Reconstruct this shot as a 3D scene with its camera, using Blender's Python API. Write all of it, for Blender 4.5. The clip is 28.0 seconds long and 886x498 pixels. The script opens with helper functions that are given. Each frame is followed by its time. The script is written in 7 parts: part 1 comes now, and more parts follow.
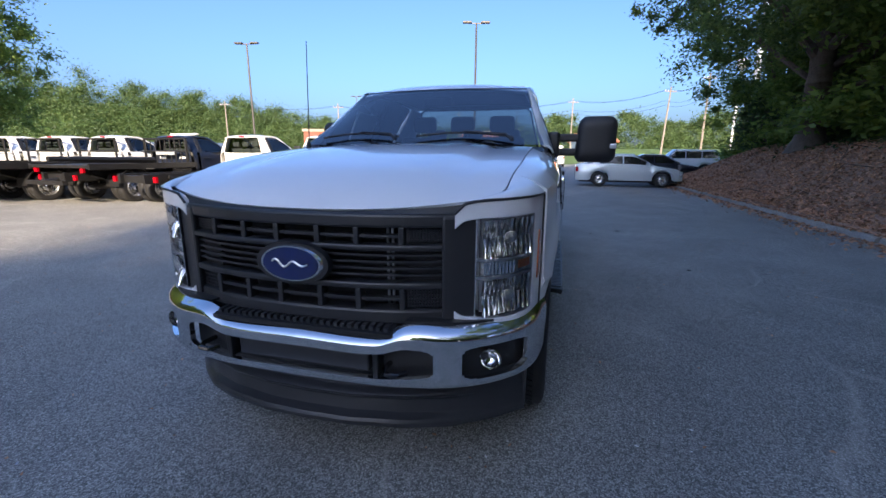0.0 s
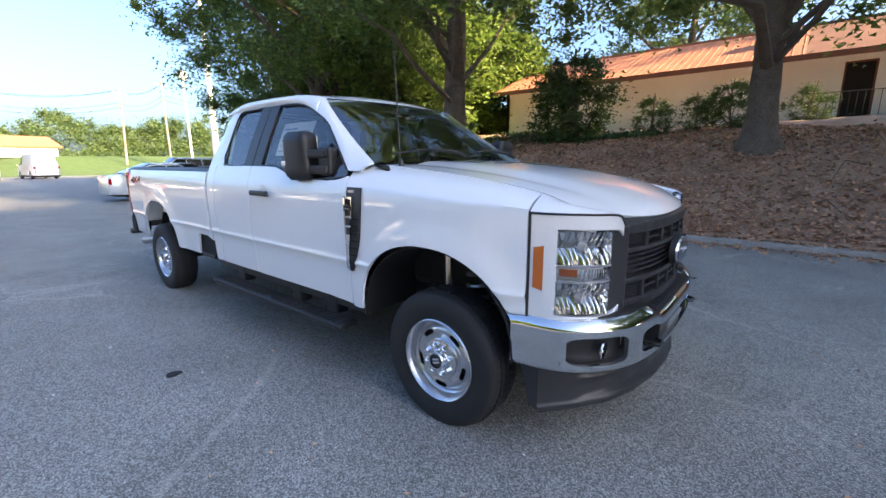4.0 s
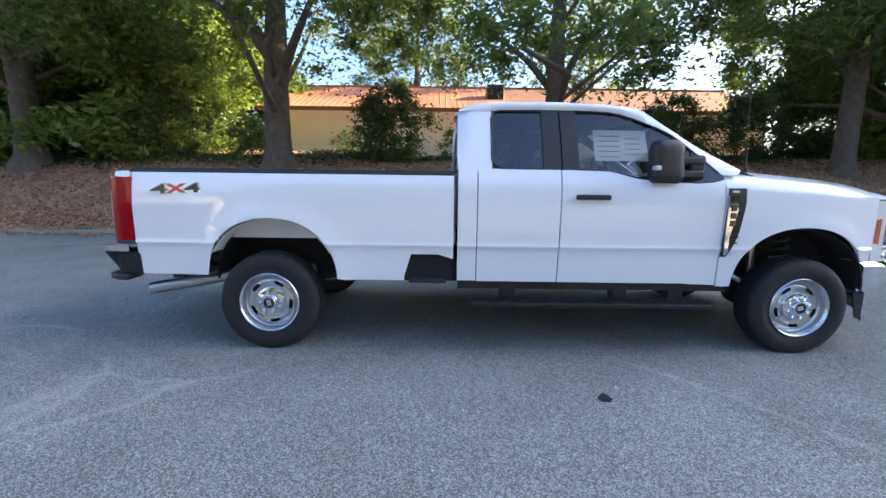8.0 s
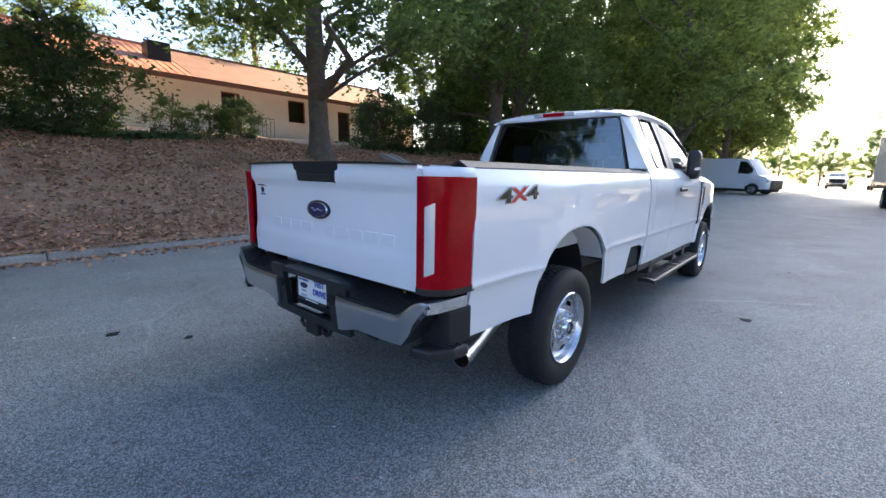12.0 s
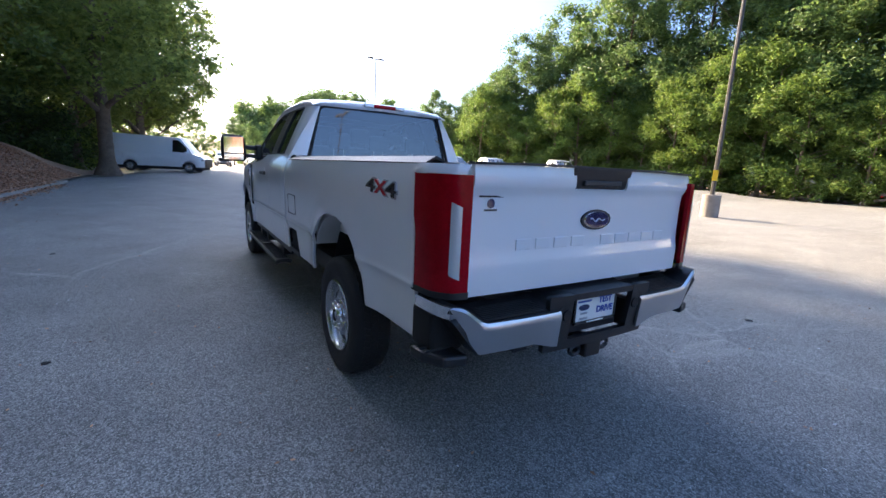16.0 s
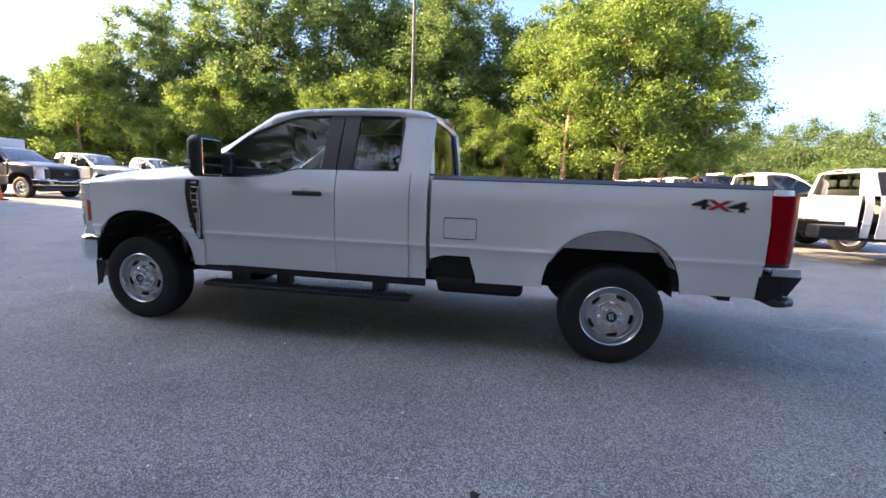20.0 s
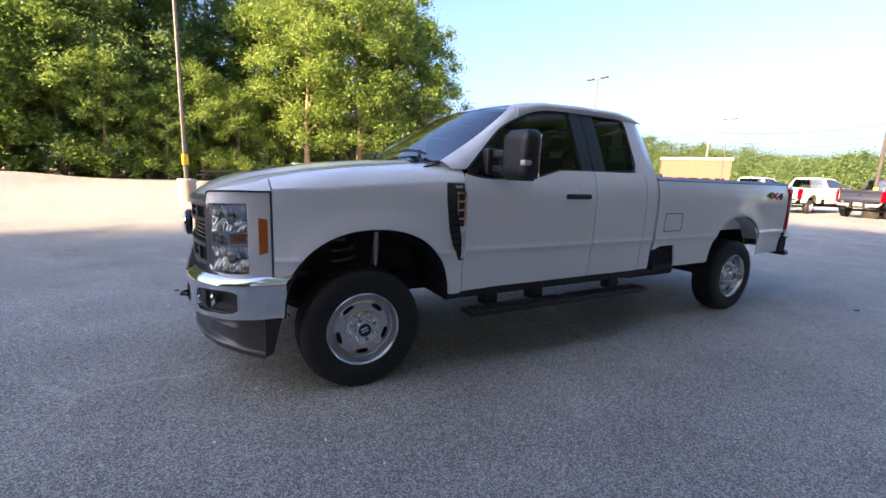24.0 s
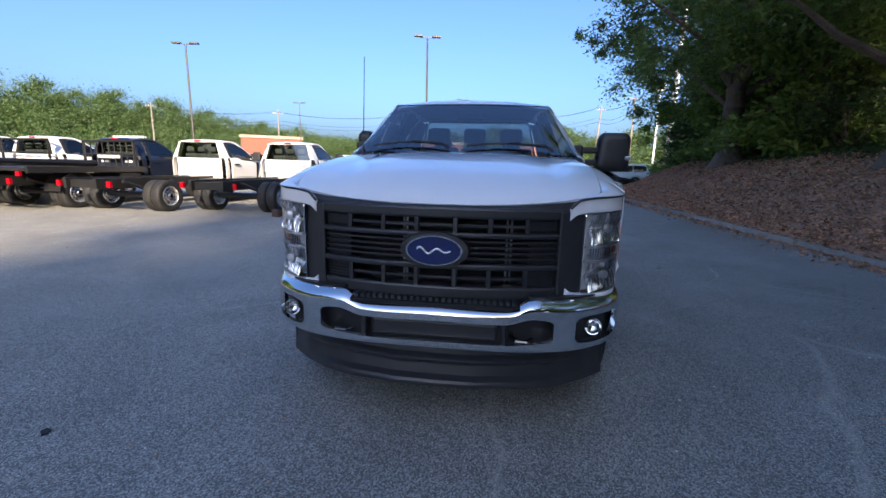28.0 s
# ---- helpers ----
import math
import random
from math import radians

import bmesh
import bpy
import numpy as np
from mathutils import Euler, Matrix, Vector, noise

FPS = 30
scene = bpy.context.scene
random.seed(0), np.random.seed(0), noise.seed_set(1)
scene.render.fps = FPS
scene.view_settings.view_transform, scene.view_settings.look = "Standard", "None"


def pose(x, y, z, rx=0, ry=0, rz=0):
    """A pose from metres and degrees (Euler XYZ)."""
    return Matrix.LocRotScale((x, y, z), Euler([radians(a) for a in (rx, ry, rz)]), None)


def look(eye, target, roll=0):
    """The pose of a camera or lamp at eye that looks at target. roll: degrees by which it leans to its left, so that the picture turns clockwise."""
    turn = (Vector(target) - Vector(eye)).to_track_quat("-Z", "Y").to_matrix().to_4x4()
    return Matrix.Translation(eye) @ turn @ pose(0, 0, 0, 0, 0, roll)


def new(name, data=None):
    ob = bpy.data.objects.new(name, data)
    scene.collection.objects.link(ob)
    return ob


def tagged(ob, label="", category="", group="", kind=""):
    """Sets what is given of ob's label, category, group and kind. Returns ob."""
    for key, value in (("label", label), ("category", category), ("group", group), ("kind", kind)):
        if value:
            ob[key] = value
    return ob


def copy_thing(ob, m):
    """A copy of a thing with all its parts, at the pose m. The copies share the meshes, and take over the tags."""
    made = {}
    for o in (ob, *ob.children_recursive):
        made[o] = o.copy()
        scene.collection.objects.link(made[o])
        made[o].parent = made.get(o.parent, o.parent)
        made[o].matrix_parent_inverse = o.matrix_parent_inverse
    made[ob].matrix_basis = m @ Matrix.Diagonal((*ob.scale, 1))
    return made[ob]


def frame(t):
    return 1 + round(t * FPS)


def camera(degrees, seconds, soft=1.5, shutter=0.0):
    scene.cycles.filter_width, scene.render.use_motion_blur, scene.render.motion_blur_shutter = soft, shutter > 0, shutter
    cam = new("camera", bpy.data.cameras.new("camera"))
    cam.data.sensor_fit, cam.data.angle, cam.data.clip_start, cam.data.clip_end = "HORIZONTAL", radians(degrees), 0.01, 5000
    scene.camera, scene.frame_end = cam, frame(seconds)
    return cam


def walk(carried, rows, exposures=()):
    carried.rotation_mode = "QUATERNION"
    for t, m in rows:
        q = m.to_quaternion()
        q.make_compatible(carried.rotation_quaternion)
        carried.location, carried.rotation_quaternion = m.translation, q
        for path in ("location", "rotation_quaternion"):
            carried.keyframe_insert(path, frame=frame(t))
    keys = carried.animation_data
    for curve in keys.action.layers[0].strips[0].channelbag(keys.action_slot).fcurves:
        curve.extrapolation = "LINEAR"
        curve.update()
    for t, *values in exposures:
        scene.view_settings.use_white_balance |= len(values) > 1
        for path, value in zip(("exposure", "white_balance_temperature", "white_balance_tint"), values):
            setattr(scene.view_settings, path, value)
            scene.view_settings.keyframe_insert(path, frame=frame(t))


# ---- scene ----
cam = camera(93.1, 28.0)
PATH = [
    (0, (0.968, -2.321, 1.382), (0.461, -0.436, 0.943), 0.3),
    (0.5, (0.581, -2.451, 1.418), (0.348, -0.508, 1.006), -0.2),
    (1, (0.138, -2.588, 1.429), (0.221, -0.629, 1.034), -0.2),
    (1.5, (-0.28, -2.583, 1.42), (0.12, -0.664, 1.021), -0.4),
    (2, (-0.744, -2.507, 1.426), (-0.031, -0.683, 1.017), -0.2),
    (2.5, (-1.24, -2.361, 1.394), (-0.257, -0.666, 0.995), -0.5),
    (3, (-1.658, -2.061, 1.435), (-0.452, -0.528, 0.993), 0.3),
    (3.5, (-2.154, -1.751, 1.466), (-0.782, -0.365, 1.026), -0.1),
    (5.5, (-3.538, 0.001, 1.363), (-1.717, 0.776, 1.073), 0.3),
    (6, (-3.832, 0.515, 1.349), (-1.945, 1.118, 1.077), 0.5),
    (6.5, (-3.971, 1.075, 1.332), (-2.04, 1.52, 1.068), 0.9),
    (7, (-4.084, 1.65, 1.319), (-2.123, 1.945, 1.059), 1.1),
    (7.5, (-4.104, 2.249, 1.318), (-2.131, 2.387, 1.024), 1.0),
    (8, (-4.142, 2.831, 1.317), (-2.166, 2.821, 1.007), 0.7),
    (8.5, (-4.167, 3.423, 1.32), (-2.2, 3.253, 1.0), 0.4),
    (9, (-4.071, 3.975, 1.323), (-2.127, 3.625, 1.007), 0.6),
    (9.5, (-3.931, 4.526, 1.354), (-2.032, 3.987, 1.029), 1.1),
    (10, (-3.638, 5.05, 1.329), (-1.807, 4.315, 1.002), 1.7),
    (10.5, (-3.326, 5.532, 1.353), (-1.59, 4.598, 1.017), 2.0),
    (11, (-2.945, 5.956, 1.348), (-1.333, 4.824, 1.002), 2.1),
    (11.5, (-2.497, 6.334, 1.357), (-1.026, 5.026, 1.005), 1.6),
    (13.5, (-0.708, 7.258, 1.345), (-0.158, 5.372, 0.969), 0.4),
    (14, (-0.207, 7.315, 1.344), (0.019, 5.364, 0.964), 0.4),
    (14.5, (0.309, 7.323, 1.343), (0.194, 5.365, 0.951), 1.2),
    (15, (0.815, 7.175, 1.354), (0.361, 5.268, 0.96), 1.5),
    (15.5, (1.306, 7.016, 1.367), (0.53, 5.213, 0.982), 2.5),
    (16, (1.78, 6.77, 1.356), (0.737, 5.105, 0.982), 2.7),
    (16.5, (2.272, 6.505, 1.361), (0.99, 5.012, 1.003), 3.1),
    (17, (2.736, 6.2, 1.359), (1.261, 4.894, 1.018), 3.4),
    (17.5, (3.113, 5.793, 1.365), (1.496, 4.663, 1.038), 3.2),
    (18, (3.441, 5.376, 1.371), (1.719, 4.409, 1.054), 2.8),
    (18.5, (3.653, 4.896, 1.375), (1.848, 4.092, 1.067), 2.5),
    (19, (3.9, 4.425, 1.354), (2.028, 3.786, 1.056), 2.3),
    (19.5, (4.077, 3.927, 1.333), (2.159, 3.447, 1.034), 2.1),
    (20, (4.247, 3.405, 1.329), (2.298, 3.073, 1.03), 2.0),
    (20.5, (4.392, 2.889, 1.311), (2.424, 2.717, 0.997), 2.0),
    (21, (4.417, 2.358, 1.325), (2.444, 2.337, 1.0), 2.0),
    (21.5, (4.413, 1.837, 1.327), (2.446, 1.98, 0.992), 2.1),
    (22, (4.299, 1.275, 1.323), (2.351, 1.568, 0.98), 2.3),
    (22.5, (4.149, 0.726, 1.335), (2.232, 1.178, 0.99), 2.3),
    (24.5, (3.048, -1.206, 1.351), (1.422, -0.093, 1.009), 2.0),
    (25, (2.691, -1.579, 1.343), (1.191, -0.299, 1.004), 1.9),
    (25.5, (2.322, -1.938, 1.343), (0.974, -0.501, 0.997), 2.0),
    (26, (1.891, -2.232, 1.351), (0.725, -0.647, 0.991), 2.4),
    (26.5, (1.51, -2.538, 1.379), (0.545, -0.827, 1.001), 2.6),
    (27, (1.057, -2.664, 1.36), (0.321, -0.845, 0.977), 2.2),
    (27.5, (0.637, -2.78, 1.365), (0.155, -0.878, 0.976), 1.8),
    (28, (0.268, -2.812, 1.351), (0.029, -0.865, 0.961), 1.4),
]
EXPOSURES = [(0.0, 2.42, 5450, 10), (1.5, 2.42, 5450, 10), (2.5, 2.75, 5950, 9), (3.5, 3.25, 6450, 7), (6.0, 3.5, 6350, 6), (8.0, 3.55, 6350, 6), (11.0, 3.6, 6450, 6), (14.0, 3.15, 6050, 8), (16.0, 3.1, 5800, 9), (18.0, 3.5, 6200, 11), (20.0, 3.68, 6600, 15), (22.5, 3.65, 6700, 16), (25.0, 3.0, 6350, 12), (26.0, 2.45, 5650, 10), (28.0, 2.42, 5450, 9)]
walk(cam, [(t, look(eye, target, roll)) for t, eye, target, roll in PATH], EXPOSURES)

# ---- world, sun ----
SUN_FROM = Vector((0.2, -0.98, 0.0)).normalized()
SUN_ELEV = radians(25)
world = bpy.data.worlds.new("world")
scene.world = world
world.use_nodes = True
wn = world.node_tree.nodes
sky = wn.new("ShaderNodeTexSky")
sky.sky_type = "NISHITA"
sky.sun_disc = False
sky.sun_elevation = SUN_ELEV
sky.sun_rotation = math.atan2(SUN_FROM.x, SUN_FROM.y)
sky.air_density, sky.dust_density, sky.ozone_density = 1.0, 7.0, 3.0
sky.altitude = 600
wn["Background"].inputs["Strength"].default_value = 0.055
blue = wn.new("ShaderNodeMix")
blue.data_type, blue.blend_type = "RGBA", "MULTIPLY"
blue.inputs["Factor"].default_value = 1.0
blue.inputs["B"].default_value = (0.86, 0.885, 1.0, 1)
world.node_tree.links.new(sky.outputs[0], blue.inputs["A"])
world.node_tree.links.new(blue.outputs["Result"], wn["Background"].inputs["Color"])
sun_data = bpy.data.lights.new("sun", "SUN")
sun_data.energy, sun_data.angle, sun_data.color = 2.7, radians(1.2), (1.0, 0.71, 0.4)
sun = new("sun", sun_data)
sun_way = Vector((SUN_FROM.x * math.cos(SUN_ELEV), SUN_FROM.y * math.cos(SUN_ELEV), math.sin(SUN_ELEV)))
sun.matrix_world = look(sun_way * 60, (0, 0, 0))
scene.view_settings.exposure = 0.0

# ---- materials ----
def material(name, color, rough=0.5, metal=0.0, spots=0.0, scale=8.0, fine=90.0, bump=0.0, coat=0.0, spec=0.5, tint=None, island=0.0, emit=0.0):
    """A node material: the base colour varied by a broad and a fine noise, with a fine relief."""
    m = bpy.data.materials.new(name)
    m.use_nodes = True
    n, l = m.node_tree.nodes, m.node_tree.links
    b = n["Principled BSDF"]
    b.inputs["Base Color"].default_value = (*color, 1)
    b.inputs["Roughness"].default_value = rough
    b.inputs["Metallic"].default_value = metal
    b.inputs["Coat Weight"].default_value = coat
    b.inputs["Coat Roughness"].default_value = 0.03
    b.inputs["Specular IOR Level"].default_value = spec
    if emit:
        b.inputs["Emission Color"].default_value = (*color, 1)
        b.inputs["Emission Strength"].default_value = emit
    if spots or bump:
        co = n.new("ShaderNodeTexCoord")
        broad, small = n.new("ShaderNodeTexNoise"), n.new("ShaderNodeTexNoise")
        broad.inputs["Scale"].default_value, small.inputs["Scale"].default_value = scale, fine
        broad.inputs["Detail"].default_value, small.inputs["Detail"].default_value = 5, 3
        l.new(co.outputs["Object"], broad.inputs["Vector"])
        l.new(co.outputs["Object"], small.inputs["Vector"])
        if spots:
            add = n.new("ShaderNodeMath")
            add.operation = "ADD"
            l.new(broad.outputs["Fac"], add.inputs[0])
            l.new(small.outputs["Fac"], add.inputs[1])
            ramp = n.new("ShaderNodeMapRange")
            ramp.inputs["From Min"].default_value, ramp.inputs["From Max"].default_value = 0.6, 1.4
            l.new(add.outputs[0], ramp.inputs["Value"])
            mix = n.new("ShaderNodeMix")
            mix.data_type = "RGBA"
            dark = [c * (1 - spots) for c in color]
            light = tint or [min(1.0, c * (1 + spots)) for c in color]
            mix.inputs["A"].default_value, mix.inputs["B"].default_value = (*dark, 1), (*light, 1)
            l.new(ramp.outputs[0], mix.inputs["Factor"])
            out = mix.outputs["Result"]
            if island:
                geo, hsv, span = n.new("ShaderNodeNewGeometry"), n.new("ShaderNodeHueSaturation"), n.new("ShaderNodeMapRange")
                span.inputs["To Min"].default_value, span.inputs["To Max"].default_value = 1 - island, 1 + island
                l.new(geo.outputs["Random Per Island"], span.inputs["Value"])
                l.new(span.outputs[0], hsv.inputs["Value"])
                l.new(out, hsv.inputs["Color"])
                out = hsv.outputs["Color"]
            l.new(out, b.inputs["Base Color"])
        if bump:
            bm_ = n.new("ShaderNodeBump")
            bm_.inputs["Strength"].default_value, bm_.inputs["Distance"].default_value = bump, 0.01
            l.new(small.outputs["Fac"], bm_.inputs["Height"])
            l.new(bm_.outputs["Normal"], b.inputs["Normal"])
    return m


def glass(name, tint, gloss=0.02, ior=1.75):
    """A thin tinted pane: straight through, with a mirror gloss by Fresnel."""
    m = bpy.data.materials.new(name)
    m.use_nodes = True
    n, l = m.node_tree.nodes, m.node_tree.links
    n.remove(n["Principled BSDF"])
    clear, shine, mix, fres = n.new("ShaderNodeBsdfTransparent"), n.new("ShaderNodeBsdfGlossy"), n.new("ShaderNodeMixShader"), n.new("ShaderNodeFresnel")
    clear.inputs["Color"].default_value = (*tint, 1)
    shine.inputs["Roughness"].default_value = gloss
    fres.inputs["IOR"].default_value = ior
    l.new(fres.outputs[0], mix.inputs[0])
    l.new(clear.outputs[0], mix.inputs[1])
    l.new(shine.outputs[0], mix.inputs[2])
    l.new(mix.outputs[0], n["Material Output"].inputs["Surface"])
    return m


def leafy(name, color, light, trans=0.35):
    """Foliage: each leaf its own shade, part of the light coming through."""
    m = bpy.data.materials.new(name)
    m.use_nodes = True
    n, l = m.node_tree.nodes, m.node_tree.links
    b = n["Principled BSDF"]
    geo, mix, both, thin = n.new("ShaderNodeNewGeometry"), n.new("ShaderNodeMix"), n.new("ShaderNodeMixShader"), n.new("ShaderNodeBsdfTranslucent")
    mix.data_type = "RGBA"
    mix.inputs["A"].default_value, mix.inputs["B"].default_value = (*color, 1), (*light, 1)
    l.new(geo.outputs["Random Per Island"], mix.inputs["Factor"])
    l.new(mix.outputs["Result"], b.inputs["Base Color"])
    l.new(mix.outputs["Result"], thin.inputs["Color"])
    b.inputs["Roughness"].default_value = 0.55
    both.inputs[0].default_value = trans
    l.new(b.outputs[0], both.inputs[1])
    l.new(thin.outputs[0], both.inputs[2])
    l.new(both.outputs[0], n["Material Output"].inputs["Surface"])
    return m


def asphalt_material():
    m = bpy.data.materials.new("asphalt")
    m.use_nodes = True
    n, l = m.node_tree.nodes, m.node_tree.links
    b = n["Principled BSDF"]
    co = n.new("ShaderNodeTexCoord")

    def tex(kind, scale, detail=4):
        t = n.new(kind)
        t.inputs["Scale"].default_value = scale
        if "Detail" in t.inputs:
            t.inputs["Detail"].default_value = detail
        l.new(co.outputs["Object"], t.inputs["Vector"])
        return t

    def ramp(src, a, b_, lo, hi):
        r = n.new("ShaderNodeMapRange")
        for key, v in (("From Min", a), ("From Max", b_), ("To Min", lo), ("To Max", hi)):
            r.inputs[key].default_value = v
        l.new(src, r.inputs["Value"])
        return r.outputs[0]

    def times(a, b_):
        r = n.new("ShaderNodeMath")
        r.operation = "MULTIPLY"
        l.new(a, r.inputs[0])
        l.new(b_, r.inputs[1])
        return r.outputs[0]

    wide, patch, grit = tex("ShaderNodeTexNoise", 0.18, 5), tex("ShaderNodeTexNoise", 1.3, 6), tex("ShaderNodeTexNoise", 190, 2)
    stone = tex("ShaderNodeTexVoronoi", 150, 0)
    chip = tex("ShaderNodeTexVoronoi", 55, 0)
    # worn light hair cracks: the borders of large warped cells
    warp = n.new("ShaderNodeVectorMath")
    warp.operation = "MULTIPLY_ADD"
    bend = tex("ShaderNodeTexNoise", 0.9, 4)
    l.new(bend.outputs["Color"], warp.inputs[0])
    warp.inputs[1].default_value = (0.75, 0.75, 0)
    l.new(co.outputs["Object"], warp.inputs[2])
    cell = n.new("ShaderNodeTexVoronoi")
    cell.feature = "DISTANCE_TO_EDGE"
    cell.inputs["Scale"].default_value = 0.28
    l.new(warp.outputs[0], cell.inputs["Vector"])
    broken = tex("ShaderNodeTexNoise", 0.55, 3)
    crack = times(ramp(cell.outputs["Distance"], 0.0, 0.008, 1.0, 0.0), ramp(broken.outputs["Fac"], 0.42, 0.56, 0.0, 1.0))
    tone = times(times(ramp(wide.outputs["Fac"], 0.3, 0.7, 0.86, 1.14), ramp(patch.outputs["Fac"], 0.3, 0.7, 0.84, 1.14)), ramp(grit.outputs["Fac"], 0.3, 0.7, 0.5, 1.45))
    # pale stones of the worn mix, and a few bright chips
    tone = times(tone, ramp(stone.outputs["Color"], 0.3, 1.0, 0.42, 1.7))
    bright = times(ramp(chip.outputs["Color"], 0.925, 0.93, 0.0, 1.0), ramp(chip.outputs["Distance"], 0.16, 0.3, 1.7, 0.0))
    plus = n.new("ShaderNodeMath")
    plus.operation = "ADD"
    l.new(tone, plus.inputs[0])
    l.new(bright, plus.inputs[1])
    tone = plus.outputs[0]
    base = n.new("ShaderNodeMix")
    base.data_type = "RGBA"
    base.inputs["A"].default_value, base.inputs["B"].default_value = (0.0, 0.0, 0.0, 1), (0.288, 0.287, 0.270, 1)
    base.clamp_factor = False
    l.new(tone, base.inputs["Factor"])
    light = n.new("ShaderNodeMix")
    light.data_type = "RGBA"
    light.inputs["B"].default_value = (0.58, 0.55, 0.5, 1)
    l.new(base.outputs["Result"], light.inputs["A"])
    half = n.new("ShaderNodeMath")
    half.operation = "MULTIPLY"
    half.inputs[1].default_value = 0.25
    l.new(crack, half.inputs[0])
    l.new(half.outputs[0], light.inputs["Factor"])
    l.new(light.outputs["Result"], b.inputs["Base Color"])
    b.inputs["Roughness"].default_value = 0.78
    bump = n.new("ShaderNodeBump")
    bump.inputs["Strength"].default_value, bump.inputs["Distance"].default_value = 0.6, 0.008
    l.new(grit.outputs["Fac"], bump.inputs["Height"])
    l.new(bump.outputs["Normal"], b.inputs["Normal"])
    return m


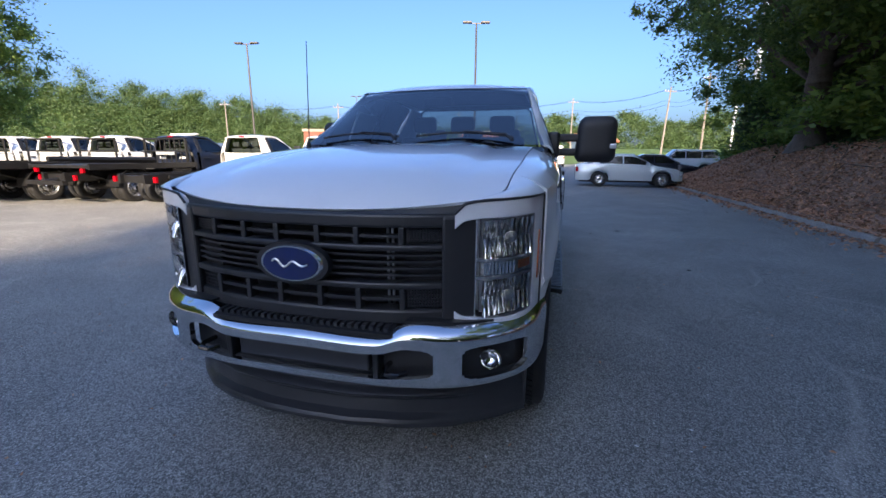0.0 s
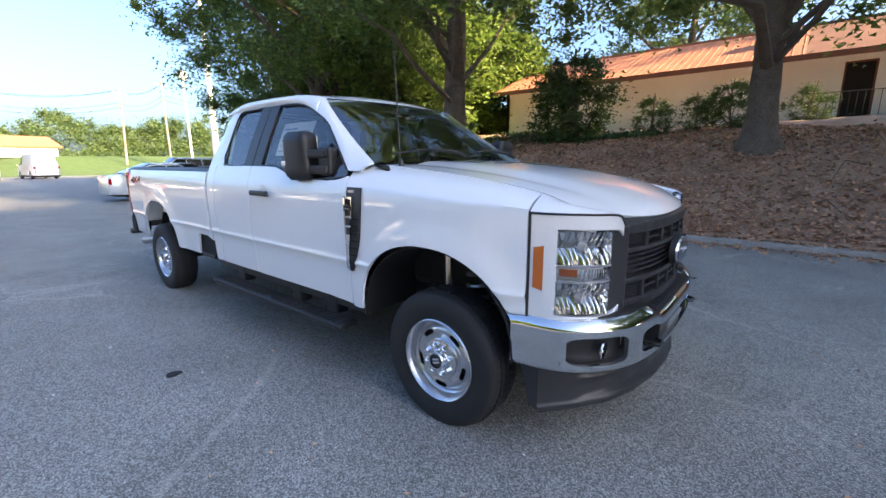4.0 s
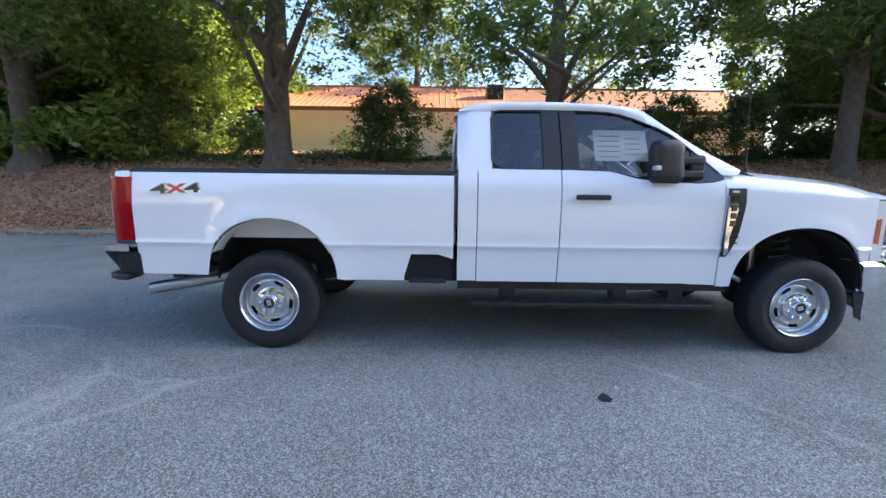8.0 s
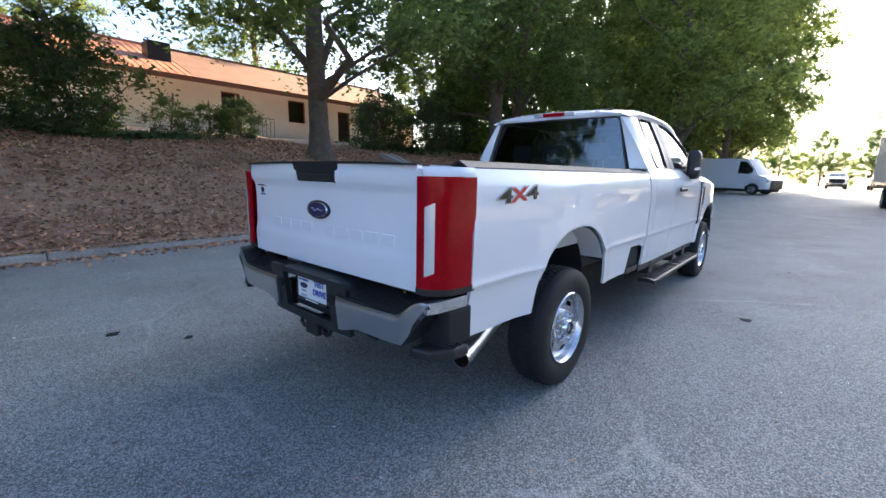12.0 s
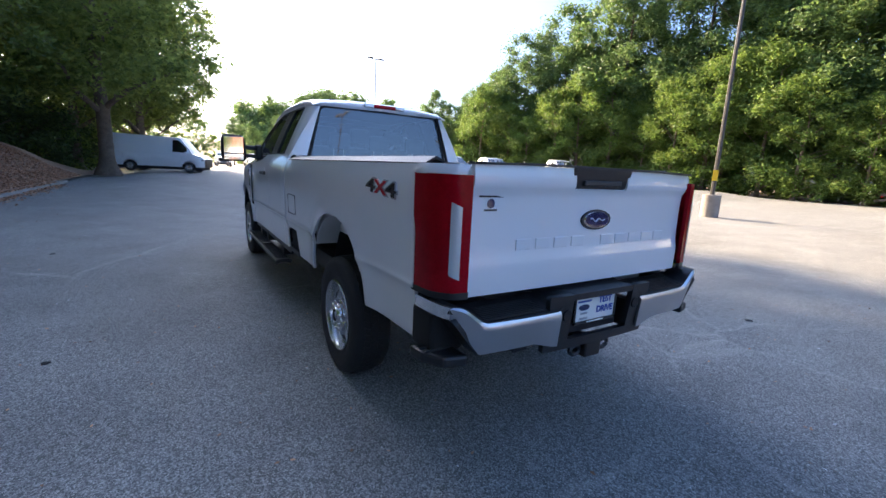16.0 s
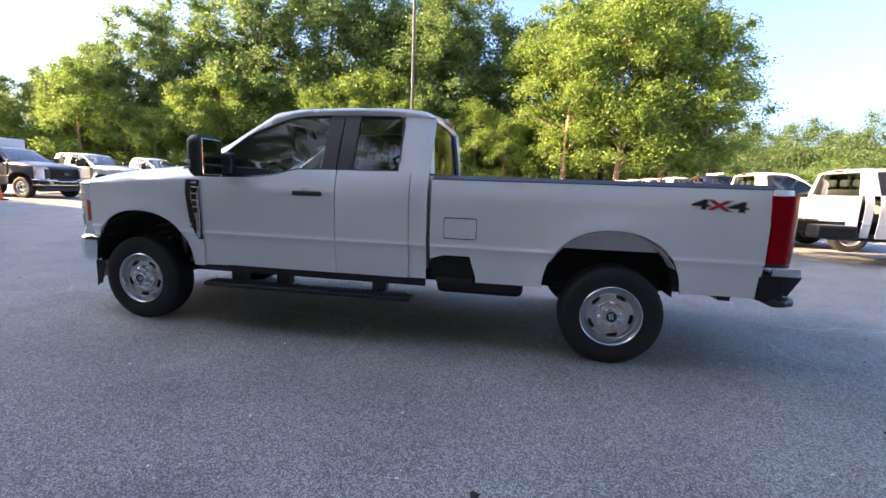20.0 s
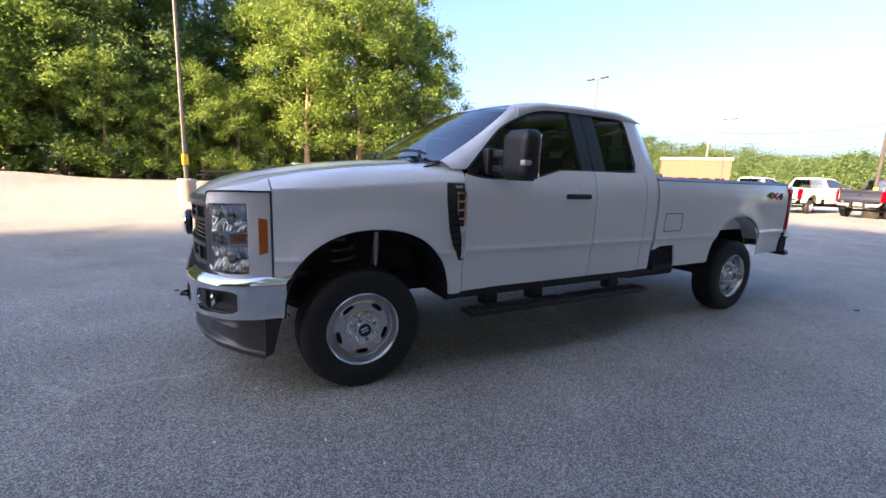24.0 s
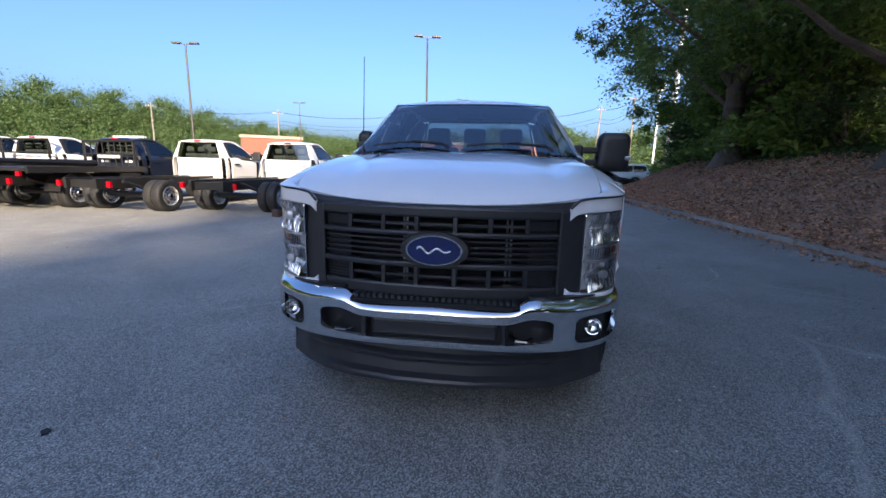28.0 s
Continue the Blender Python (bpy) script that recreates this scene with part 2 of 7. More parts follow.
M = {
    "asphalt": asphalt_material(),
    "white_paint": material("white_paint", (0.8, 0.815, 0.835), 0.3, coat=1.0, spots=0.015, scale=1.5, fine=300),
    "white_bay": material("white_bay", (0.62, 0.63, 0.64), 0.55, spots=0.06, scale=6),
    "black_plastic": material("black_plastic", (0.014, 0.0145, 0.016), 0.45, spots=0.2, scale=10, fine=400, bump=0.12),
    "grey_plastic": material("grey_plastic", (0.024, 0.025, 0.028), 0.38, spots=0.15, scale=6, fine=500, bump=0.1),
    "gloss_black": material("gloss_black", (0.012, 0.012, 0.014), 0.08, coat=0.5, spots=0.1),
    # near-black for dark parts, and for shade painted behind openings
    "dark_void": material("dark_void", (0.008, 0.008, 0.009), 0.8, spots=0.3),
    "chassis_black": material("chassis_black", (0.01, 0.01, 0.011), 0.45, spots=0.35, scale=9, fine=120, bump=0.1),
    "chrome": material("chrome", (0.78, 0.79, 0.8), 0.06, 1.0, spots=0.03, scale=3, fine=60),
    "satin_silver": material("satin_silver", (0.7, 0.71, 0.735), 0.24, 0.5, spots=0.04, scale=4),
    "lamp_frame": material("lamp_frame", (0.76, 0.77, 0.79), 0.25, 0.15, coat=0.6, spots=0.03, scale=4),
    "dull_chrome": material("dull_chrome", (0.6, 0.61, 0.63), 0.3, 1.0, spots=0.05, scale=6, fine=150),
    "bright_reflector": material("bright_reflector", (0.9, 0.91, 0.92), 0.2, 0.12, spots=0.05, scale=30),
    "wheel_silver": material("wheel_silver", (0.58, 0.59, 0.61), 0.27, 0.9, spots=0.05, scale=5),
    "steel": material("steel", (0.5, 0.5, 0.5), 0.3, 1.0, spots=0.15, scale=12, fine=200),
    "rubber": material("rubber", (0.012, 0.012, 0.013), 0.72, spots=0.3, scale=14, fine=200, bump=0.15),
    "window": glass("window", (0.82, 0.88, 0.88), ior=1.85),
    "screen_glass": glass("screen_glass", (0.7, 0.78, 0.82), ior=3.4),
    "privacy_window": glass("privacy_window", (0.36, 0.43, 0.46), ior=2.0),
    "rear_glass": glass("rear_glass", (0.3, 0.36, 0.4), ior=2.3),
    "lamp_lens": glass("lamp_lens", (0.97, 0.97, 0.98), ior=1.4),
    "red_lens": material("red_lens", (0.32, 0.001, 0.008), 0.14, coat=0.04, spec=0.15, spots=0.25, scale=25, fine=120),
    "amber_lens": material("amber_lens", (0.5, 0.12, 0.012), 0.18, coat=1.0, spots=0.1, scale=40),
    "badge_blue": material("badge_blue", (0.006, 0.014, 0.09), 0.15, coat=1.0, spots=0.1),
    "badge_red": material("badge_red", (0.5, 0.02, 0.03), 0.25, spots=0.1),
    "badge_dark": material("badge_dark", (0.05, 0.055, 0.06), 0.25, 0.6, spots=0.1),
    "seat_cloth": material("seat_cloth", (0.12, 0.125, 0.13), 0.9, spots=0.2, scale=20, fine=400, bump=0.2),
    "dash_plastic": material("dash_plastic", (0.03, 0.03, 0.033), 0.6, spots=0.2, scale=20, fine=300),
    "paper": material("paper", (0.75, 0.76, 0.74), 0.7, spots=0.04),
    "print_blue": material("print_blue", (0.03, 0.07, 0.35), 0.6, spots=0.1),
    "print_grey": material("print_grey", (0.3, 0.32, 0.34), 0.6, spots=0.1),
    "print_black": material("print_black", (0.02, 0.02, 0.022), 0.6, spots=0.1),
    "concrete": material("concrete", (0.3, 0.275, 0.24), 0.85, spots=0.42, scale=2.5, fine=45, bump=0.35),
    "stucco": material("stucco", (0.8, 0.82, 0.82), 0.85, spots=0.1, scale=0.8, fine=30, bump=0.2),
    "tile_roof": material("tile_roof", (0.36, 0.145, 0.08), 0.75, spots=0.35, scale=1.2, fine=20, bump=0.2),
    "dark_shingle": material("dark_shingle", (0.16, 0.075, 0.05), 0.85, spots=0.3, scale=1.5, fine=18, bump=0.2),
    "brick": material("brick", (0.22, 0.08, 0.05), 0.8, spots=0.25, scale=2, fine=14, bump=0.2),
    "cornice": material("cornice", (0.34, 0.27, 0.21), 0.8, spots=0.15, scale=1.5),
    "bark": material("bark", (0.13, 0.1, 0.075), 0.9, spots=0.45, scale=5, fine=26, bump=0.8),
    "pale_bark": material("pale_bark", (0.24, 0.17, 0.12), 0.9, spots=0.4, scale=4, fine=20, bump=0.6),
    "mulch": material("mulch", (0.34, 0.19, 0.12), 0.95, spots=0.5, scale=1.6, fine=22, bump=0.9, tint=(0.5, 0.33, 0.22)),
    "litter": material("litter", (0.43, 0.24, 0.14), 0.8, spots=0.3, scale=3, fine=40, island=0.55),
    "grass": material("grass", (0.07, 0.12, 0.025), 0.9, spots=0.5, scale=1.5, fine=30, bump=0.6),
    "oak_leaf": leafy("oak_leaf", (0.075, 0.125, 0.033), (0.2, 0.27, 0.066), 0.62),
    "bright_leaf": leafy("bright_leaf", (0.1, 0.175, 0.03), (0.25, 0.34, 0.065), 0.5),
    "wood_leaf": leafy("wood_leaf", (0.07, 0.13, 0.038), (0.21, 0.3, 0.085), 0.5),
    "shade_leaf": leafy("shade_leaf", (0.13, 0.19, 0.05), (0.33, 0.4, 0.1), 0.7),
    "hill_leaf": leafy("hill_leaf", (0.05, 0.095, 0.03), (0.13, 0.19, 0.055), 0.45),
    "shrub_leaf": leafy("shrub_leaf", (0.045, 0.085, 0.03), (0.1, 0.155, 0.05), 0.45),
    "navy_paint": material("navy_paint", (0.01, 0.014, 0.03), 0.35, coat=0.35, spots=0.05),
    "silver_paint": material("silver_paint", (0.55, 0.61, 0.65), 0.3, 0.3, coat=1.0, spots=0.03),
    "steel_blue_roof": material("steel_blue_roof", (0.07, 0.1, 0.15), 0.5, spots=0.1, scale=0.6),
    "pole_bronze": material("pole_bronze", (0.075, 0.07, 0.066), 0.5, 0.3, spots=0.2, scale=3),
    "cone_orange": material("cone_orange", (0.75, 0.13, 0.03), 0.6, spots=0.1),
    "yellow_paint": material("yellow_paint", (0.75, 0.5, 0.02), 0.5, spots=0.15),
    "rust": material("rust", (0.05, 0.034, 0.028), 0.85, spots=0.4, scale=10, fine=60, bump=0.4),
    "box_white": material("box_white", (0.72, 0.73, 0.74), 0.5, spots=0.05, scale=0.8),
    "wood_pole": material("wood_pole", (0.24, 0.21, 0.18), 0.9, spots=0.3, scale=3, fine=20, bump=0.4),
}


# ---- geometry helpers ----
def link_mesh(name, me, mat, parent=None, label="", smooth=False, thick=0.0, bevel=0.0, flip=1.0):
    ob = new(name, me)
    if mat and not me.materials:
        me.materials.append(M[mat])
    if smooth:
        me.polygons.foreach_set("use_smooth", [True] * len(me.polygons))
        me.set_sharp_from_angle(angle=radians(38))
        if thick and len(me.edges):
            # open borders stay crisp once the sheet has its thickness
            used, sharp = np.empty(len(me.loops), np.int32), np.empty(len(me.edges), bool)
            me.loops.foreach_get("edge_index", used)
            me.edges.foreach_get("use_edge_sharp", sharp)
            me.edges.foreach_set("use_edge_sharp", sharp | (np.bincount(used, minlength=len(me.edges)) == 1))
    if thick:
        so = ob.modifiers.new("thickness", "SOLIDIFY")
        so.thickness, so.offset = thick, -flip
    if bevel:
        be = ob.modifiers.new("rounding", "BEVEL")
        be.width, be.segments, be.limit_method, be.angle_limit = bevel, 2, "ANGLE", radians(35)
    if parent:
        ob.parent = parent
    if label:
        ob["label"] = label
    return ob


class Geo:
    """Gathers the faces of one part."""

    def __init__(self):
        self.v, self.f = [], []

    def add(self, verts, faces):
        k = len(self.v)
        self.v += [tuple(p) for p in verts]
        self.f += [tuple(i + k for i in f) for f in faces]
        return self

    def box(self, x0, x1, y0, y1, z0, z1, m=None):
        vs = [Vector((x, y, z)) for z in (z0, z1) for y in (y0, y1) for x in (x0, x1)]
        if m:
            vs = [m @ p for p in vs]
        return self.add(vs, [(0, 2, 3, 1), (4, 5, 7, 6), (0, 1, 5, 4), (1, 3, 7, 5), (3, 2, 6, 7), (2, 0, 4, 6)])

    def grid(self, nu, nv, fn, keep=None, flip=False):
        vs = [fn(i / (nu - 1), j / (nv - 1)) for j in range(nv) for i in range(nu)]
        fs = []
        for j in range(nv - 1):
            for i in range(nu - 1):
                if keep and not keep((i + 0.5) / (nu - 1), (j + 0.5) / (nv - 1)):
                    continue
                a = j * nu + i
                q = (a, a + 1, a + nu + 1, a + nu)
                fs.append(q[::-1] if flip else q)
        return self.add(vs, fs)

    def lathe(self, profile, n, centre=(0, 0, 0), axis="x"):
        """profile: (along, radius) pairs turned round the axis."""
        vs, fs, k = [], [], len(profile)
        for i in range(n):
            a = 2 * math.pi * i / n
            for d, r in profile:
                p = (d, r * math.cos(a), r * math.sin(a))
                p = p if axis == "x" else (p[1], d, p[2]) if axis == "y" else (p[1], p[2], d)
                vs.append([p[q] + centre[q] for q in range(3)])
        for i in range(n):
            for j in range(k - 1):
                a, b = i * k + j, ((i + 1) % n) * k + j
                fs.append((a, b, b + 1, a + 1))
        return self.add(vs, fs)

    def cyl(self, p0, p1, r0, r1=None, n=12, caps=True):
        return self.tube([p0, p1], [r0, r0 if r1 is None else r1], n, caps)

    def tube(self, pts, radii, n=10, caps=True):
        pts = [Vector(p) for p in pts]
        if not isinstance(radii, (list, tuple)):
            radii = [radii] * len(pts)
        vs, fs = [], []
        for i, p in enumerate(pts):
            way = (pts[min(i + 1, len(pts) - 1)] - pts[max(i - 1, 0)]).normalized()
            side = way.cross(Vector((0, 0, 1)))
            side = side.normalized() if side.length > 1e-3 else Vector((1, 0, 0))
            up = side.cross(way)
            for k in range(n):
                a = 2 * math.pi * k / n
                vs.append(p + radii[i] * (math.cos(a) * side + math.sin(a) * up))
        for i in range(len(pts) - 1):
            for k in range(n):
                a, b = i * n + k, i * n + (k + 1) % n
                fs.append((a, b, b + n, a + n))
        if caps:
            fs.append(tuple(range(n))[::-1])
            fs.append(tuple(range((len(pts) - 1) * n, len(pts) * n)))
        return self.add(vs, fs)

    def prism(self, outline, place, depth):
        """outline: 2D points; place(u, v, d) puts them in space; d runs from 0 to depth."""
        k = len(outline)
        vs = [place(u, v, 0) for u, v in outline] + [place(u, v, depth) for u, v in outline]
        fs = [tuple(range(k))[::-1], tuple(range(k, 2 * k))]
        fs += [(i, (i + 1) % k, (i + 1) % k + k, i + k) for i in range(k)]
        return self.add(vs, fs)

    def mesh(self, name):
        me = bpy.data.meshes.new(name)
        me.from_pydata(self.v, [], self.f)
        me.validate()
        me.update()
        return me

    def part(self, name, mat, parent=None, label="", smooth=False, thick=0.0, bevel=0.0, flip=1.0, fix=True):
        me = self.mesh(name)
        bm = bmesh.new()
        bm.from_mesh(me)
        bmesh.ops.delete(bm, geom=[v for v in bm.verts if not v.link_faces], context="VERTS")
        if fix:
            bmesh.ops.recalc_face_normals(bm, faces=bm.faces[:])
        bm.to_mesh(me)
        bm.free()
        return link_mesh(name, me, mat, parent, label, smooth, thick, bevel, flip)


def empty(name, m=None):
    ob = new(name)
    ob.empty_display_size = 0.2
    if m:
        ob.matrix_world = m
    return ob


def lerp(a, b, t):
    return a + (b - a) * t


def along(table, t):
    """Straight-line look-up in a short table of (position, value)."""
    if t <= table[0][0]:
        return table[0][1]
    for (a, va), (b, vb) in zip(table, table[1:]):
        if t <= b:
            return lerp(va, vb, (t - a) / (b - a))
    return table[-1][1]


def eased(table, t):
    """Look-up with smooth joints (Catmull-Rom through the table)."""
    k = len(table)
    if t <= table[0][0]:
        return table[0][1]
    if t >= table[-1][0]:
        return table[-1][1]
    for i in range(k - 1):
        if t <= table[i + 1][0]:
            break
    (xa, ya), (xb, yb) = table[i], table[i + 1]
    ma = (yb - table[i - 1][1]) / (xb - table[i - 1][0]) if i else (yb - ya) / (xb - xa)
    mb = (table[i + 2][1] - ya) / (table[i + 2][0] - xa) if i + 2 < k else (yb - ya) / (xb - xa)
    h, u = xb - xa, (t - xa) / (xb - xa)
    return (2 * u**3 - 3 * u**2 + 1) * ya + (u**3 - 2 * u**2 + u) * h * ma + (3 * u**2 - 2 * u**3) * yb + (u**3 - u**2) * h * mb


def lettering(name, text, size, m, mat, parent, depth=0.004, label="", bold=0.0):
    """Raised writing in the built-in font, as a mesh."""
    cu = bpy.data.curves.new(name, "FONT")
    cu.body, cu.size, cu.extrude, cu.align_x, cu.align_y = text, size, depth, "CENTER", "CENTER"
    cu.offset = bold
    tmp = bpy.data.objects.new(name, cu)
    me = bpy.data.meshes.new_from_object(tmp)
    bpy.data.objects.remove(tmp)
    me.transform(m)
    me.materials.clear()
    return link_mesh(name, me, mat, parent, label)

# ---- the pickup truck: front axle at y = 0, rear axle at y = 4.17, nose towards -y ----
truck = tagged(empty("pickup_truck"), "white extended-cab pickup truck with long bed and chrome bumpers", "pickup truck")
TYRE_R, HUB_Z = 0.388, 0.378
FRONT_ARCH, REAR_ARCH = (0.06, 0.53, 0.53, 0.485), (4.135, 0.505, 0.55, 0.49)
SIDE = [(0.40, 0.925), (0.50, 0.945), (0.62, 0.956), (0.78, 0.966), (0.82, 0.975), (0.845, 0.986), (0.862, 0.980), (0.90, 0.980), (1.00, 0.983), (1.20, 0.984), (1.30, 0.972), (1.38, 0.948), (1.46, 0.915)]
TAPER = [(-0.70, -0.085), (-0.5, -0.05), (-0.25, -0.015), (0.1, 0.0), (2.7, -0.004), (3.6, -0.014), (4.66, -0.032), (5.25, -0.05)]


def arch_e(y, z, arch):
    cy, a, cz, b = arch
    return (abs((y - cy) / a) ** 2.2 + abs(max(0.0, z - cz) / b) ** 2.2) ** (1 / 2.2)


def side_x(y, z):
    """Half the body's width: the side's profile, tapering fore and aft, with lips round the wheel openings."""
    x = eased(SIDE, z) + along(TAPER, y)
    for arch in (FRONT_ARCH, REAR_ARCH):
        e = arch_e(y, z, arch)
        x += 0.022 * math.exp(-(((max(1.0, e) - 1.0) / 0.2) ** 2)) if abs(y - arch[0]) < 1.2 else 0
    return x


def sill(y, low):
    for cy, a, cz, b in (FRONT_ARCH, REAR_ARCH):
        if abs(y - cy) < a:
            return max(low, cz + b * (1 - abs((y - cy) / a) ** 2.2) ** (1 / 2.2))
    return low


def columns(y0, y1, n, extra=()):
    ys = {round(lerp(y0, y1, i / (n - 1)), 4) for i in range(n)} | {e for e in extra if y0 < e < y1}
    for cy, a, cz, b in (FRONT_ARCH, REAR_ARCH):
        for k in range(29):
            y = cy - a * 0.9995 * math.cos(math.pi * k / 28)
            if y0 < y < y1:
                ys.add(round(y, 4))
    return sorted(ys)


def levels(low, high, rows):
    """Heights of a body panel's rows: the same on every column, so that the crease runs straight, and cut off at its lower edge."""
    fixed = [0.56 + 0.03 * k for k in range(8)] + [0.80, 0.815, 0.83, 0.84, 0.847, 0.855, 0.865, 0.88, 0.90]
    k = rows - len(fixed)
    fixed += [lerp(0.90, high, (i + 1) / k) for i in range(k)]
    return [low] + [max(z, low + 0.0002 * i) for i, z in enumerate(fixed[1:], 1)]


def panel(name, s, ys, low, high, rows, xf=side_x, mat="white_paint", label="", thick=0.018, parent=None, bump=0.0):
    """A body panel: columns at ys, from low(y) to high(y), on the surface xf."""
    g = Geo()
    vs = []
    for y in ys:
        a, b = low(y), high(y)
        for z in (levels(a, b, rows) if rows > 40 else [lerp(a, b, r / (rows - 1)) for r in range(rows)]):
            vs.append((s * (xf(y, z) + bump), y, z))
    fs = []
    for i in range(len(ys) - 1):
        for r in range(rows - 1):
            a = i * rows + r
            q = (a, a + rows, a + rows + 1, a + 1)
            fs.append(q if s > 0 else q[::-1])
    g.add(vs, fs)
    return g.part(name, mat, parent or truck, label, smooth=True, thick=thick, fix=False)


BELT = [(0.60, 1.40), (0.80, 1.345), (1.10, 1.343), (1.36, 1.368), (1.56, 1.42), (1.70, 1.424), (2.70, 1.43)]
WTOP = [(0.72, 1.40), (0.88, 1.545), (1.056, 1.70), (1.25, 1.795), (1.436, 1.862), (1.62, 1.885), (2.20, 1.892), (2.45, 1.882)]


def green_x(y, z):
    """Half width of the glasshouse."""
    t = (z - 1.40) / 0.5
    return 0.935 - 0.19 * t - 0.035 * t * t + along(TAPER, y)


belt, wtop = (lambda y: eased(BELT, y)), (lambda y: eased(WTOP, y))
for s in (-1, 1):
    # doors: a lower skin, with handle; the seams are real gaps
    door = panel("front_door", s, columns(0.70, 1.925, 26), lambda y: 0.565 - 0.012 * (1.3 - y) * (y < 0.9), belt, 52, label="white front door")
    bm = Geo()
    bm.box(-0.012, 0.012, -0.13, 0.13, -0.02, 0.02, pose(s * 1.012, 1.70, 1.226))
    bm.part("door_handle", "black_plastic", door, "black pull handle", bevel=0.011)
    Geo().lathe([(0, 0.0), (0, 0.045), (0.004, 0.04), (0.006, 0)], 20, (s * 0.984, 1.68, 1.245)).part("handle_cup", "white_paint", door, smooth=True)
    panel("rear_door", s, columns(1.933, 2.555, 12), lambda y: 0.566, belt, 52, label="white rear-hinged half door")
    panel("cab_corner", s, columns(2.562, 2.705, 5), lambda y: 0.57, lambda y: 1.43, 52)
    panel("rocker", s, columns(0.58, 2.70, 8), lambda y: 0.50, lambda y: 0.585, 3, xf=lambda y, z: 0.925, mat="chassis_black")
    # glasshouse
    glass_ys = [lerp(0.93, 1.80, i / 16) for i in range(17)]
    ob = panel("side_window", s, glass_ys, belt, wtop, 10, xf=lambda y, z: green_x(y, z) - 0.012, mat="window", label="clear side window", thick=0, parent=door)
    ob.visible_shadow = False
    panel("mirror_sail", s, [0.72, 0.76, 0.80, 0.84, 0.88, 0.93], belt, wtop, 5, xf=green_x, mat="gloss_black", thick=0.01, parent=door)
    ob = panel("quarter_window", s, [2.05, 2.06, 2.1, 2.2, 2.3, 2.38, 2.42, 2.44, 2.45], lambda y: 1.43 + 0.06 * max(0.0, (y - 2.36) / 0.09) ** 2, lambda y: 1.885 - 0.03 * max(0.0, (y - 2.36) / 0.09) ** 2, 8, xf=lambda y, z: green_x(y, z) - 0.012, mat="privacy_window", label="dark tinted quarter window", thick=0)
    ob.visible_shadow = False
    panel("pillar_trim", s, [1.79, 1.85, 1.915], lambda y: belt(y) - 0.002, lambda y: wtop(y) + 0.004, 8, xf=lambda y, z: green_x(y, z) + 0.003, mat="black_plastic", thick=0.02, parent=door)
    panel("pillar_trim", s, [1.925, 1.98, 2.06], lambda y: belt(y) - 0.002, lambda y: wtop(y) + 0.004, 8, xf=lambda y, z: green_x(y, z) + 0.003, mat="black_plastic", thick=0.02)
    panel("pillar_core", s, [1.78, 1.9, 2.07], lambda y: belt(y) - 0.03, lambda y: wtop(y) + 0.01, 6, xf=lambda y, z: green_x(y, z) - 0.022, mat="dark_void", thick=0.02)
    # black seals round the glass
    g = Geo()
    edge = [(y, belt(y)) for y in (0.74, 0.9, 1.1, 1.25, 1.36, 1.46, 1.56, 1.68, 1.80)]
    g.tube([(s * green_x(y, z), y, z + 0.004) for y, z in edge], 0.008, 6)
    edge = [(y, wtop(y)) for y in (0.74, 0.82, 0.95, 1.056, 1.15, 1.25, 1.34, 1.436, 1.53, 1.62, 1.80)]
    g.tube([(s * green_x(y, z), y, z - 0.002) for y, z in edge], 0.008, 6)
    edge = [(2.05, 1.43), (2.3, 1.43), (2.38, 1.434), (2.43, 1.458), (2.452, 1.5), (2.45, 1.82), (2.435, 1.866), (2.39, 1.884), (2.05, 1.888)]
    g.tube([(s * green_x(y, z), y, z) for y, z in edge], 0.008, 6)
    g.part("window_seal", "black_plastic", truck, smooth=True)
    # roof rail, windscreen pillar and rear pillar in one skin
    g = Geo()
    rail = lambda y: Vector((s * along([(1.15, 0.69), (1.5, 0.705), (2.3, 0.70), (2.70, 0.66)], y), y, along([(1.2, 1.885), (1.30, 1.915), (1.5, 1.943), (1.9, 1.957), (2.4, 1.957), (2.6, 1.94), (2.70, 1.90)], y)))
    ys = [1.25, 1.30, 1.36, 1.44, 1.55, 1.7, 1.9, 2.1, 2.3, 2.45]
    vs = []
    for y in ys:
        w, r = Vector((s * green_x(y, wtop(y)), y, wtop(y))), rail(y)
        for k in range(6):
            t = k / 5
            p = w.lerp(r, t)
            p.x += s * 0.022 * math.sin(math.pi * t)
            p.z += 0.006 * math.sin(math.pi * t)
            vs.append(p)
    g.add(vs, [(i * 6 + k, i * 6 + k + 6, i * 6 + k + 7, i * 6 + k + 1) for i in range(len(ys) - 1) for k in range(5)])
    pill = []
    for i in range(13):
        t = i / 12
        y = lerp(0.60, 1.25, t)
        w = Vector((s * green_x(y, wtop(y)), y, wtop(y))) if y > 0.72 else Vector((s * green_x(0.72, 1.40), lerp(0.60, 0.72, (y - 0.6) / 0.12), 1.40))
        r = Vector((s * lerp(0.872, 0.692, t), lerp(0.545, 1.25, t), lerp(1.447, 1.905, t) - 0.022 * math.sin(math.pi * t)))
        for k in range(4):
            p = w.lerp(r, k / 3)
            p += Vector((s * 0.012, -0.004, 0.008)) * math.sin(math.pi * k / 3)
            pill.append(p)
    g.add(pill, [(i * 4 + k, i * 4 + k + 4, i * 4 + k + 5, i * 4 + k + 1) for i in range(12) for k in range(3)])
    g.grid(7, 9, lambda u, v: (s * (green_x(lerp(2.45, 2.70, u), lerp(1.42, 1.89, v)) - 0.05 * max(0, u - 0.55) ** 2 * 4 * v + 0.0), lerp(2.45, 2.70, u), lerp(1.42, lerp(1.885, 1.875, u), v)))
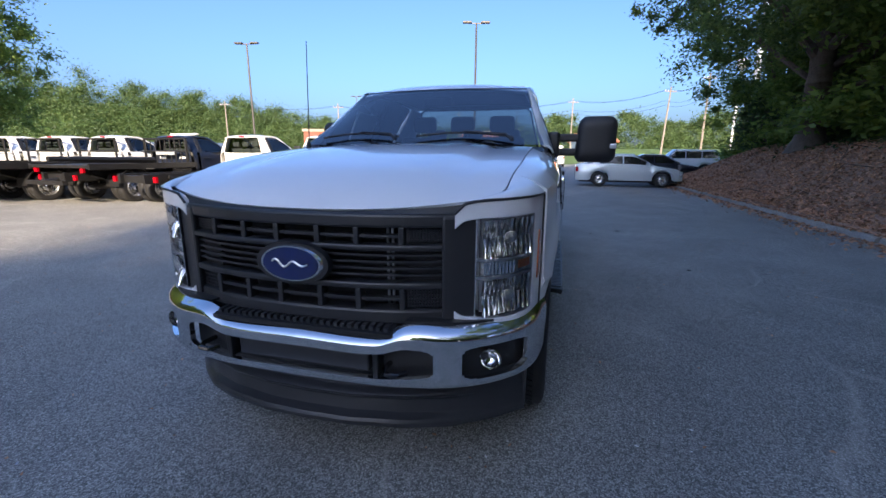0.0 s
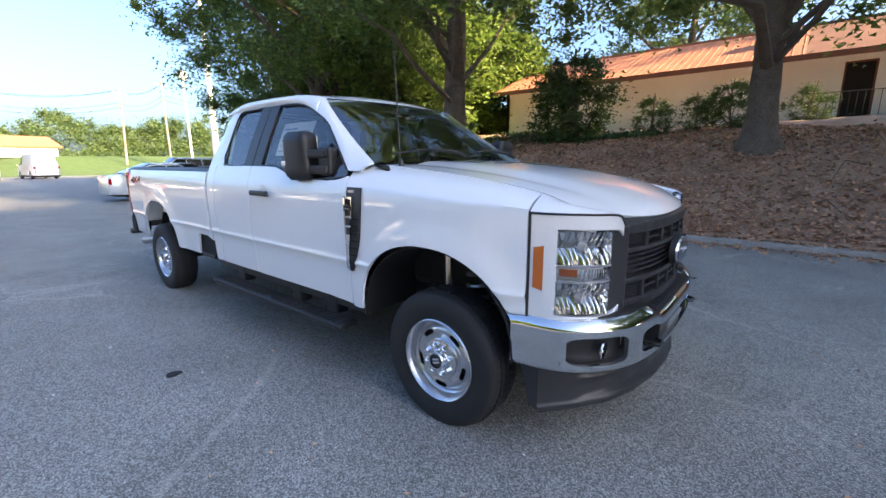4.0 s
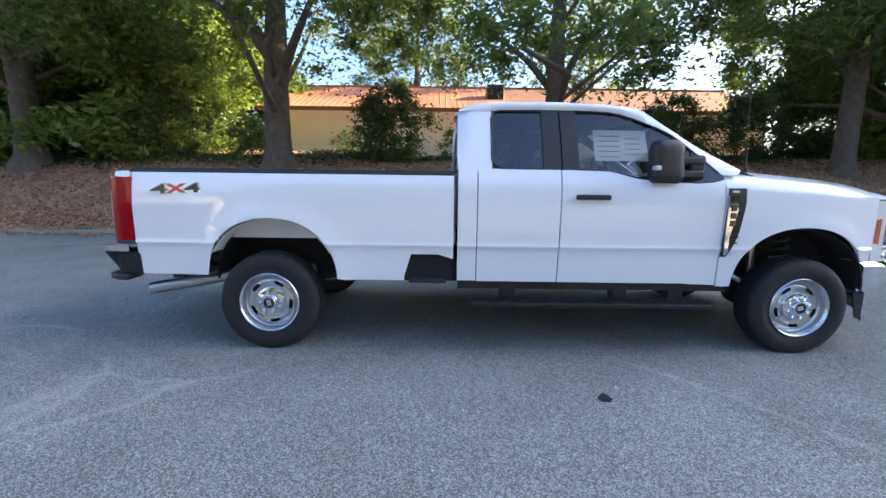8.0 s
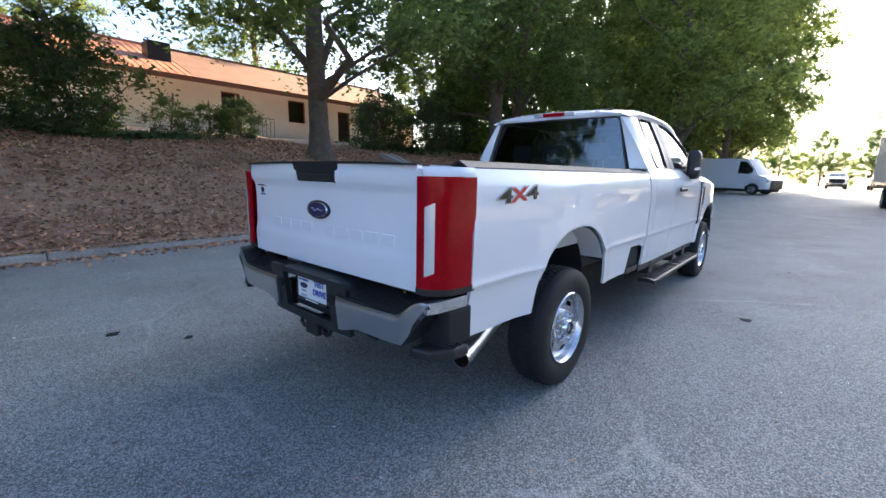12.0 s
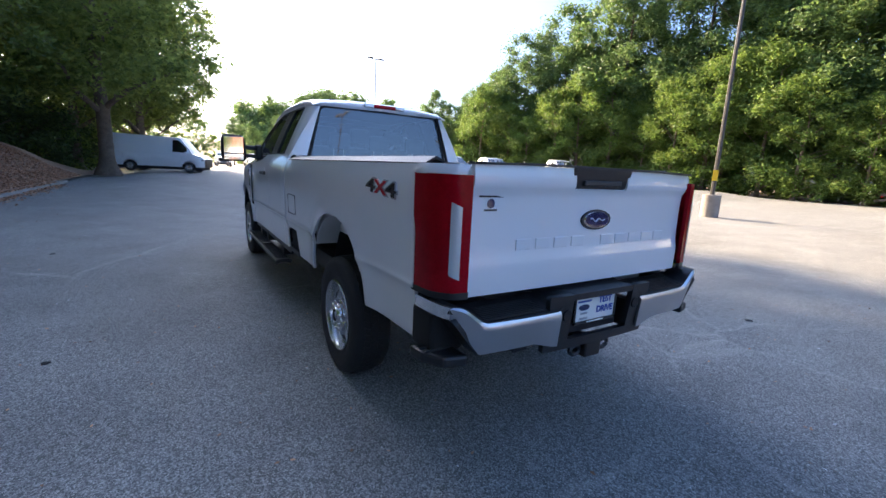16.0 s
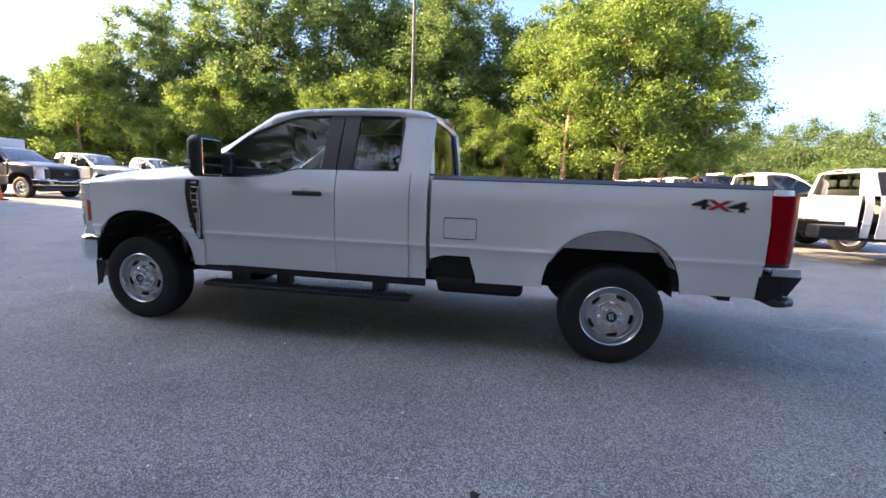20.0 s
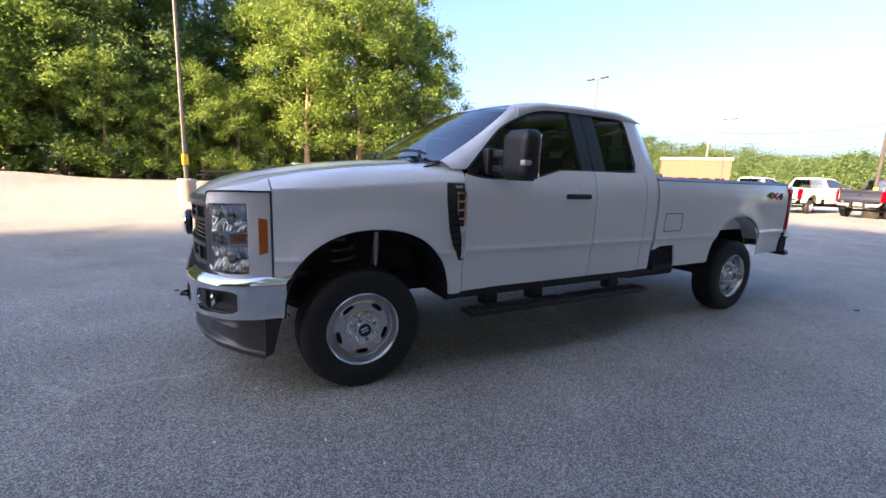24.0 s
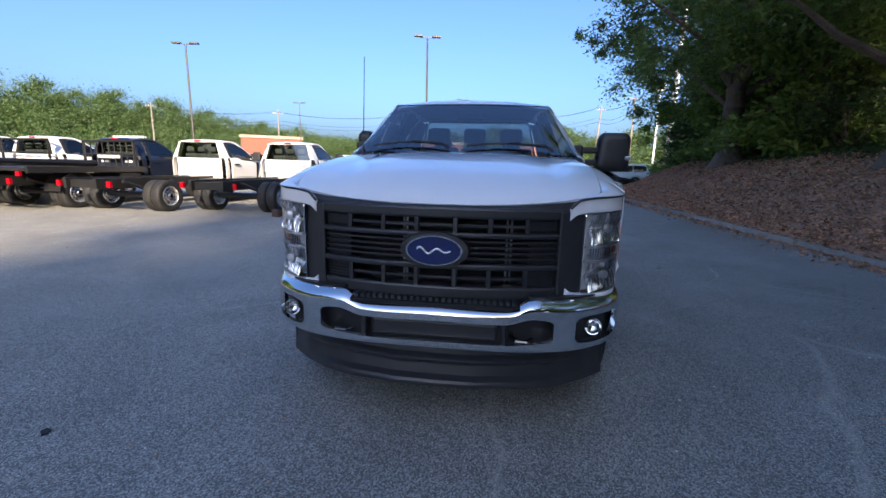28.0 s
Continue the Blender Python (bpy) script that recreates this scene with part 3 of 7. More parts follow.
    g.grid(7, 5, lambda u, v: Vector((s * green_x(lerp(2.45, 2.70, u), 1.885), lerp(2.45, 2.70, u), lerp(1.885, 1.875, u))).lerp(rail(lerp(2.45, 2.70, u)), v) + Vector((s * 0.02 * math.sin(math.pi * v), 0, 0)))
    g.grid(4, 9, lambda u, v: Vector((s * (green_x(2.70, lerp(1.42, 1.875, v)) - 0.2 * v * 0.25), 2.70, lerp(1.42, 1.875, v))).lerp(Vector((s * lerp(0.775, 0.645, v), 2.71 - 0.04 * v, lerp(1.42, 1.885, v))), u))
    g.part("cab_pillar", "white_paint", truck, smooth=True, thick=0.012)
    # bed side with a stepped recess behind the cab
    bed_low = lambda y: sill(y, 0.565 if y < 4 else 0.59) if not 2.70 < y < 3.115 else along([(2.722, 0.735), (2.85, 0.775), (3.06, 0.775), (3.115, 0.60)], y)
    bed = panel("bed_side", s, columns(2.738, 5.18, 30, (2.85, 3.06, 3.10, 3.1149, 3.1151)), bed_low, lambda y: 1.378, 52, label="white bed side")
    Geo().box(s * 0.86 - 0.06, s * 0.86 + 0.06, 2.74, 3.115, 0.56, 0.79).part("step_recess", "dark_void", bed)
    step = Geo().box(s * 0.90 - 0.045, s * 0.90 + 0.045, 2.79, 3.08, 0.545, 0.585).part("bed_step", "black_plastic", bed, bevel=0.006)
    for k in range(7):
        Geo().box(s * 0.90 - 0.04, s * 0.90 + 0.04, 2.81 + k * 0.04, 2.825 + k * 0.04, 0.585, 0.592).part("step_tread", "black_plastic", step)
    Geo().grid(24, 3, lambda u, v: (s * lerp(side_x(lerp(2.74, 5.2, u), 1.378) + 0.004, 0.80, v), lerp(2.74, 5.2, u), 1.38 + 0.03 * math.sin(math.pi * v * 0.9))).part("rail_cap", "black_plastic", bed, "black plastic rail cap", smooth=True, thick=0.012)
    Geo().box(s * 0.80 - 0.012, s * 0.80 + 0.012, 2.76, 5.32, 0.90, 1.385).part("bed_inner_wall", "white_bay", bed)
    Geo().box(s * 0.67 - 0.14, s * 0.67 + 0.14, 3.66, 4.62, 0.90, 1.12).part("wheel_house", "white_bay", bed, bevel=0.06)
    # rear corner behind the bed side, carrying the tail lamp
    Geo().grid(8, 14, lambda u, v: (s * (eased([(0, side_x(5.18, 1.1)), (0.35, side_x(5.18, 1.1) - 0.008), (0.7, 0.865), (1, 0.80)], u) - 0.012 * v * v), eased([(0, 5.18), (0.35, 5.27), (0.7, 5.345), (1, 5.368)], u), lerp(1.336, 1.378, v))).part("corner_post", "white_paint", bed, smooth=True, thick=0.012)
    # tail lamp
    lamp_y = lambda u: eased([(0, 5.165), (0.3, 5.25), (0.55, 5.325), (0.8, 5.385), (1, 5.40)], u)
    lamp_x = lambda u: eased([(0, 0.938), (0.3, 0.932), (0.55, 0.915), (0.8, 0.862), (1, 0.792)], u)
    waist = lambda v: along([(0, 0.10), (0.5, 0.10), (0.62, 0.03), (1, 0.03)], v)
    lens = Geo().grid(15, 16, lambda u, v: (s * lamp_x(lerp(waist(v), 1, u)), lamp_y(lerp(waist(v), 1, u)), lerp(0.855, 1.338, v)))
    lamp = lens.part("tail_lamp", "red_lens", truck, "red plastic tail lamp", smooth=True, thick=0.02)
    Geo().grid(5, 9, lambda u, v: (s * (lamp_x(lerp(0.74, 0.88, u)) - 0.0), lamp_y(lerp(0.74, 0.88, u)) + 0.004, lerp(0.93, 1.23, v) - 0.02 * u)).part("reversing_lens", "satin_silver", lamp, "clear reversing lens", smooth=True, thick=0.004)
    for k in range(12):
        z = 0.93 + k * 0.022
        Geo().grid(7, 2, lambda u, v, z=z: (s * (lamp_x(lerp(0.36, 0.62, u)) + 0.0012), lamp_y(lerp(0.36, 0.62, u)) + 0.0012, z + 0.006 * v)).part("lens_rib", "red_lens", lamp)
    Geo().grid(12, 2, lambda u, v: (s * (lamp_x(u) - 0.004), lamp_y(u), lerp(0.825, 0.856, v))).part("lamp_gasket", "black_plastic", lamp, smooth=True, thick=0.015)
    # badge on the bed side
    face = lambda y, z: side_x(y, z) + 0.002
    turn = Matrix.Rotation(radians(90), 4, "X")
    badge_m = Matrix.Translation((s * face(4.83, 1.25), 4.83, 1.25)) @ Matrix.Rotation(radians(90 * s), 4, "Z") @ Matrix.Rotation(radians(2.2 * s), 4, "Y") @ turn
    for txt, off, mm in (("4", -0.125, "badge_dark"), ("X", 0.0, "badge_red"), ("4", 0.125, "badge_dark")):
        wide = Matrix.Diagonal((2.3 if txt == "4" else 1.85, 0.9, 1, 1))
        lettering("badge_backing", txt, 0.118, badge_m @ Matrix.Translation((off, 0, 0.0)) @ wide, "satin_silver", truck, 0.002, bold=0.0055)
        lettering("badge_letter", txt, 0.105, badge_m @ Matrix.Translation((off, 0, 0.003)) @ wide, mm, truck, 0.003, bold=0.002)
    # front wing: from the bonnet's edge over the shoulder down to the arch
    hood_z = lambda y: eased([(-0.66, 1.256), (-0.5, 1.31), (-0.2, 1.365), (0.1, 1.398), (0.5, 1.43), (0.72, 1.44)], y)
    hood_e = lambda y: along([(-0.80, 0.735), (-0.66, 0.775), (-0.3, 0.80), (0.55, 0.80), (0.72, 0.83)], y)
    ys = columns(-0.512, 0.692, 22, (0.52, 0.585))
    g, rows = Geo(), 60
    vs = []
    for y in ys:
        zh, xe = hood_z(y), hood_e(y)
        zs = zh - along([(-0.6, 0.05), (-0.2, 0.11), (0.7, 0.13)], y)
        low = max(sill(y, 0.548), 0.755 if y < -0.3 else 0)
        for r in range(rows):
            if r < 17:
                q = r / 17
                p = Vector((xe + 0.004, 0, zh - 0.004)).lerp(Vector((side_x(y, zs), 0, zs)), q)
                swell = along([(-0.52, 0.45), (-0.2, 1.0)], y) * math.sin(math.pi * q)
                p.x += 0.018 * swell
                p.z += 0.016 * swell
                vs.append((s * p.x, y, p.z))
            else:
                z = levels(low, zs, 43)[::-1][r - 17]
                vs.append((s * side_x(y, z), y, z))
    g.add(vs, [(i * rows + r, i * rows + r + rows, i * rows + r + rows + 1, i * rows + r + 1)[:: -s] for i in range(len(ys) - 1) for r in range(rows - 1)])
    wing = g.part("front_wing", "white_paint", truck, "white front wing", smooth=True, thick=0.016, fix=True)
    # vent with chrome blade behind the wheel
    vent = lambda u, v: (lerp(lerp(0.692, 0.676, v), lerp(lerp(0.60, 0.655, max(0, 0.4 - v) / 0.4), 0.548, min(1, v * 1.3)), u), lerp(0.785, 1.305, v))
    Geo().grid(6, 14, lambda u, v: (s * (side_x(*vent(u, v)) + 0.012), *vent(u, v))).part("wing_vent", "black_plastic", wing, "black plastic side vent", smooth=True, thick=0.016)
    blade = lambda u, v: (lerp(0.686, lerp(0.655, 0.612, min(1, max(0, v - 0.3) * 2.2)), u), lerp(0.80, 1.25, v))
    Geo().grid(5, 14, lambda u, v: (s * (side_x(*blade(u, v)) + 0.026), *blade(u, v))).part("vent_blade", "chrome", wing, "chrome blade with dark raised marks", smooth=True, thick=0.012)
    for k in range(4):
        Geo().box(-0.003, 0.003, -0.018, 0.018, -0.022, 0.022, pose(s * (side_x(0.645, 1.21 - k * 0.057) + 0.030), 0.645, 1.215 - k * 0.057)).part("blade_mark", "gloss_black", wing)
    for k in range(6):
        Geo().box(-0.004, 0.004, -0.028, 0.028, -0.006, 0.006, pose(s * (side_x(0.58, 0.98) + 0.016), 0.588 + 0.006 * k, 1.12 - k * 0.045)).part("vent_slat", "dark_void", wing)
    Geo().box(-0.003, 0.003, -0.025, 0.025, -0.008, 0.008, pose(s * (side_x(0.63, 1.28) + 0.014), 0.63, 1.281)).part("vent_badge", "satin_silver", wing)
    # wheel openings: dark liner shells; the rear one shows white inner sheet above
    for cy, a, cz, b, mm in ((*FRONT_ARCH, "dark_void"), (*REAR_ARCH, "dark_void")):
        Geo().grid(19, 5, lambda u, v: (s * lerp(0.50, 0.955 if cy < 1 else 0.80, v), cy - a * math.cos(math.pi * u), cz - 0.02 + (b + 0.01) * math.sin(math.pi * u) ** 0.9)).part("wheel_liner", mm, truck, smooth=True, thick=0.01)
        Geo().box(s * 0.48 - 0.01, s * 0.48 + 0.01, cy - a, cy + a, 0.48, cz + b).part("liner_back", "dark_void", truck)
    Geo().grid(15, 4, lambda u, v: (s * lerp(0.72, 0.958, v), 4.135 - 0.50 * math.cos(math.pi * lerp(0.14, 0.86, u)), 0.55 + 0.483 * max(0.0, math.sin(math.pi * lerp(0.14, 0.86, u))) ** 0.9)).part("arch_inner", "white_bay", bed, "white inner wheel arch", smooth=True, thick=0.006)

# bonnet
def bonnet(u, v):
    a = abs(u)
    y0, y1 = -0.905 + 0.16 * a**2.4, 0.46 + 0.07 * a * a
    y = lerp(y0, y1, v)
    w = along([(-0.80, 0.735), (-0.66, 0.775), (-0.3, 0.80), (0.55, 0.80), (0.72, 0.83)], lerp(-0.745, 0.53, v))
    ze = eased([(-0.76, 1.226), (-0.66, 1.256), (-0.5, 1.31), (-0.2, 1.365), (0.1, 1.398), (0.55, 1.437)], y if a > 0.99 else lerp(-0.745, 0.53, v))
    zc = eased([(0, 1.178), (0.015, 1.20), (0.05, 1.235), (0.12, 1.275), (0.25, 1.322), (0.5, 1.385), (0.75, 1.425), (1, 1.443)], v)
    z = lerp(zc, ze, a**2.6)
    z += 0.013 * (1 / (1 + math.exp((a - 0.60) * 28))) * min(1, v * 5) - 0.006 * math.exp(-(((a - 0.72) / 0.06) ** 2)) * min(1, v * 4)
    return (u * w, y, z)


Geo().grid(49, 33, lambda u, v: bonnet(2 * u - 1, v**1.35)).part("bonnet", "white_paint", truck, "long white bonnet with raised centre", smooth=True, thick=0.014)
# cowl, wipers, windscreen, roof, rear window
screen = lambda u, v: (u * lerp(0.868, 0.694, v), lerp(0.46 + 0.085 * u * u, 1.15 + 0.07 * u * u, v), lerp(1.452 - 0.005 * u * u, 1.896 - 0.006 * u * u, v) + (0.022 - 0.046 * u**6) * math.sin(math.pi * v))
ob = Geo().grid(41, 17, lambda u, v: screen(2 * u - 1, v)).part("windscreen", "screen_glass", truck, "clear curved windscreen", smooth=True)
ob.visible_shadow = False
Geo().grid(21, 3, lambda u, v: tuple(Vector(screen(2 * u - 1, 0.0)) + Vector((0, -0.11 * (1 - v) - 0.005, -0.03 * (1 - v) - 0.012)))).part("cowl", "black_plastic", truck, smooth=True, thick=0.01)
Geo().grid(21, 2, lambda u, v: tuple(Vector(screen(2 * u - 1, lerp(0.985, 1.0, v))) + Vector((0, -0.003, 0.003)))).part("screen_header", "gloss_black", truck, smooth=True, thick=0.004)
for x0, x1 in ((0.62, 0.02), (-0.10, -0.66)):
    p = [Vector(screen(lerp(x0, x1, k / 6) / 0.79, 0.06 + 0.05 * math.sin(k / 6 * 3.1))) + Vector((0, -0.02, 0.02)) for k in range(7)]
    w = Geo().tube(p, 0.008, 6).part("wiper", "black_plastic", truck, "black wiper", smooth=True)
    Geo().tube([p[0] + Vector((0, -0.05, -0.02)), p[0] + Vector((-0.05, -0.02, 0.015)), p[3] + Vector((0, -0.008, 0.008))], [0.013, 0.011, 0.007], 6).part("wiper_arm", "black_plastic", w, smooth=True)
rail_x = lambda y: along([(1.15, 0.69), (1.5, 0.705), (2.3, 0.70), (2.70, 0.66)], y)
rail_z = lambda y: along([(1.15, 1.862), (1.2, 1.888), (1.30, 1.916), (1.5, 1.943), (1.9, 1.957), (2.4, 1.957), (2.6, 1.94), (2.70, 1.90)], y)
Geo().grid(25, 41, lambda u, v: ((2 * u - 1) * rail_x(lerp(1.15 + 0.07 * (2 * u - 1) ** 2, 2.685, v)), lerp(1.15 + 0.07 * (2 * u - 1) ** 2, 2.685, v), rail_z(lerp(1.15, 2.685, v)) + 0.036 * (1 - abs(2 * u - 1) ** 2.5) - 0.012 * math.exp(-((abs(2 * u - 1) - 0.75) / 0.06) ** 2) * math.sin(math.pi * v))).part("roof", "white_paint", truck, "white roof", smooth=True, thick=0.02)
back = lambda u, v: (u * lerp(0.745, 0.625, v), 2.715 - 0.045 * v - 0.03 * u * u, lerp(1.40, 1.885, v))
ob = Geo().grid(13, 9, lambda u, v: back(2 * u - 1, v)).part("rear_window", "rear_glass", truck, "dark tinted rear window", smooth=True)
ob.visible_shadow = False
g = Geo()
ring = [back(-1, 0), back(-1, 0.5), back(-1, 0.93), back(-0.95, 1.0), back(0, 1.0), back(0.95, 1.0), back(1, 0.93), back(1, 0.5), back(1, 0)]
g.tube([Vector(p) + Vector((0, 0.004, 0)) for p in ring], 0.011, 6)
g.part("rear_window_seal", "black_plastic", truck, smooth=True)
Geo().grid(13, 5, lambda u, v: tuple(Vector(back(2 * u - 1, 1.0)).lerp(Vector(((2 * u - 1) * 0.655, 2.688, rail_z(2.688) + 0.034 * (1 - abs(2 * u - 1) ** 2.5))), v) + Vector((0, 0.012 * math.sin(math.pi * v), 0)))).part("rear_header", "white_paint", truck, smooth=True, thick=0.01)
Geo().box(-0.80, 0.80, 2.67, 2.70, 0.62, 1.41).part("cab_back", "white_paint", truck, bevel=0.02)
brake = Geo().box(-0.115, 0.115, 2.685, 2.722, 1.915, 1.95).part("high_brake_lamp", "red_lens", truck, "red high brake lamp with clear ends", bevel=0.008)
for s in (-1, 1):
    Geo().box(s * 0.165 - 0.05, s * 0.165 + 0.05, 2.684, 2.72, 1.915, 1.95).part("cargo_lens", "satin_silver", brake, bevel=0.008)
    Geo().box(s * 0.40 - 0.045, s * 0.40 + 0.045, 2.20, 2.36, 1.985, 2.005).part("roof_cap", "black_plastic", truck, bevel=0.008)
# aerial on the nearside wing
Geo().tube([(-0.77, 0.42, 1.425), (-0.77, 0.425, 1.46), (-0.77, 0.43, 1.47), (-0.765, 0.46, 2.14)], [0.018, 0.012, 0.004, 0.0025], 8).part("aerial", "black_plastic", truck, "thin black whip aerial", smooth=True)

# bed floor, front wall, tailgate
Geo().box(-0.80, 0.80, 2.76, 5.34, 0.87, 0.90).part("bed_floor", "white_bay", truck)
Geo().box(-0.80, 0.80, 2.755, 2.775, 0.60, 1.378).part("bed_front_wall", "white_paint", truck, bevel=0.01)


def gate_y(x, z):
    y = 5.372 + 0.022 * eased([(0.80, 0.4), (0.95, 0.55), (0.99, 0.2), (1.05, 0.0), (1.26, 0.1), (1.30, 1.1), (1.385, 0.9)], z)
    return y - 0.012 * (x / 0.77) ** 2


tailgate = Geo().grid(33, 29, lambda u, v: ((2 * u - 1) * 0.775, gate_y((2 * u - 1) * 0.775, lerp(0.822, 1.388, v)), lerp(0.822, 1.388, v)), keep=lambda u, v: not (abs(2 * u - 1) < 0.262 and v > 0.815)).part("tailgate", "white_paint", truck, "white tailgate with embossed marks", smooth=True, thick=0.03)
Geo().grid(17, 2, lambda u, v: ((2 * u - 1) * 0.775, lerp(5.34, 5.402, v), 1.392 + 0.008 * math.exp(-(((2 * u - 1) / 0.8) ** 6)))).part("gate_cap", "black_plastic", tailgate, "black tailgate cap", smooth=True, thick=0.01)
Geo().prism([(-0.215, 1.40), (0.215, 1.40), (0.215, 1.315), (0.18, 1.285), (-0.18, 1.285), (-0.215, 1.315)], lambda u, v, d: (u, 5.362 + d + 0.02 * (v - 1.285) / 0.1, v), 0.018).part("gate_handle_recess", "black_plastic", tailgate, "black latch recess", bevel=0.004)
Geo().box(-0.14, 0.14, 5.378, 5.402, 1.305, 1.335).part("gate_handle", "black_plastic", tailgate, bevel=0.008)


def oval(cx, cy, cz, w, h, back_y, sgn, parent, name="oval_badge"):
    """An oval badge: dark surround, bright ring, blue field and a plain bright swash."""
    pts = lambda k, sc, d: (cx + sgn * sc * w * math.cos(k), cy + d * back_y, cz + sc * h * math.sin(k))
    def disc(sc0, d0, sc1, d1, mat, nm, par):
        g = Geo()
        n = 40
        vs = [pts(2 * math.pi * k / n, sc0, d0) for k in range(n)] + [pts(2 * math.pi * k / n, sc1, d1) for k in range(n)]
        g.add(vs, [(k, (k + 1) % n, (k + 1) % n + n, k + n) for k in range(n)] + [tuple(range(n, 2 * n))])
        return g.part(nm, mat, par, smooth=True)
    base = disc(1.0, -0.5, 0.97, 1.0, "black_plastic", name, parent)
    base["label"] = "oval badge with blue field and bright ring"
    disc(0.84, 1.0, 0.80, 1.5, "chrome", "badge_ring", base)
    disc(0.755, 1.45, 0.74, 1.62, "badge_blue", "badge_field", base)
    sw = [(-0.5 + 0.05 * k, 0.16 * math.sin(0.62 * k + 0.4) * (1.25 - 0.045 * k)) for k in range(21)]
    Geo().tube([(cx + sgn * a * w * 0.95, cy + back_y * 1.68, cz + b * h) for a, b in sw], 0.0036 * w / 0.12, 6).part("badge_swash", "satin_silver", base, smooth=True)
    return base


oval(0.0, 5.370, 1.14, 0.112, 0.052, 0.010, -1, tailgate)
# row of embossed bars, the size of the raised writing
for k in range(9):
    x = -0.57 + k * 0.118 + (0.10 if k > 4 else 0.0)
    Geo().box(x - 0.045, x + 0.045, gate_y(x, 1.037) - 0.002, gate_y(x, 1.037) + 0.0045, 1.012, 1.062).part("embossed_bar", "white_paint", tailgate, bevel=0.002)
for k, (w, z) in enumerate(((0.13, 1.252), (0.07, 1.194))):
    Geo().box(0.67 - w / 2, 0.67 + w / 2, gate_y(0.67, z) + 0.0002, gate_y(0.67, z) + 0.0016, z - 0.004, z + 0.004, None).part("dealer_decal", "print_black", tailgate)
oval_d = Geo().lathe([(0.0, 0.0), (0.0, 0.02), (0.002, 0.02), (0.002, 0.0)], 20, (0.67, gate_y(0.67, 1.222) + 0.0002, 1.222), "y").part("decal_oval", "badge_blue", tailgate)

# rear bumper
rear_bumper = Geo().grid(25, 7, lambda u, v: ((2 * u - 1) * 0.90, 5.50 + 0.075 - 0.13 * abs(2 * u - 1) ** 3.0 - 0.012 * math.cos(math.pi * v), lerp(0.52, 0.80, v)), keep=lambda u, v: abs(2 * u - 1) < 0.40 and not (abs(2 * u - 1) < 0.25 and 0.22 < v)).part("rear_bumper", "black_plastic", truck, "black rear step bumper with chrome ends", smooth=True, thick=0.03)
g = Geo().grid(57, 5, lambda u, v: ((2 * u - 1) * lerp(0.93, 0.90, v), lerp(5.40, 5.582 - 0.045 * abs(2 * u - 1) ** 5.0, v), along([(0, 0.80), (0.24, 0.80), (0.32, 0.735), (0.74, 0.735), (0.84, 0.805), (0.9, 0.818), (0.93, 0.818)], abs(2 * u - 1) * 0.91) + 0.035 * (1 - v) * (0.3 < abs(2 * u - 1) < 0.85)))
for sx in (-1, 1):
    for k in range(9):
        Geo().box(sx * 0.57 - 0.17, sx * 0.57 + 0.17, 5.455 + 0.013 * k, 5.461 + 0.013 * k, 0.761 - 0.0025 * k, 0.768 - 0.0025 * k).part("pad_rib", "black_plastic", rear_bumper)
g.part("bumper_top_pad", "black_plastic", rear_bumper, smooth=True, thick=0.03)
for s in (-1, 1):
    zt = lambda x: along([(0.30, 0.73), (0.725, 0.73), (0.755, 0.742), (0.83, 0.80), (0.86, 0.812), (0.90, 0.815)], x)
    zb = lambda x: along([(0.30, 0.553), (0.34, 0.557), (0.45, 0.59), (0.757, 0.593), (0.885, 0.755), (0.90, 0.765)], x)
    yb = lambda x: eased([(0.30, 5.592), (0.6, 5.586), (0.75, 5.576), (0.84, 5.566), (0.875, 5.558), (0.90, 5.54)], x)
    Geo().grid(49, 9, lambda u, v: (s * lerp(0.305, 0.90, u), yb(lerp(0.305, 0.90, u)) - 0.016 * (1 - v) - 0.012 * max(0, v - 0.9) / 0.1, lerp(zb(lerp(0.305, 0.90, u)), zt(lerp(0.305, 0.90, u)), v))).part("bumper_chrome", "dull_chrome", rear_bumper, "bright chrome bumper end", smooth=True, thick=0.014)
    Geo().grid(9, 4, lambda u, v: (s * lerp(0.90, 0.945, u ** 0.5), lerp(5.54, 5.33, u), lerp(lerp(0.765, 0.77, u), lerp(0.815, 0.82, u), v))).part("bumper_chrome_return", "chrome", rear_bumper, smooth=True, thick=0.015)
    Geo().grid(3, 6, lambda u, v: (s * lerp(0.757, 0.89, v) + s * 0.004, lerp(5.555, 5.45, u), lerp(0.590, 0.757, v))).part("chrome_backing", "black_plastic", rear_bumper, smooth=True, thick=0.02)
    g = Geo().box(s * 0.84 - 0.085, s * 0.84 + 0.085, 5.26, 5.44, 0.575, 0.76)
    g.part("corner_recess", "dark_void", rear_bumper, bevel=0.02)
    g = Geo().prism([(0.80, 5.34), (0.975, 5.34), (0.965, 5.43), (0.91, 5.52), (0.80, 5.55)], lambda u, v, d: (s * u, v, 0.545 + d), 0.052)
    g.part("corner_step", "black_plastic", rear_bumper, "ribbed black corner step", bevel=0.015)
    for k in range(3):
        Geo().box(*sorted((s * 0.83, s * 0.955)), 5.37 + 0.035 * k, 5.378 + 0.035 * k, 0.597, 0.603).part("step_rib", "grey_plastic", rear_bumper)
    Geo().cyl((s * 0.26, 5.57, 0.70), (s * 0.26, 5.585, 0.70), 0.028, n=14).part("socket", "dark_void", rear_bumper)
Geo().box(-0.20, 0.20, 5.50, 5.515, 0.57, 0.80).part("plate_recess", "dark_void", rear_bumper, bevel=0.01)
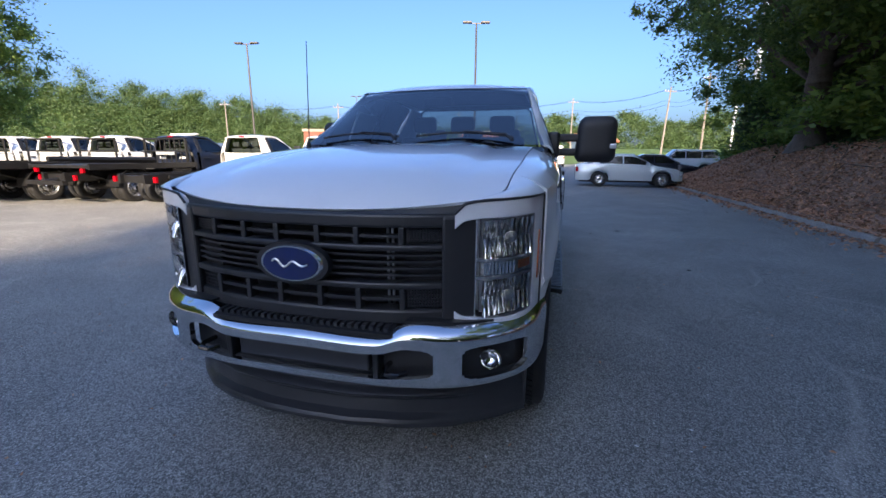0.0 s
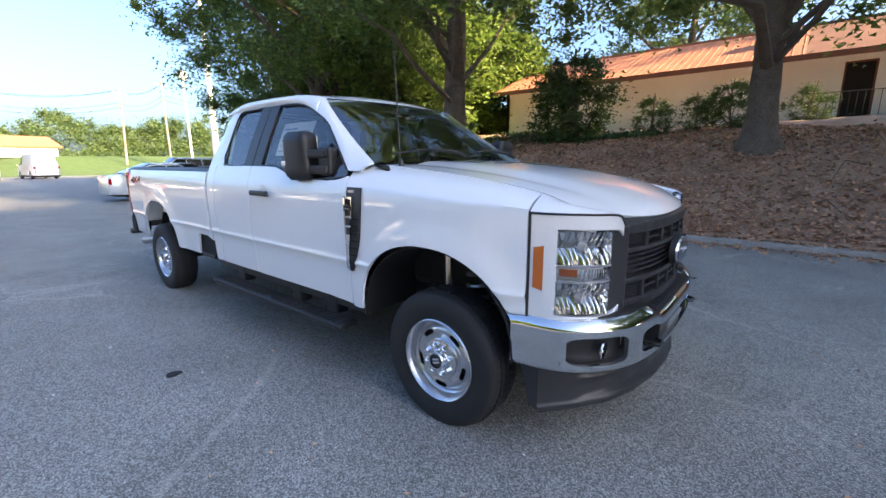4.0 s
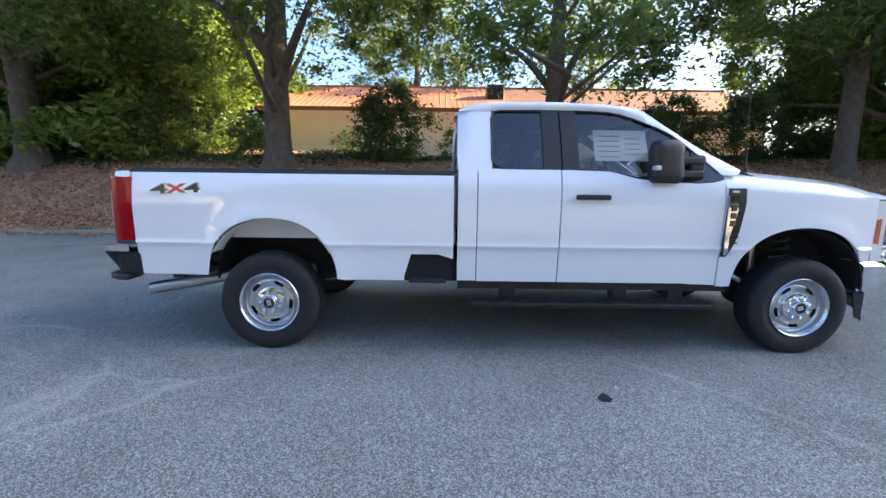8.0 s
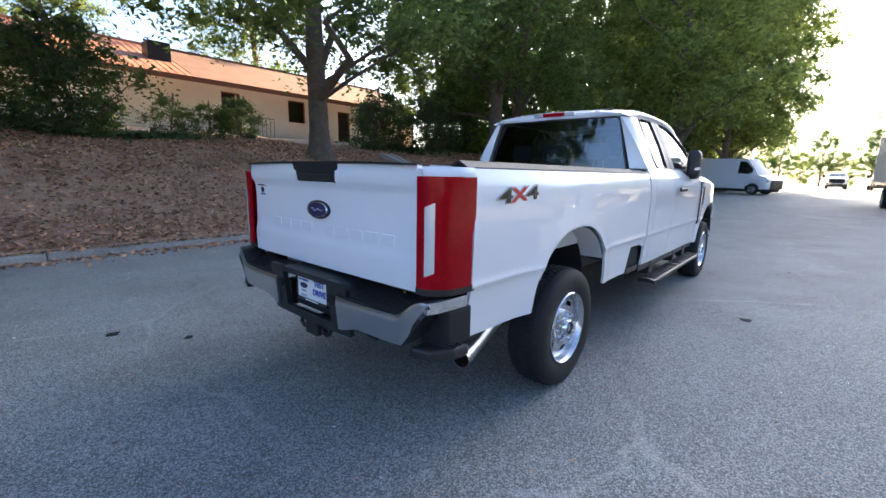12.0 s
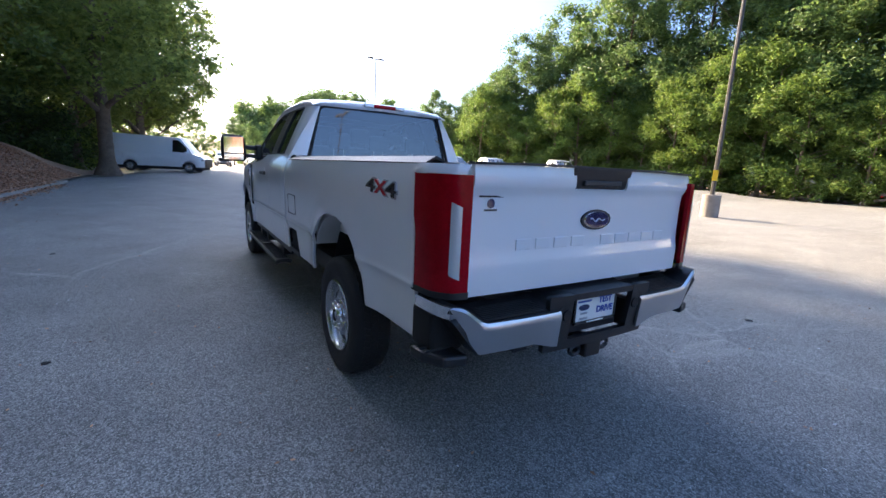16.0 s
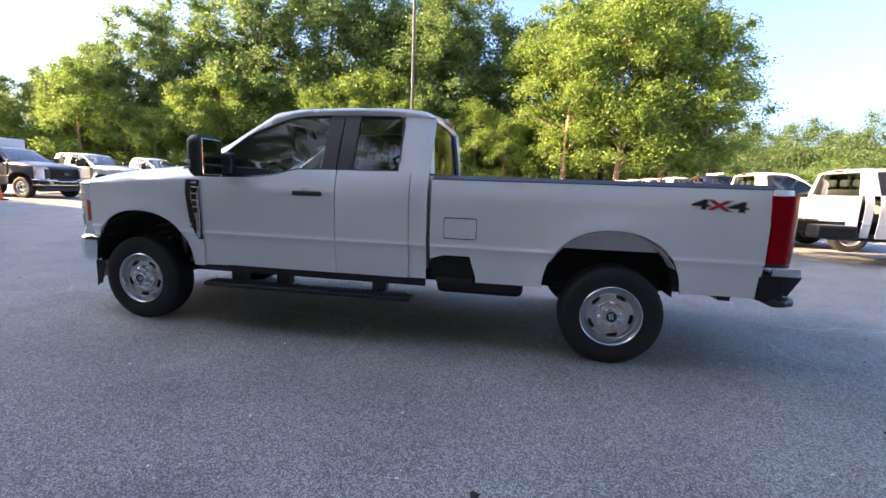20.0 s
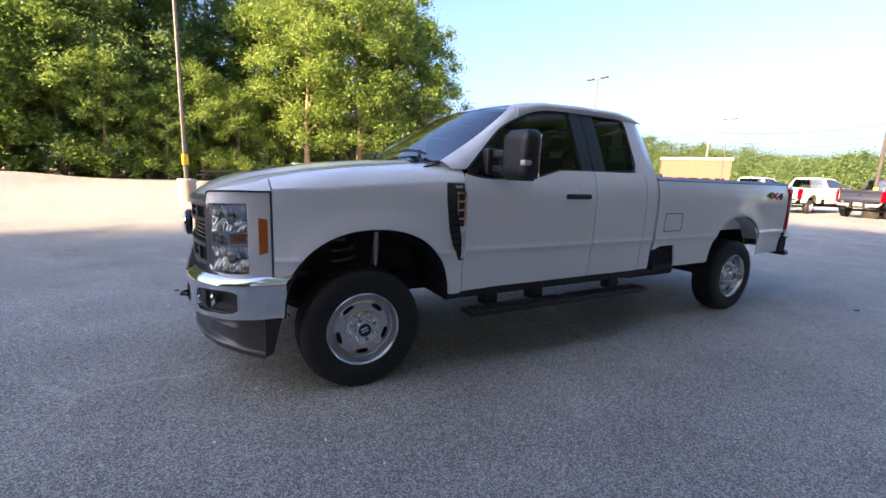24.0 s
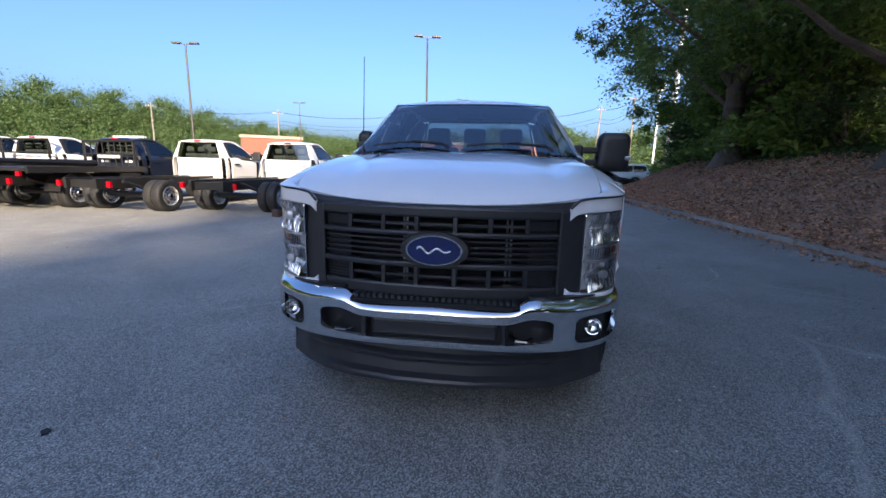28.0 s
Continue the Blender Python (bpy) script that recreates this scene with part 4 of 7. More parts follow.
plate = Geo().box(-0.153, 0.153, 5.5280, 5.5330, 0.625, 0.778).part("number_plate", "paper", rear_bumper, "white dealer plate with blue writing")
g = Geo()
for a in ((-0.158, 0.158, 0.770, 0.783), (-0.158, 0.158, 0.618, 0.633), (-0.158, -0.148, 0.62, 0.78), (0.148, 0.158, 0.62, 0.78)):
    g.box(a[0], a[1], 5.5335, 5.5380, a[2], a[3])
g.part("plate_frame", "gloss_black", plate)
face_back = lambda x, z, y=5.5345: Matrix.Translation((x, y, z)) @ Matrix.Rotation(math.pi, 4, "Z") @ Matrix.Rotation(radians(90), 4, "X")
lettering("plate_word", "TEST", 0.047, face_back(-0.072, 0.731), "print_blue", plate, 0.001, bold=0.0016)
lettering("plate_word", "DRIVE", 0.047, face_back(-0.072, 0.68), "print_blue", plate, 0.001, bold=0.0016)
for z, w, mm in ((0.735, 0.10, "print_blue"), (0.672, 0.05, "print_grey"), (0.645, 0.06, "print_grey")):
    Geo().box(0.085 - w / 2, 0.085 + w / 2, 5.5332, 5.5345, z - 0.005, z + 0.005).part("plate_bar", mm, plate)
Geo().lathe([(0, 0.0), (0, 0.03), (0.0015, 0.03), (0.0015, 0)], 24, (0, 0, 0), "y").part("plate_oval", "badge_blue", plate).matrix_basis = pose(0.085, 5.5330, 0.703) @ Matrix.Diagonal((1.3, 1, 0.55, 1))
for z, w in ((0.7765, 0.10), (0.6255, 0.13)):
    Geo().box(-w / 2, w / 2, 5.5380, 5.5390, z - 0.003, z + 0.003).part("frame_bar", "paper", plate)
g = Geo().box(-0.06, 0.06, 5.10, 5.45, 0.43, 0.52).box(-0.5, 0.5, 5.10, 5.2, 0.46, 0.54)
rear_bumper.location.y = -0.10
hitch = g.part("tow_hitch", "chassis_black", truck, "black receiver hitch", bevel=0.01)
for s in (-1, 1):
    Geo().tube([(s * 0.11 + 0.035 * math.cos(a), 5.42, 0.475 + 0.025 * math.sin(a)) for a in np.linspace(0, 6.283, 13)], 0.012, 6).part("chain_loop", "chassis_black", hitch, smooth=True)
Geo().tube([(-0.62, 3.9, 0.58), (-0.70, 4.5, 0.56), (-0.78, 4.85, 0.50), (-0.855, 5.15, 0.455)], 0.048, 16, caps=False).part("exhaust_pipe", "steel", truck, "bare steel exhaust tailpipe", smooth=True, thick=0.004)

# fuel flap on the driver's side
ring = [(2.856, 0.915), (2.848, 0.925), (2.848, 1.066), (2.858, 1.078), (3.095, 1.078), (3.106, 1.068), (3.106, 0.925), (3.096, 0.914)]
Geo().tube([(side_x(y, z) + 0.0005, y, z) for y, z in ring + ring[:1]], 0.0035, 5, caps=False).part("fuel_flap_seam", "dark_void", truck)

# underside: frame rails, axles, diff, fuel tank, running boards
for s in (-1, 1):
    Geo().box(s * 0.42 - 0.04, s * 0.42 + 0.04, -0.75, 5.35, 0.50, 0.66).part("frame_rail", "chassis_black", truck)
    board = Geo().grid(33, 5, lambda u, v: (s * lerp(0.90, 1.055, v), lerp(0.735, 2.60, u), 0.43 - 0.012 * abs(2 * v - 1) ** 3)).part("running_board", "black_plastic", truck, "black ribbed running board", smooth=True, thick=0.035, bevel=0.004)
    rib = Geo().box(-0.055, 0.055, 0, 0.014, 0.43, 0.437).mesh("tread_rib")
    for k in range(44):
        y = 0.78 + k * 0.0405
        if abs(y - 1.66) > 0.05:
            link_mesh("tread_rib", rib, "grey_plastic", board).location = (s * 0.985, y, 0)
    for y in (0.98, 1.42, 2.30):
        Geo().box(s * 0.88 - 0.05, s * 0.88 + 0.05, y - 0.06, y + 0.06, 0.42, 0.56).part("board_bracket", "chassis_black", board, bevel=0.01)
    Geo().tube([(s * 0.45, 3.35, 0.60), (s * 0.47, 4.17, 0.42), (s * 0.45, 4.95, 0.60)], 0.035, 8).part("leaf_spring", "chassis_black", truck, smooth=True)
    Geo().tube([(s * 0.62, 0.16, 0.42), (s * 0.60, 0.20, 0.98)], 0.032, 10).part("damper", "steel", truck, "grey front damper", smooth=True)
    Geo().tube([(s * 0.60 + 0.075 * math.cos(a), -0.04 + 0.075 * math.sin(a), 0.50 + 0.011 * a) for a in np.linspace(0, 37.7, 110)], 0.011, 6).part("coil_spring", "steel", truck, "dark front coil spring", smooth=True)
    Geo().tube([(s * 0.50, 0.42, 0.62), (s * 0.66, 0.22, 0.50), (s * 0.74, 0.02, 0.40)], 0.024, 8).part("radius_arm", "steel", truck, smooth=True)
    Geo().tube([(s * 0.52, -0.30, 0.80), (s * 0.66, -0.22, 0.72), (s * 0.70, -0.10, 0.55)], 0.010, 6).part("brake_hose", "rubber", truck, smooth=True)
    for q in range(4):
        Geo().cyl((s * 0.495, -0.25 + 0.16 * q, 0.80), (s * 0.51, -0.25 + 0.16 * q, 0.80), 0.014, n=8).part("liner_clip", "steel", truck)
for y, r in ((0.0, 0.05), (4.17, 0.06)):
    ax = Geo().tube([(-0.8, y, HUB_Z), (0.8, y, HUB_Z)], r, 12).part("axle", "chassis_black", truck, smooth=True)
    Geo().lathe([(-0.16, 0.02), (-0.12, 0.12), (0, 0.17), (0.12, 0.12), (0.16, 0.02)], 16, (0.1 if y else -0.3, y, HUB_Z), "y").part("differential", "chassis_black", ax, smooth=True)
Geo().box(-0.38, 0.38, -0.6, 3.6, 0.42, 0.56).part("driveline", "chassis_black", truck, bevel=0.05)
Geo().box(0.30, 0.72, 2.75, 3.5, 0.40, 0.62).part("fuel_tank", "chassis_black", truck, bevel=0.05)
Geo().box(-0.90, 0.90, 0.6, 2.7, 0.56, 0.60).part("floor_pan", "chassis_black", truck)
Geo().box(-0.62, 0.62, -0.75, 0.5, 0.66, 1.15).part("engine_block", "dark_void", truck, bevel=0.05)


# wheels
def tyre_mesh():
    g = Geo()
    w, r = 0.122, TYRE_R
    prof = [(-0.098, 0.222), (-0.112, 0.25), (-0.124, 0.30), (-0.120, 0.345), (-0.106, r - 0.014), (-0.09, r - 0.006), (0, r - 0.003), (0.09, r - 0.006), (0.106, r - 0.014), (0.120, 0.345), (0.124, 0.30), (0.112, 0.25), (0.098, 0.222)]
    g.lathe(prof, 72)
    carcass, g = g.mesh("tyre"), Geo()
    n = 60
    for k in range(n):
        for row, (x0, x1) in enumerate(((-0.108, -0.066), (-0.058, -0.022), (-0.014, 0.022), (0.030, 0.064), (0.070, 0.108))):
            a0 = 2 * math.pi * (k + 0.35 * (row % 2)) / n
            a1 = a0 + 2 * math.pi / n * 0.72
            sk = 0.018 * (1 if row % 2 else -1)
            ra = r - 0.012 if row in (0, 4) else r - 0.005
            ro = ra + 0.008
            vs = []
            for rr in (ra - 0.004, ro):
                for x, ex in ((x0, -sk), (x1, sk)):
                    for a in (a0, a1):
                        aa = a + ex
                        edge = 0.012 if (row == 0 and x == x0) or (row == 4 and x == x1) else 0
                        vs.append((x, (rr - edge) * math.cos(aa), (rr - edge) * math.sin(aa)))
            g.add(vs, [(4, 5, 7, 6), (0, 1, 5, 4), (1, 3, 7, 5), (3, 2, 6, 7), (2, 0, 4, 6)])
    return carcass, g.mesh("tread")


def rim_mesh():
    """A steel disc wheel: barrel, rolled lip, dished face with five oval slots."""
    g = Geo()
    g.lathe([(0.10, 0.232), (0.112, 0.236), (0.118, 0.230), (0.112, 0.222), (0.09, 0.214), (0.05, 0.205), (-0.09, 0.20), (-0.10, 0.225)], 64)
    prof = [(0.060, 0.207), (0.052, 0.198), (0.056, 0.190), (0.066, 0.180), (0.071, 0.171), (0.073, 0.163), (0.073, 0.151), (0.071, 0.143), (0.066, 0.128), (0.066, 0.108), (0.082, 0.098), (0.085, 0.06)]
    n, k = 120, len(prof)
    vs = [(d, r * math.cos(2 * math.pi * i / n), r * math.sin(2 * math.pi * i / n)) for i in range(n) for d, r in prof]
    fs = []
    for i in range(n):
        for j in range(k - 1):
            slot = (j == 5 and 7 <= i % 24 <= 16) or (j in (4, 6) and 8 <= i % 24 <= 15)
            if not slot:
                a, b = i * k + j, ((i + 1) % n) * k + j
                fs.append((a, b, b + 1, a + 1))
    g.add(vs, fs)
    return g.mesh("rim")


(tyre_me, tread_me), rim_me = tyre_mesh(), rim_mesh()
hub_me = Geo().lathe([(0.06, 0.115), (0.083, 0.11), (0.088, 0.095), (0.088, 0.06), (0.118, 0.055), (0.125, 0.05), (0.125, 0.042)], 32).mesh("hub")
cap_me = Geo().lathe([(0.118, 0.044), (0.119, 0.0)], 24).mesh("hub_cap")
nut_me = Geo().lathe([(0.085, 0.0), (0.085, 0.018), (0.114, 0.016), (0.122, 0.010), (0.122, 0.0)], 6).mesh("lug_nut")
drum_me = Geo().lathe([(-0.06, 0.0), (-0.06, 0.185), (0.03, 0.185), (0.03, 0.0)], 40).mesh("brake_disc")
bar_me = Geo().box(0.119, 0.1215, -0.022, 0.022, -0.014, -0.004).box(0.119, 0.1215, -0.022, 0.022, 0.004, 0.014).mesh("cap_mark")
for s in (-1, 1):
    for y in (0.0, 4.17):
        wheel = new("wheel")
        wheel.parent = truck
        spin = 17.0 if y == 0 else 100.0
        wheel.matrix_basis = pose(s * 0.845, y, HUB_Z) @ (Matrix.Rotation(math.pi, 4, "Z") if s < 0 else Matrix.Identity(4)) @ Matrix.Rotation(radians(spin), 4, "X")
        tyre = link_mesh("tyre", tyre_me, "rubber", wheel, "black all-terrain tyre", smooth=True)
        tagged(link_mesh("tread", tread_me, "rubber", tyre), kind="stuff")
        link_mesh("rim", rim_me, "wheel_silver", wheel, "bright steel wheel with oval slots", smooth=True)
        link_mesh("hub", hub_me, "chrome", wheel, smooth=True)
        link_mesh("hub_cap", cap_me, "gloss_black", wheel, smooth=True)
        link_mesh("cap_mark", bar_me, "satin_silver", wheel)
        link_mesh("brake_disc", drum_me, "chassis_black", wheel, smooth=True)
        for k in range(8):
            ob = link_mesh("lug_nut", nut_me, "chrome", wheel, smooth=False)
            ob.location = (0, 0.083 * math.cos(2 * math.pi * k / 8), 0.083 * math.sin(2 * math.pi * k / 8))

# ---- front end ----
grille_y = lambda x: -0.925 + 0.13 * abs(x / 0.66) ** 2.6


def bar(g, x0, x1, z0, z1, off=0.0, deep=0.05, n=13):
    """A curved bar of the grille."""
    vs, fs = [], []
    for i in range(n):
        x = lerp(x0, x1, i / (n - 1))
        for dy, z in ((0, z0), (0, z1), (deep, z1), (deep, z0)):
            vs.append((x, grille_y(x) + off + dy, z))
    for i in range(n - 1):
        for k in range(4):
            a, b = i * 4 + k, i * 4 + (k + 1) % 4
            fs.append((a, b, b + 4, a + 4))
    fs += [(0, 1, 2, 3), tuple((n - 1) * 4 + k for k in (3, 2, 1, 0))]
    return g.add(vs, fs)


grille = bar(bar(Geo(), -0.655, 0.655, 1.115, 1.168, -0.005, 0.09), -0.62, 0.62, 0.735, 0.795, 0.0, 0.09)
grille = grille.part("grille", "grey_plastic", truck, "dark grey grille with slots and mesh ends", bevel=0.012)
# near-black sheet: the shade behind the grille, put in as colour
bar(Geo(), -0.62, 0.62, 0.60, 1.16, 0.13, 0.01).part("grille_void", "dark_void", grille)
brow = lambda x: lerp(1.172, 1.218, min(1.0, abs(x) / 0.72) ** 2.6)
Geo().grid(29, 4, lambda u, v: (lambda x: (x, -0.925 + 0.13 * abs(x / 0.66) ** 2.4 + 0.022 * v, lerp(1.155, brow(x), v)))(lerp(-0.70, 0.70, u))).part("grille_brow", "grey_plastic", grille, smooth=True, thick=0.01)
for z0, z1 in ((1.028, 1.052), (0.878, 0.905)):
    bar(Geo(), -0.57, 0.57, z0, z1, -0.008, 0.06).part("grille_bar", "grey_plastic", grille, bevel=0.008)
for z in (1.083, 0.836):
    bar(Geo(), -0.43, 0.43, z - 0.006, z + 0.006, 0.008, 0.03).part("grille_slat", "grey_plastic", grille)
for z in (0.93, 0.956, 0.982, 1.008):
    bar(Geo(), -0.57, 0.57, z - 0.004, z + 0.004, 0.012, 0.03).part("grille_slat", "grey_plastic", grille)
for x in (-0.42, -0.25, -0.09, 0.09, 0.25, 0.42):
    for z0, z1 in ((1.05, 1.118), (0.793, 0.88)):
        bar(Geo(), x - 0.011, x + 0.011, z0, z1, -0.002, 0.05, 3).part("grille_post", "grey_plastic", grille, bevel=0.004)
for s in (-1, 1):
    bar(Geo(), *sorted((s * 0.565, s * 0.692)), 0.742, 1.162, -0.010, 0.13, 8).part("grille_side", "grey_plastic", grille, bevel=0.014)
    for z0, z1 in ((1.062, 1.108), (0.80, 0.872), (0.915, 1.02)):
        # near-black backing paints in the shade behind the mesh
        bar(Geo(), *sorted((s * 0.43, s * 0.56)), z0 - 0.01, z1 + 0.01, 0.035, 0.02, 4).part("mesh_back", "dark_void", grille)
        if z0 != 0.915:
            g = Geo()
            for k in range(12):
                x = s * (0.438 + 0.0105 * k)
                bar(g, x - 0.0018, x + 0.0018, z0, z1, 0.018, 0.012, 2)
            for k in range(5):
                z = lerp(z0 + 0.006, z1 - 0.006, k / 4)
                bar(g, *sorted((s * 0.432, s * 0.56)), z - 0.0016, z + 0.0016, 0.018, 0.012, 3)
            g.part("grille_mesh", "grey_plastic", grille)
for x in (-0.17, -0.155, 0.33, 0.35):
    Geo().cyl((x, grille_y(x) + 0.11, 0.78), (x, grille_y(x) + 0.11, 1.12), 0.006, n=6).part("cooler_pipe", "steel", grille)
oval(0.0, -0.945, 0.972, 0.162, 0.086, -0.018, 1, grille)

for s in (-1, 1):
    hx = lambda u: eased([(0, 0.612), (0.22, 0.70), (0.48, 0.80), (0.68, 0.868), (0.84, 0.902), (1, 0.918)], u)
    hy = lambda u: eased([(0, -0.832), (0.22, -0.815), (0.48, -0.768), (0.68, -0.69), (0.84, -0.60), (1, -0.515)], u)
    top, bot = (lambda u: eased([(0, 1.165), (0.10, 1.205), (0.5, 1.222), (1, 1.225)], u)), (lambda u: eased([(0, 0.738), (0.10, 0.705), (0.5, 0.70), (1, 0.715)], u))
    bez = lambda u, v, d=0.0: (s * (hx(u) - 0.35 * d), hy(u) + d, lerp(bot(u), top(u), v))
    lamp = Geo().grid(41, 41, bez, keep=lambda u, v: not (u < 0.775 and 0.125 < v < 0.875)).part("headlamp", "lamp_frame", truck, "silver-framed headlamp", smooth=True, thick=0.03, bevel=0.004)
    Geo().grid(9, 9, lambda u, v: bez(lerp(0.20, 0.80, u), lerp(0.07, 0.93, v), 0.075)).part("lamp_housing", "bright_reflector", lamp, smooth=True)
    Geo().grid(3, 21, lambda u, v: bez(lerp(0.205, 0.245, u), lerp(0.12, 0.88, v), 0.012 + 0.03 * u)).part("lamp_edge", "chrome", lamp, "thin chrome strip", smooth=True, thick=0.004)
    for v0, v1 in ((0.14, 0.42), (0.58, 0.86)):
        mid = bez(0.53, (v0 + v1) / 2, 0.03)
        # fluted bowl: upright convex flutes in two tiers
        frng = random.Random(round(v0 * 100))
        for k in range(10):
            for r in range(2):
                ua, ub = lerp(0.265, 0.765, k / 10) + 0.002, lerp(0.265, 0.765, (k + 1) / 10) - 0.002
                va, vb = lerp(v0, v1, r / 2) + 0.002, lerp(v0, v1, (r + 1) / 2) - 0.002
                deep = 0.045 - 0.026 * ((k - 4.5) / 4.5) ** 2
                tb, bow = frng.uniform(-0.006, 0.006) + (0.016 if r else -0.016), frng.uniform(0.006, 0.012)
                Geo().grid(7, 5, lambda u, v: bez(lerp(ua, ub, u), lerp(va, vb, v), deep - tb * (2 * v - 1) - bow * math.sin(math.pi * u) - 0.006 * math.sin(math.pi * v))).part("reflector", "chrome", lamp, smooth=True)
        Geo().lathe([(0.02, 0.024), (-0.012, 0.022), (-0.016, 0.0)], 16, mid, "y").part("bulb_shield", "satin_silver", lamp, smooth=True)
    Geo().grid(12, 5, lambda u, v: bez(lerp(0.26, 0.765, u), lerp(0.445, 0.555, v), 0.03 - 0.012 * math.cos(math.pi * (2 * v - 1)))).part("turn_reflector", "bright_reflector", lamp, smooth=True)
    for k in range(9):
        Geo().grid(2, 2, lambda u, v: bez(lerp(0.28, 0.58, (k + 0.75 * u) / 9), lerp(0.455, 0.545, v), 0.012)).part("turn_flute", "chrome", lamp)
    Geo().grid(6, 4, lambda u, v: bez(lerp(0.60, 0.74, u), lerp(0.475, 0.54, v), 0.012)).part("turn_bulb", "amber_lens", lamp, "amber bulb", smooth=True)
    for v in (0.432, 0.568):
        Geo().grid(9, 2, lambda u, w: bez(lerp(0.21, 0.775, u), v - 0.010 + 0.020 * w, 0.006)).part("lamp_divider", "satin_silver", lamp, smooth=True, thick=0.02)
    ob = Geo().grid(11, 9, lambda u, v: bez(lerp(0.20, 0.775, u), lerp(0.125, 0.875, v), 0.002)).part("lamp_lens", "lamp_lens", lamp, "clear lens", smooth=True)
    ob.visible_shadow = False
    Geo().grid(5, 7, lambda u, v: (lambda q: (q[0] + s * 0.004, q[1], q[2]))(bez(lerp(0.87, 0.955, u), lerp(0.33 + 0.02 * u, 0.73 - 0.02 * u, v)))).part("side_marker", "amber_lens", lamp, "amber side marker", smooth=True, thick=0.006)
    g = Geo().tube([(lambda q: (q[0] + s * 0.001, q[1], q[2]))(bez(0.995, v)) for v in np.linspace(0, 1, 12)], 0.006, 6)
    g.part("lamp_gasket", "black_plastic", lamp, smooth=True)
    g = Geo().tube([(lambda q: (q[0], q[1], q[2] + 0.004))(bez(u, 1.0)) for u in np.linspace(0.0, 1, 12)], 0.006, 6)
    g.part("lamp_seam", "black_plastic", lamp, smooth=True)
    Geo().tube([(lambda q: (q[0], q[1], q[2] - 0.006))(bez(u, 0.0)) for u in np.linspace(0.0, 1, 12)], 0.008, 6).part("lamp_seam", "black_plastic", lamp, smooth=True)

    edge_y = lambda u: lerp(-0.745, -0.512, u)
    edge_z = lambda y: eased([(-0.76, 1.226), (-0.66, 1.256), (-0.5, 1.31), (-0.2, 1.365)], y)
    Geo().grid(16, 7, lambda u, v: tuple(Vector((s * (along([(-0.80, 0.735), (-0.66, 0.775), (-0.3, 0.80)], edge_y(u)) + 0.004), edge_y(u), edge_z(edge_y(u)) - 0.003)).lerp(Vector(bez(lerp(0.16, 1.0, u), 1.0)) + Vector((s * 0.004, -0.002, 0.010)), v) + Vector((s * 0.006, -0.004, 0.010)) * math.sin(math.pi * v))).part("nose_corner", "white_paint", truck, smooth=True, thick=0.01)

# front bumper: a chrome shell with openings
bx = lambda u: eased([(0, 0.0), (0.3, 0.38), (0.52, 0.64), (0.70, 0.82), (0.84, 0.915), (1.0, 0.955)], u)
by = lambda u: eased([(0, -0.985), (0.3, -0.972), (0.52, -0.915), (0.70, -0.80), (0.84, -0.66), (1.0, -0.455)], u)


def shell(u, v, inset=0.0):
    a, sg = abs(u), (1 if u >= 0 else -1)
    zt = eased([(0, 0.712), (0.27, 0.712), (0.36, 0.752), (0.5, 0.748), (1, 0.755)], a)
    zb = eased([(0, 0.498), (0.3, 0.50), (0.6, 0.505), (1, 0.515)], a)
    x, y = bx(a), by(a)
    round_ = 0.045 * max(0, (v - 0.80) / 0.20) ** 2 + 0.016 * max(0, (0.1 - v) / 0.1) ** 2
    y += round_ + inset
    return (sg * (x - (round_ + inset) * min(1, a) * 0.5), y, lerp(zb, zt, v))


def solid(u, v):
    a = abs(2 * u - 1)
    mid = (a / 0.45) ** 14 + abs((v - 0.43) / 0.24) ** 5 < 1
    fog = abs((a - 0.672) / 0.13) ** 5 + abs((v - 0.43) / 0.27) ** 5 < 1
    return not (mid or fog)


bumper = Geo().grid(241, 65, lambda u, v: shell(2 * u - 1, v), keep=solid).part("front_bumper", "chrome", truck, "chrome front bumper with dark openings", smooth=True, thick=0.022)
Geo().grid(41, 7, lambda u, v: shell(lerp(-0.5, 0.5, u), lerp(0.1, 0.75, v), 0.07)).part("bumper_recess", "black_plastic", bumper, smooth=True)
Geo().box(-0.30, 0.30, -0.945, -0.90, 0.545, 0.625).part("bumper_beam", "grey_plastic", bumper, bevel=0.01)
for s in (-1, 1):
    Geo().box(s * 0.335 - 0.012, s * 0.335 + 0.012, -0.965, -0.90, 0.535, 0.64).part("recess_rib", "black_plastic", bumper, bevel=0.006)
    Geo().grid(11, 7, lambda u, v: shell(s * lerp(0.53, 0.82, u), lerp(0.14, 0.72, v), 0.05)).part("fog_pocket", "black_plastic", bumper, smooth=True)
    c = Vector(shell(s * 0.64, 0.42, 0.02))
    fog = Geo().lathe([(0.03, 0.0), (0.028, 0.02), (0.01, 0.040), (0.0, 0.043), (-0.006, 0.040)], 24, c, "y").part("fog_lamp", "chrome", bumper, "round chrome fog lamp", smooth=True)
    ob = Geo().lathe([(-0.004, 0.04), (-0.014, 0.02), (-0.016, 0.0)], 20, c, "y").part("fog_lens", "lamp_lens", fog, smooth=True)
    ob.visible_shadow = False
    hook = [(s * 0.425 - 0.05, -0.86, 0.575), (s * 0.425 - 0.055, -0.95, 0.575), (s * 0.425 - 0.035, -0.99, 0.573), (s * 0.425 + 0.01, -0.995, 0.573), (s * 0.425 + 0.035, -0.96, 0.575)]
    Geo().tube(hook, 0.011, 8).part("tow_hook", "gloss_black", bumper, "black tow hook", smooth=True)
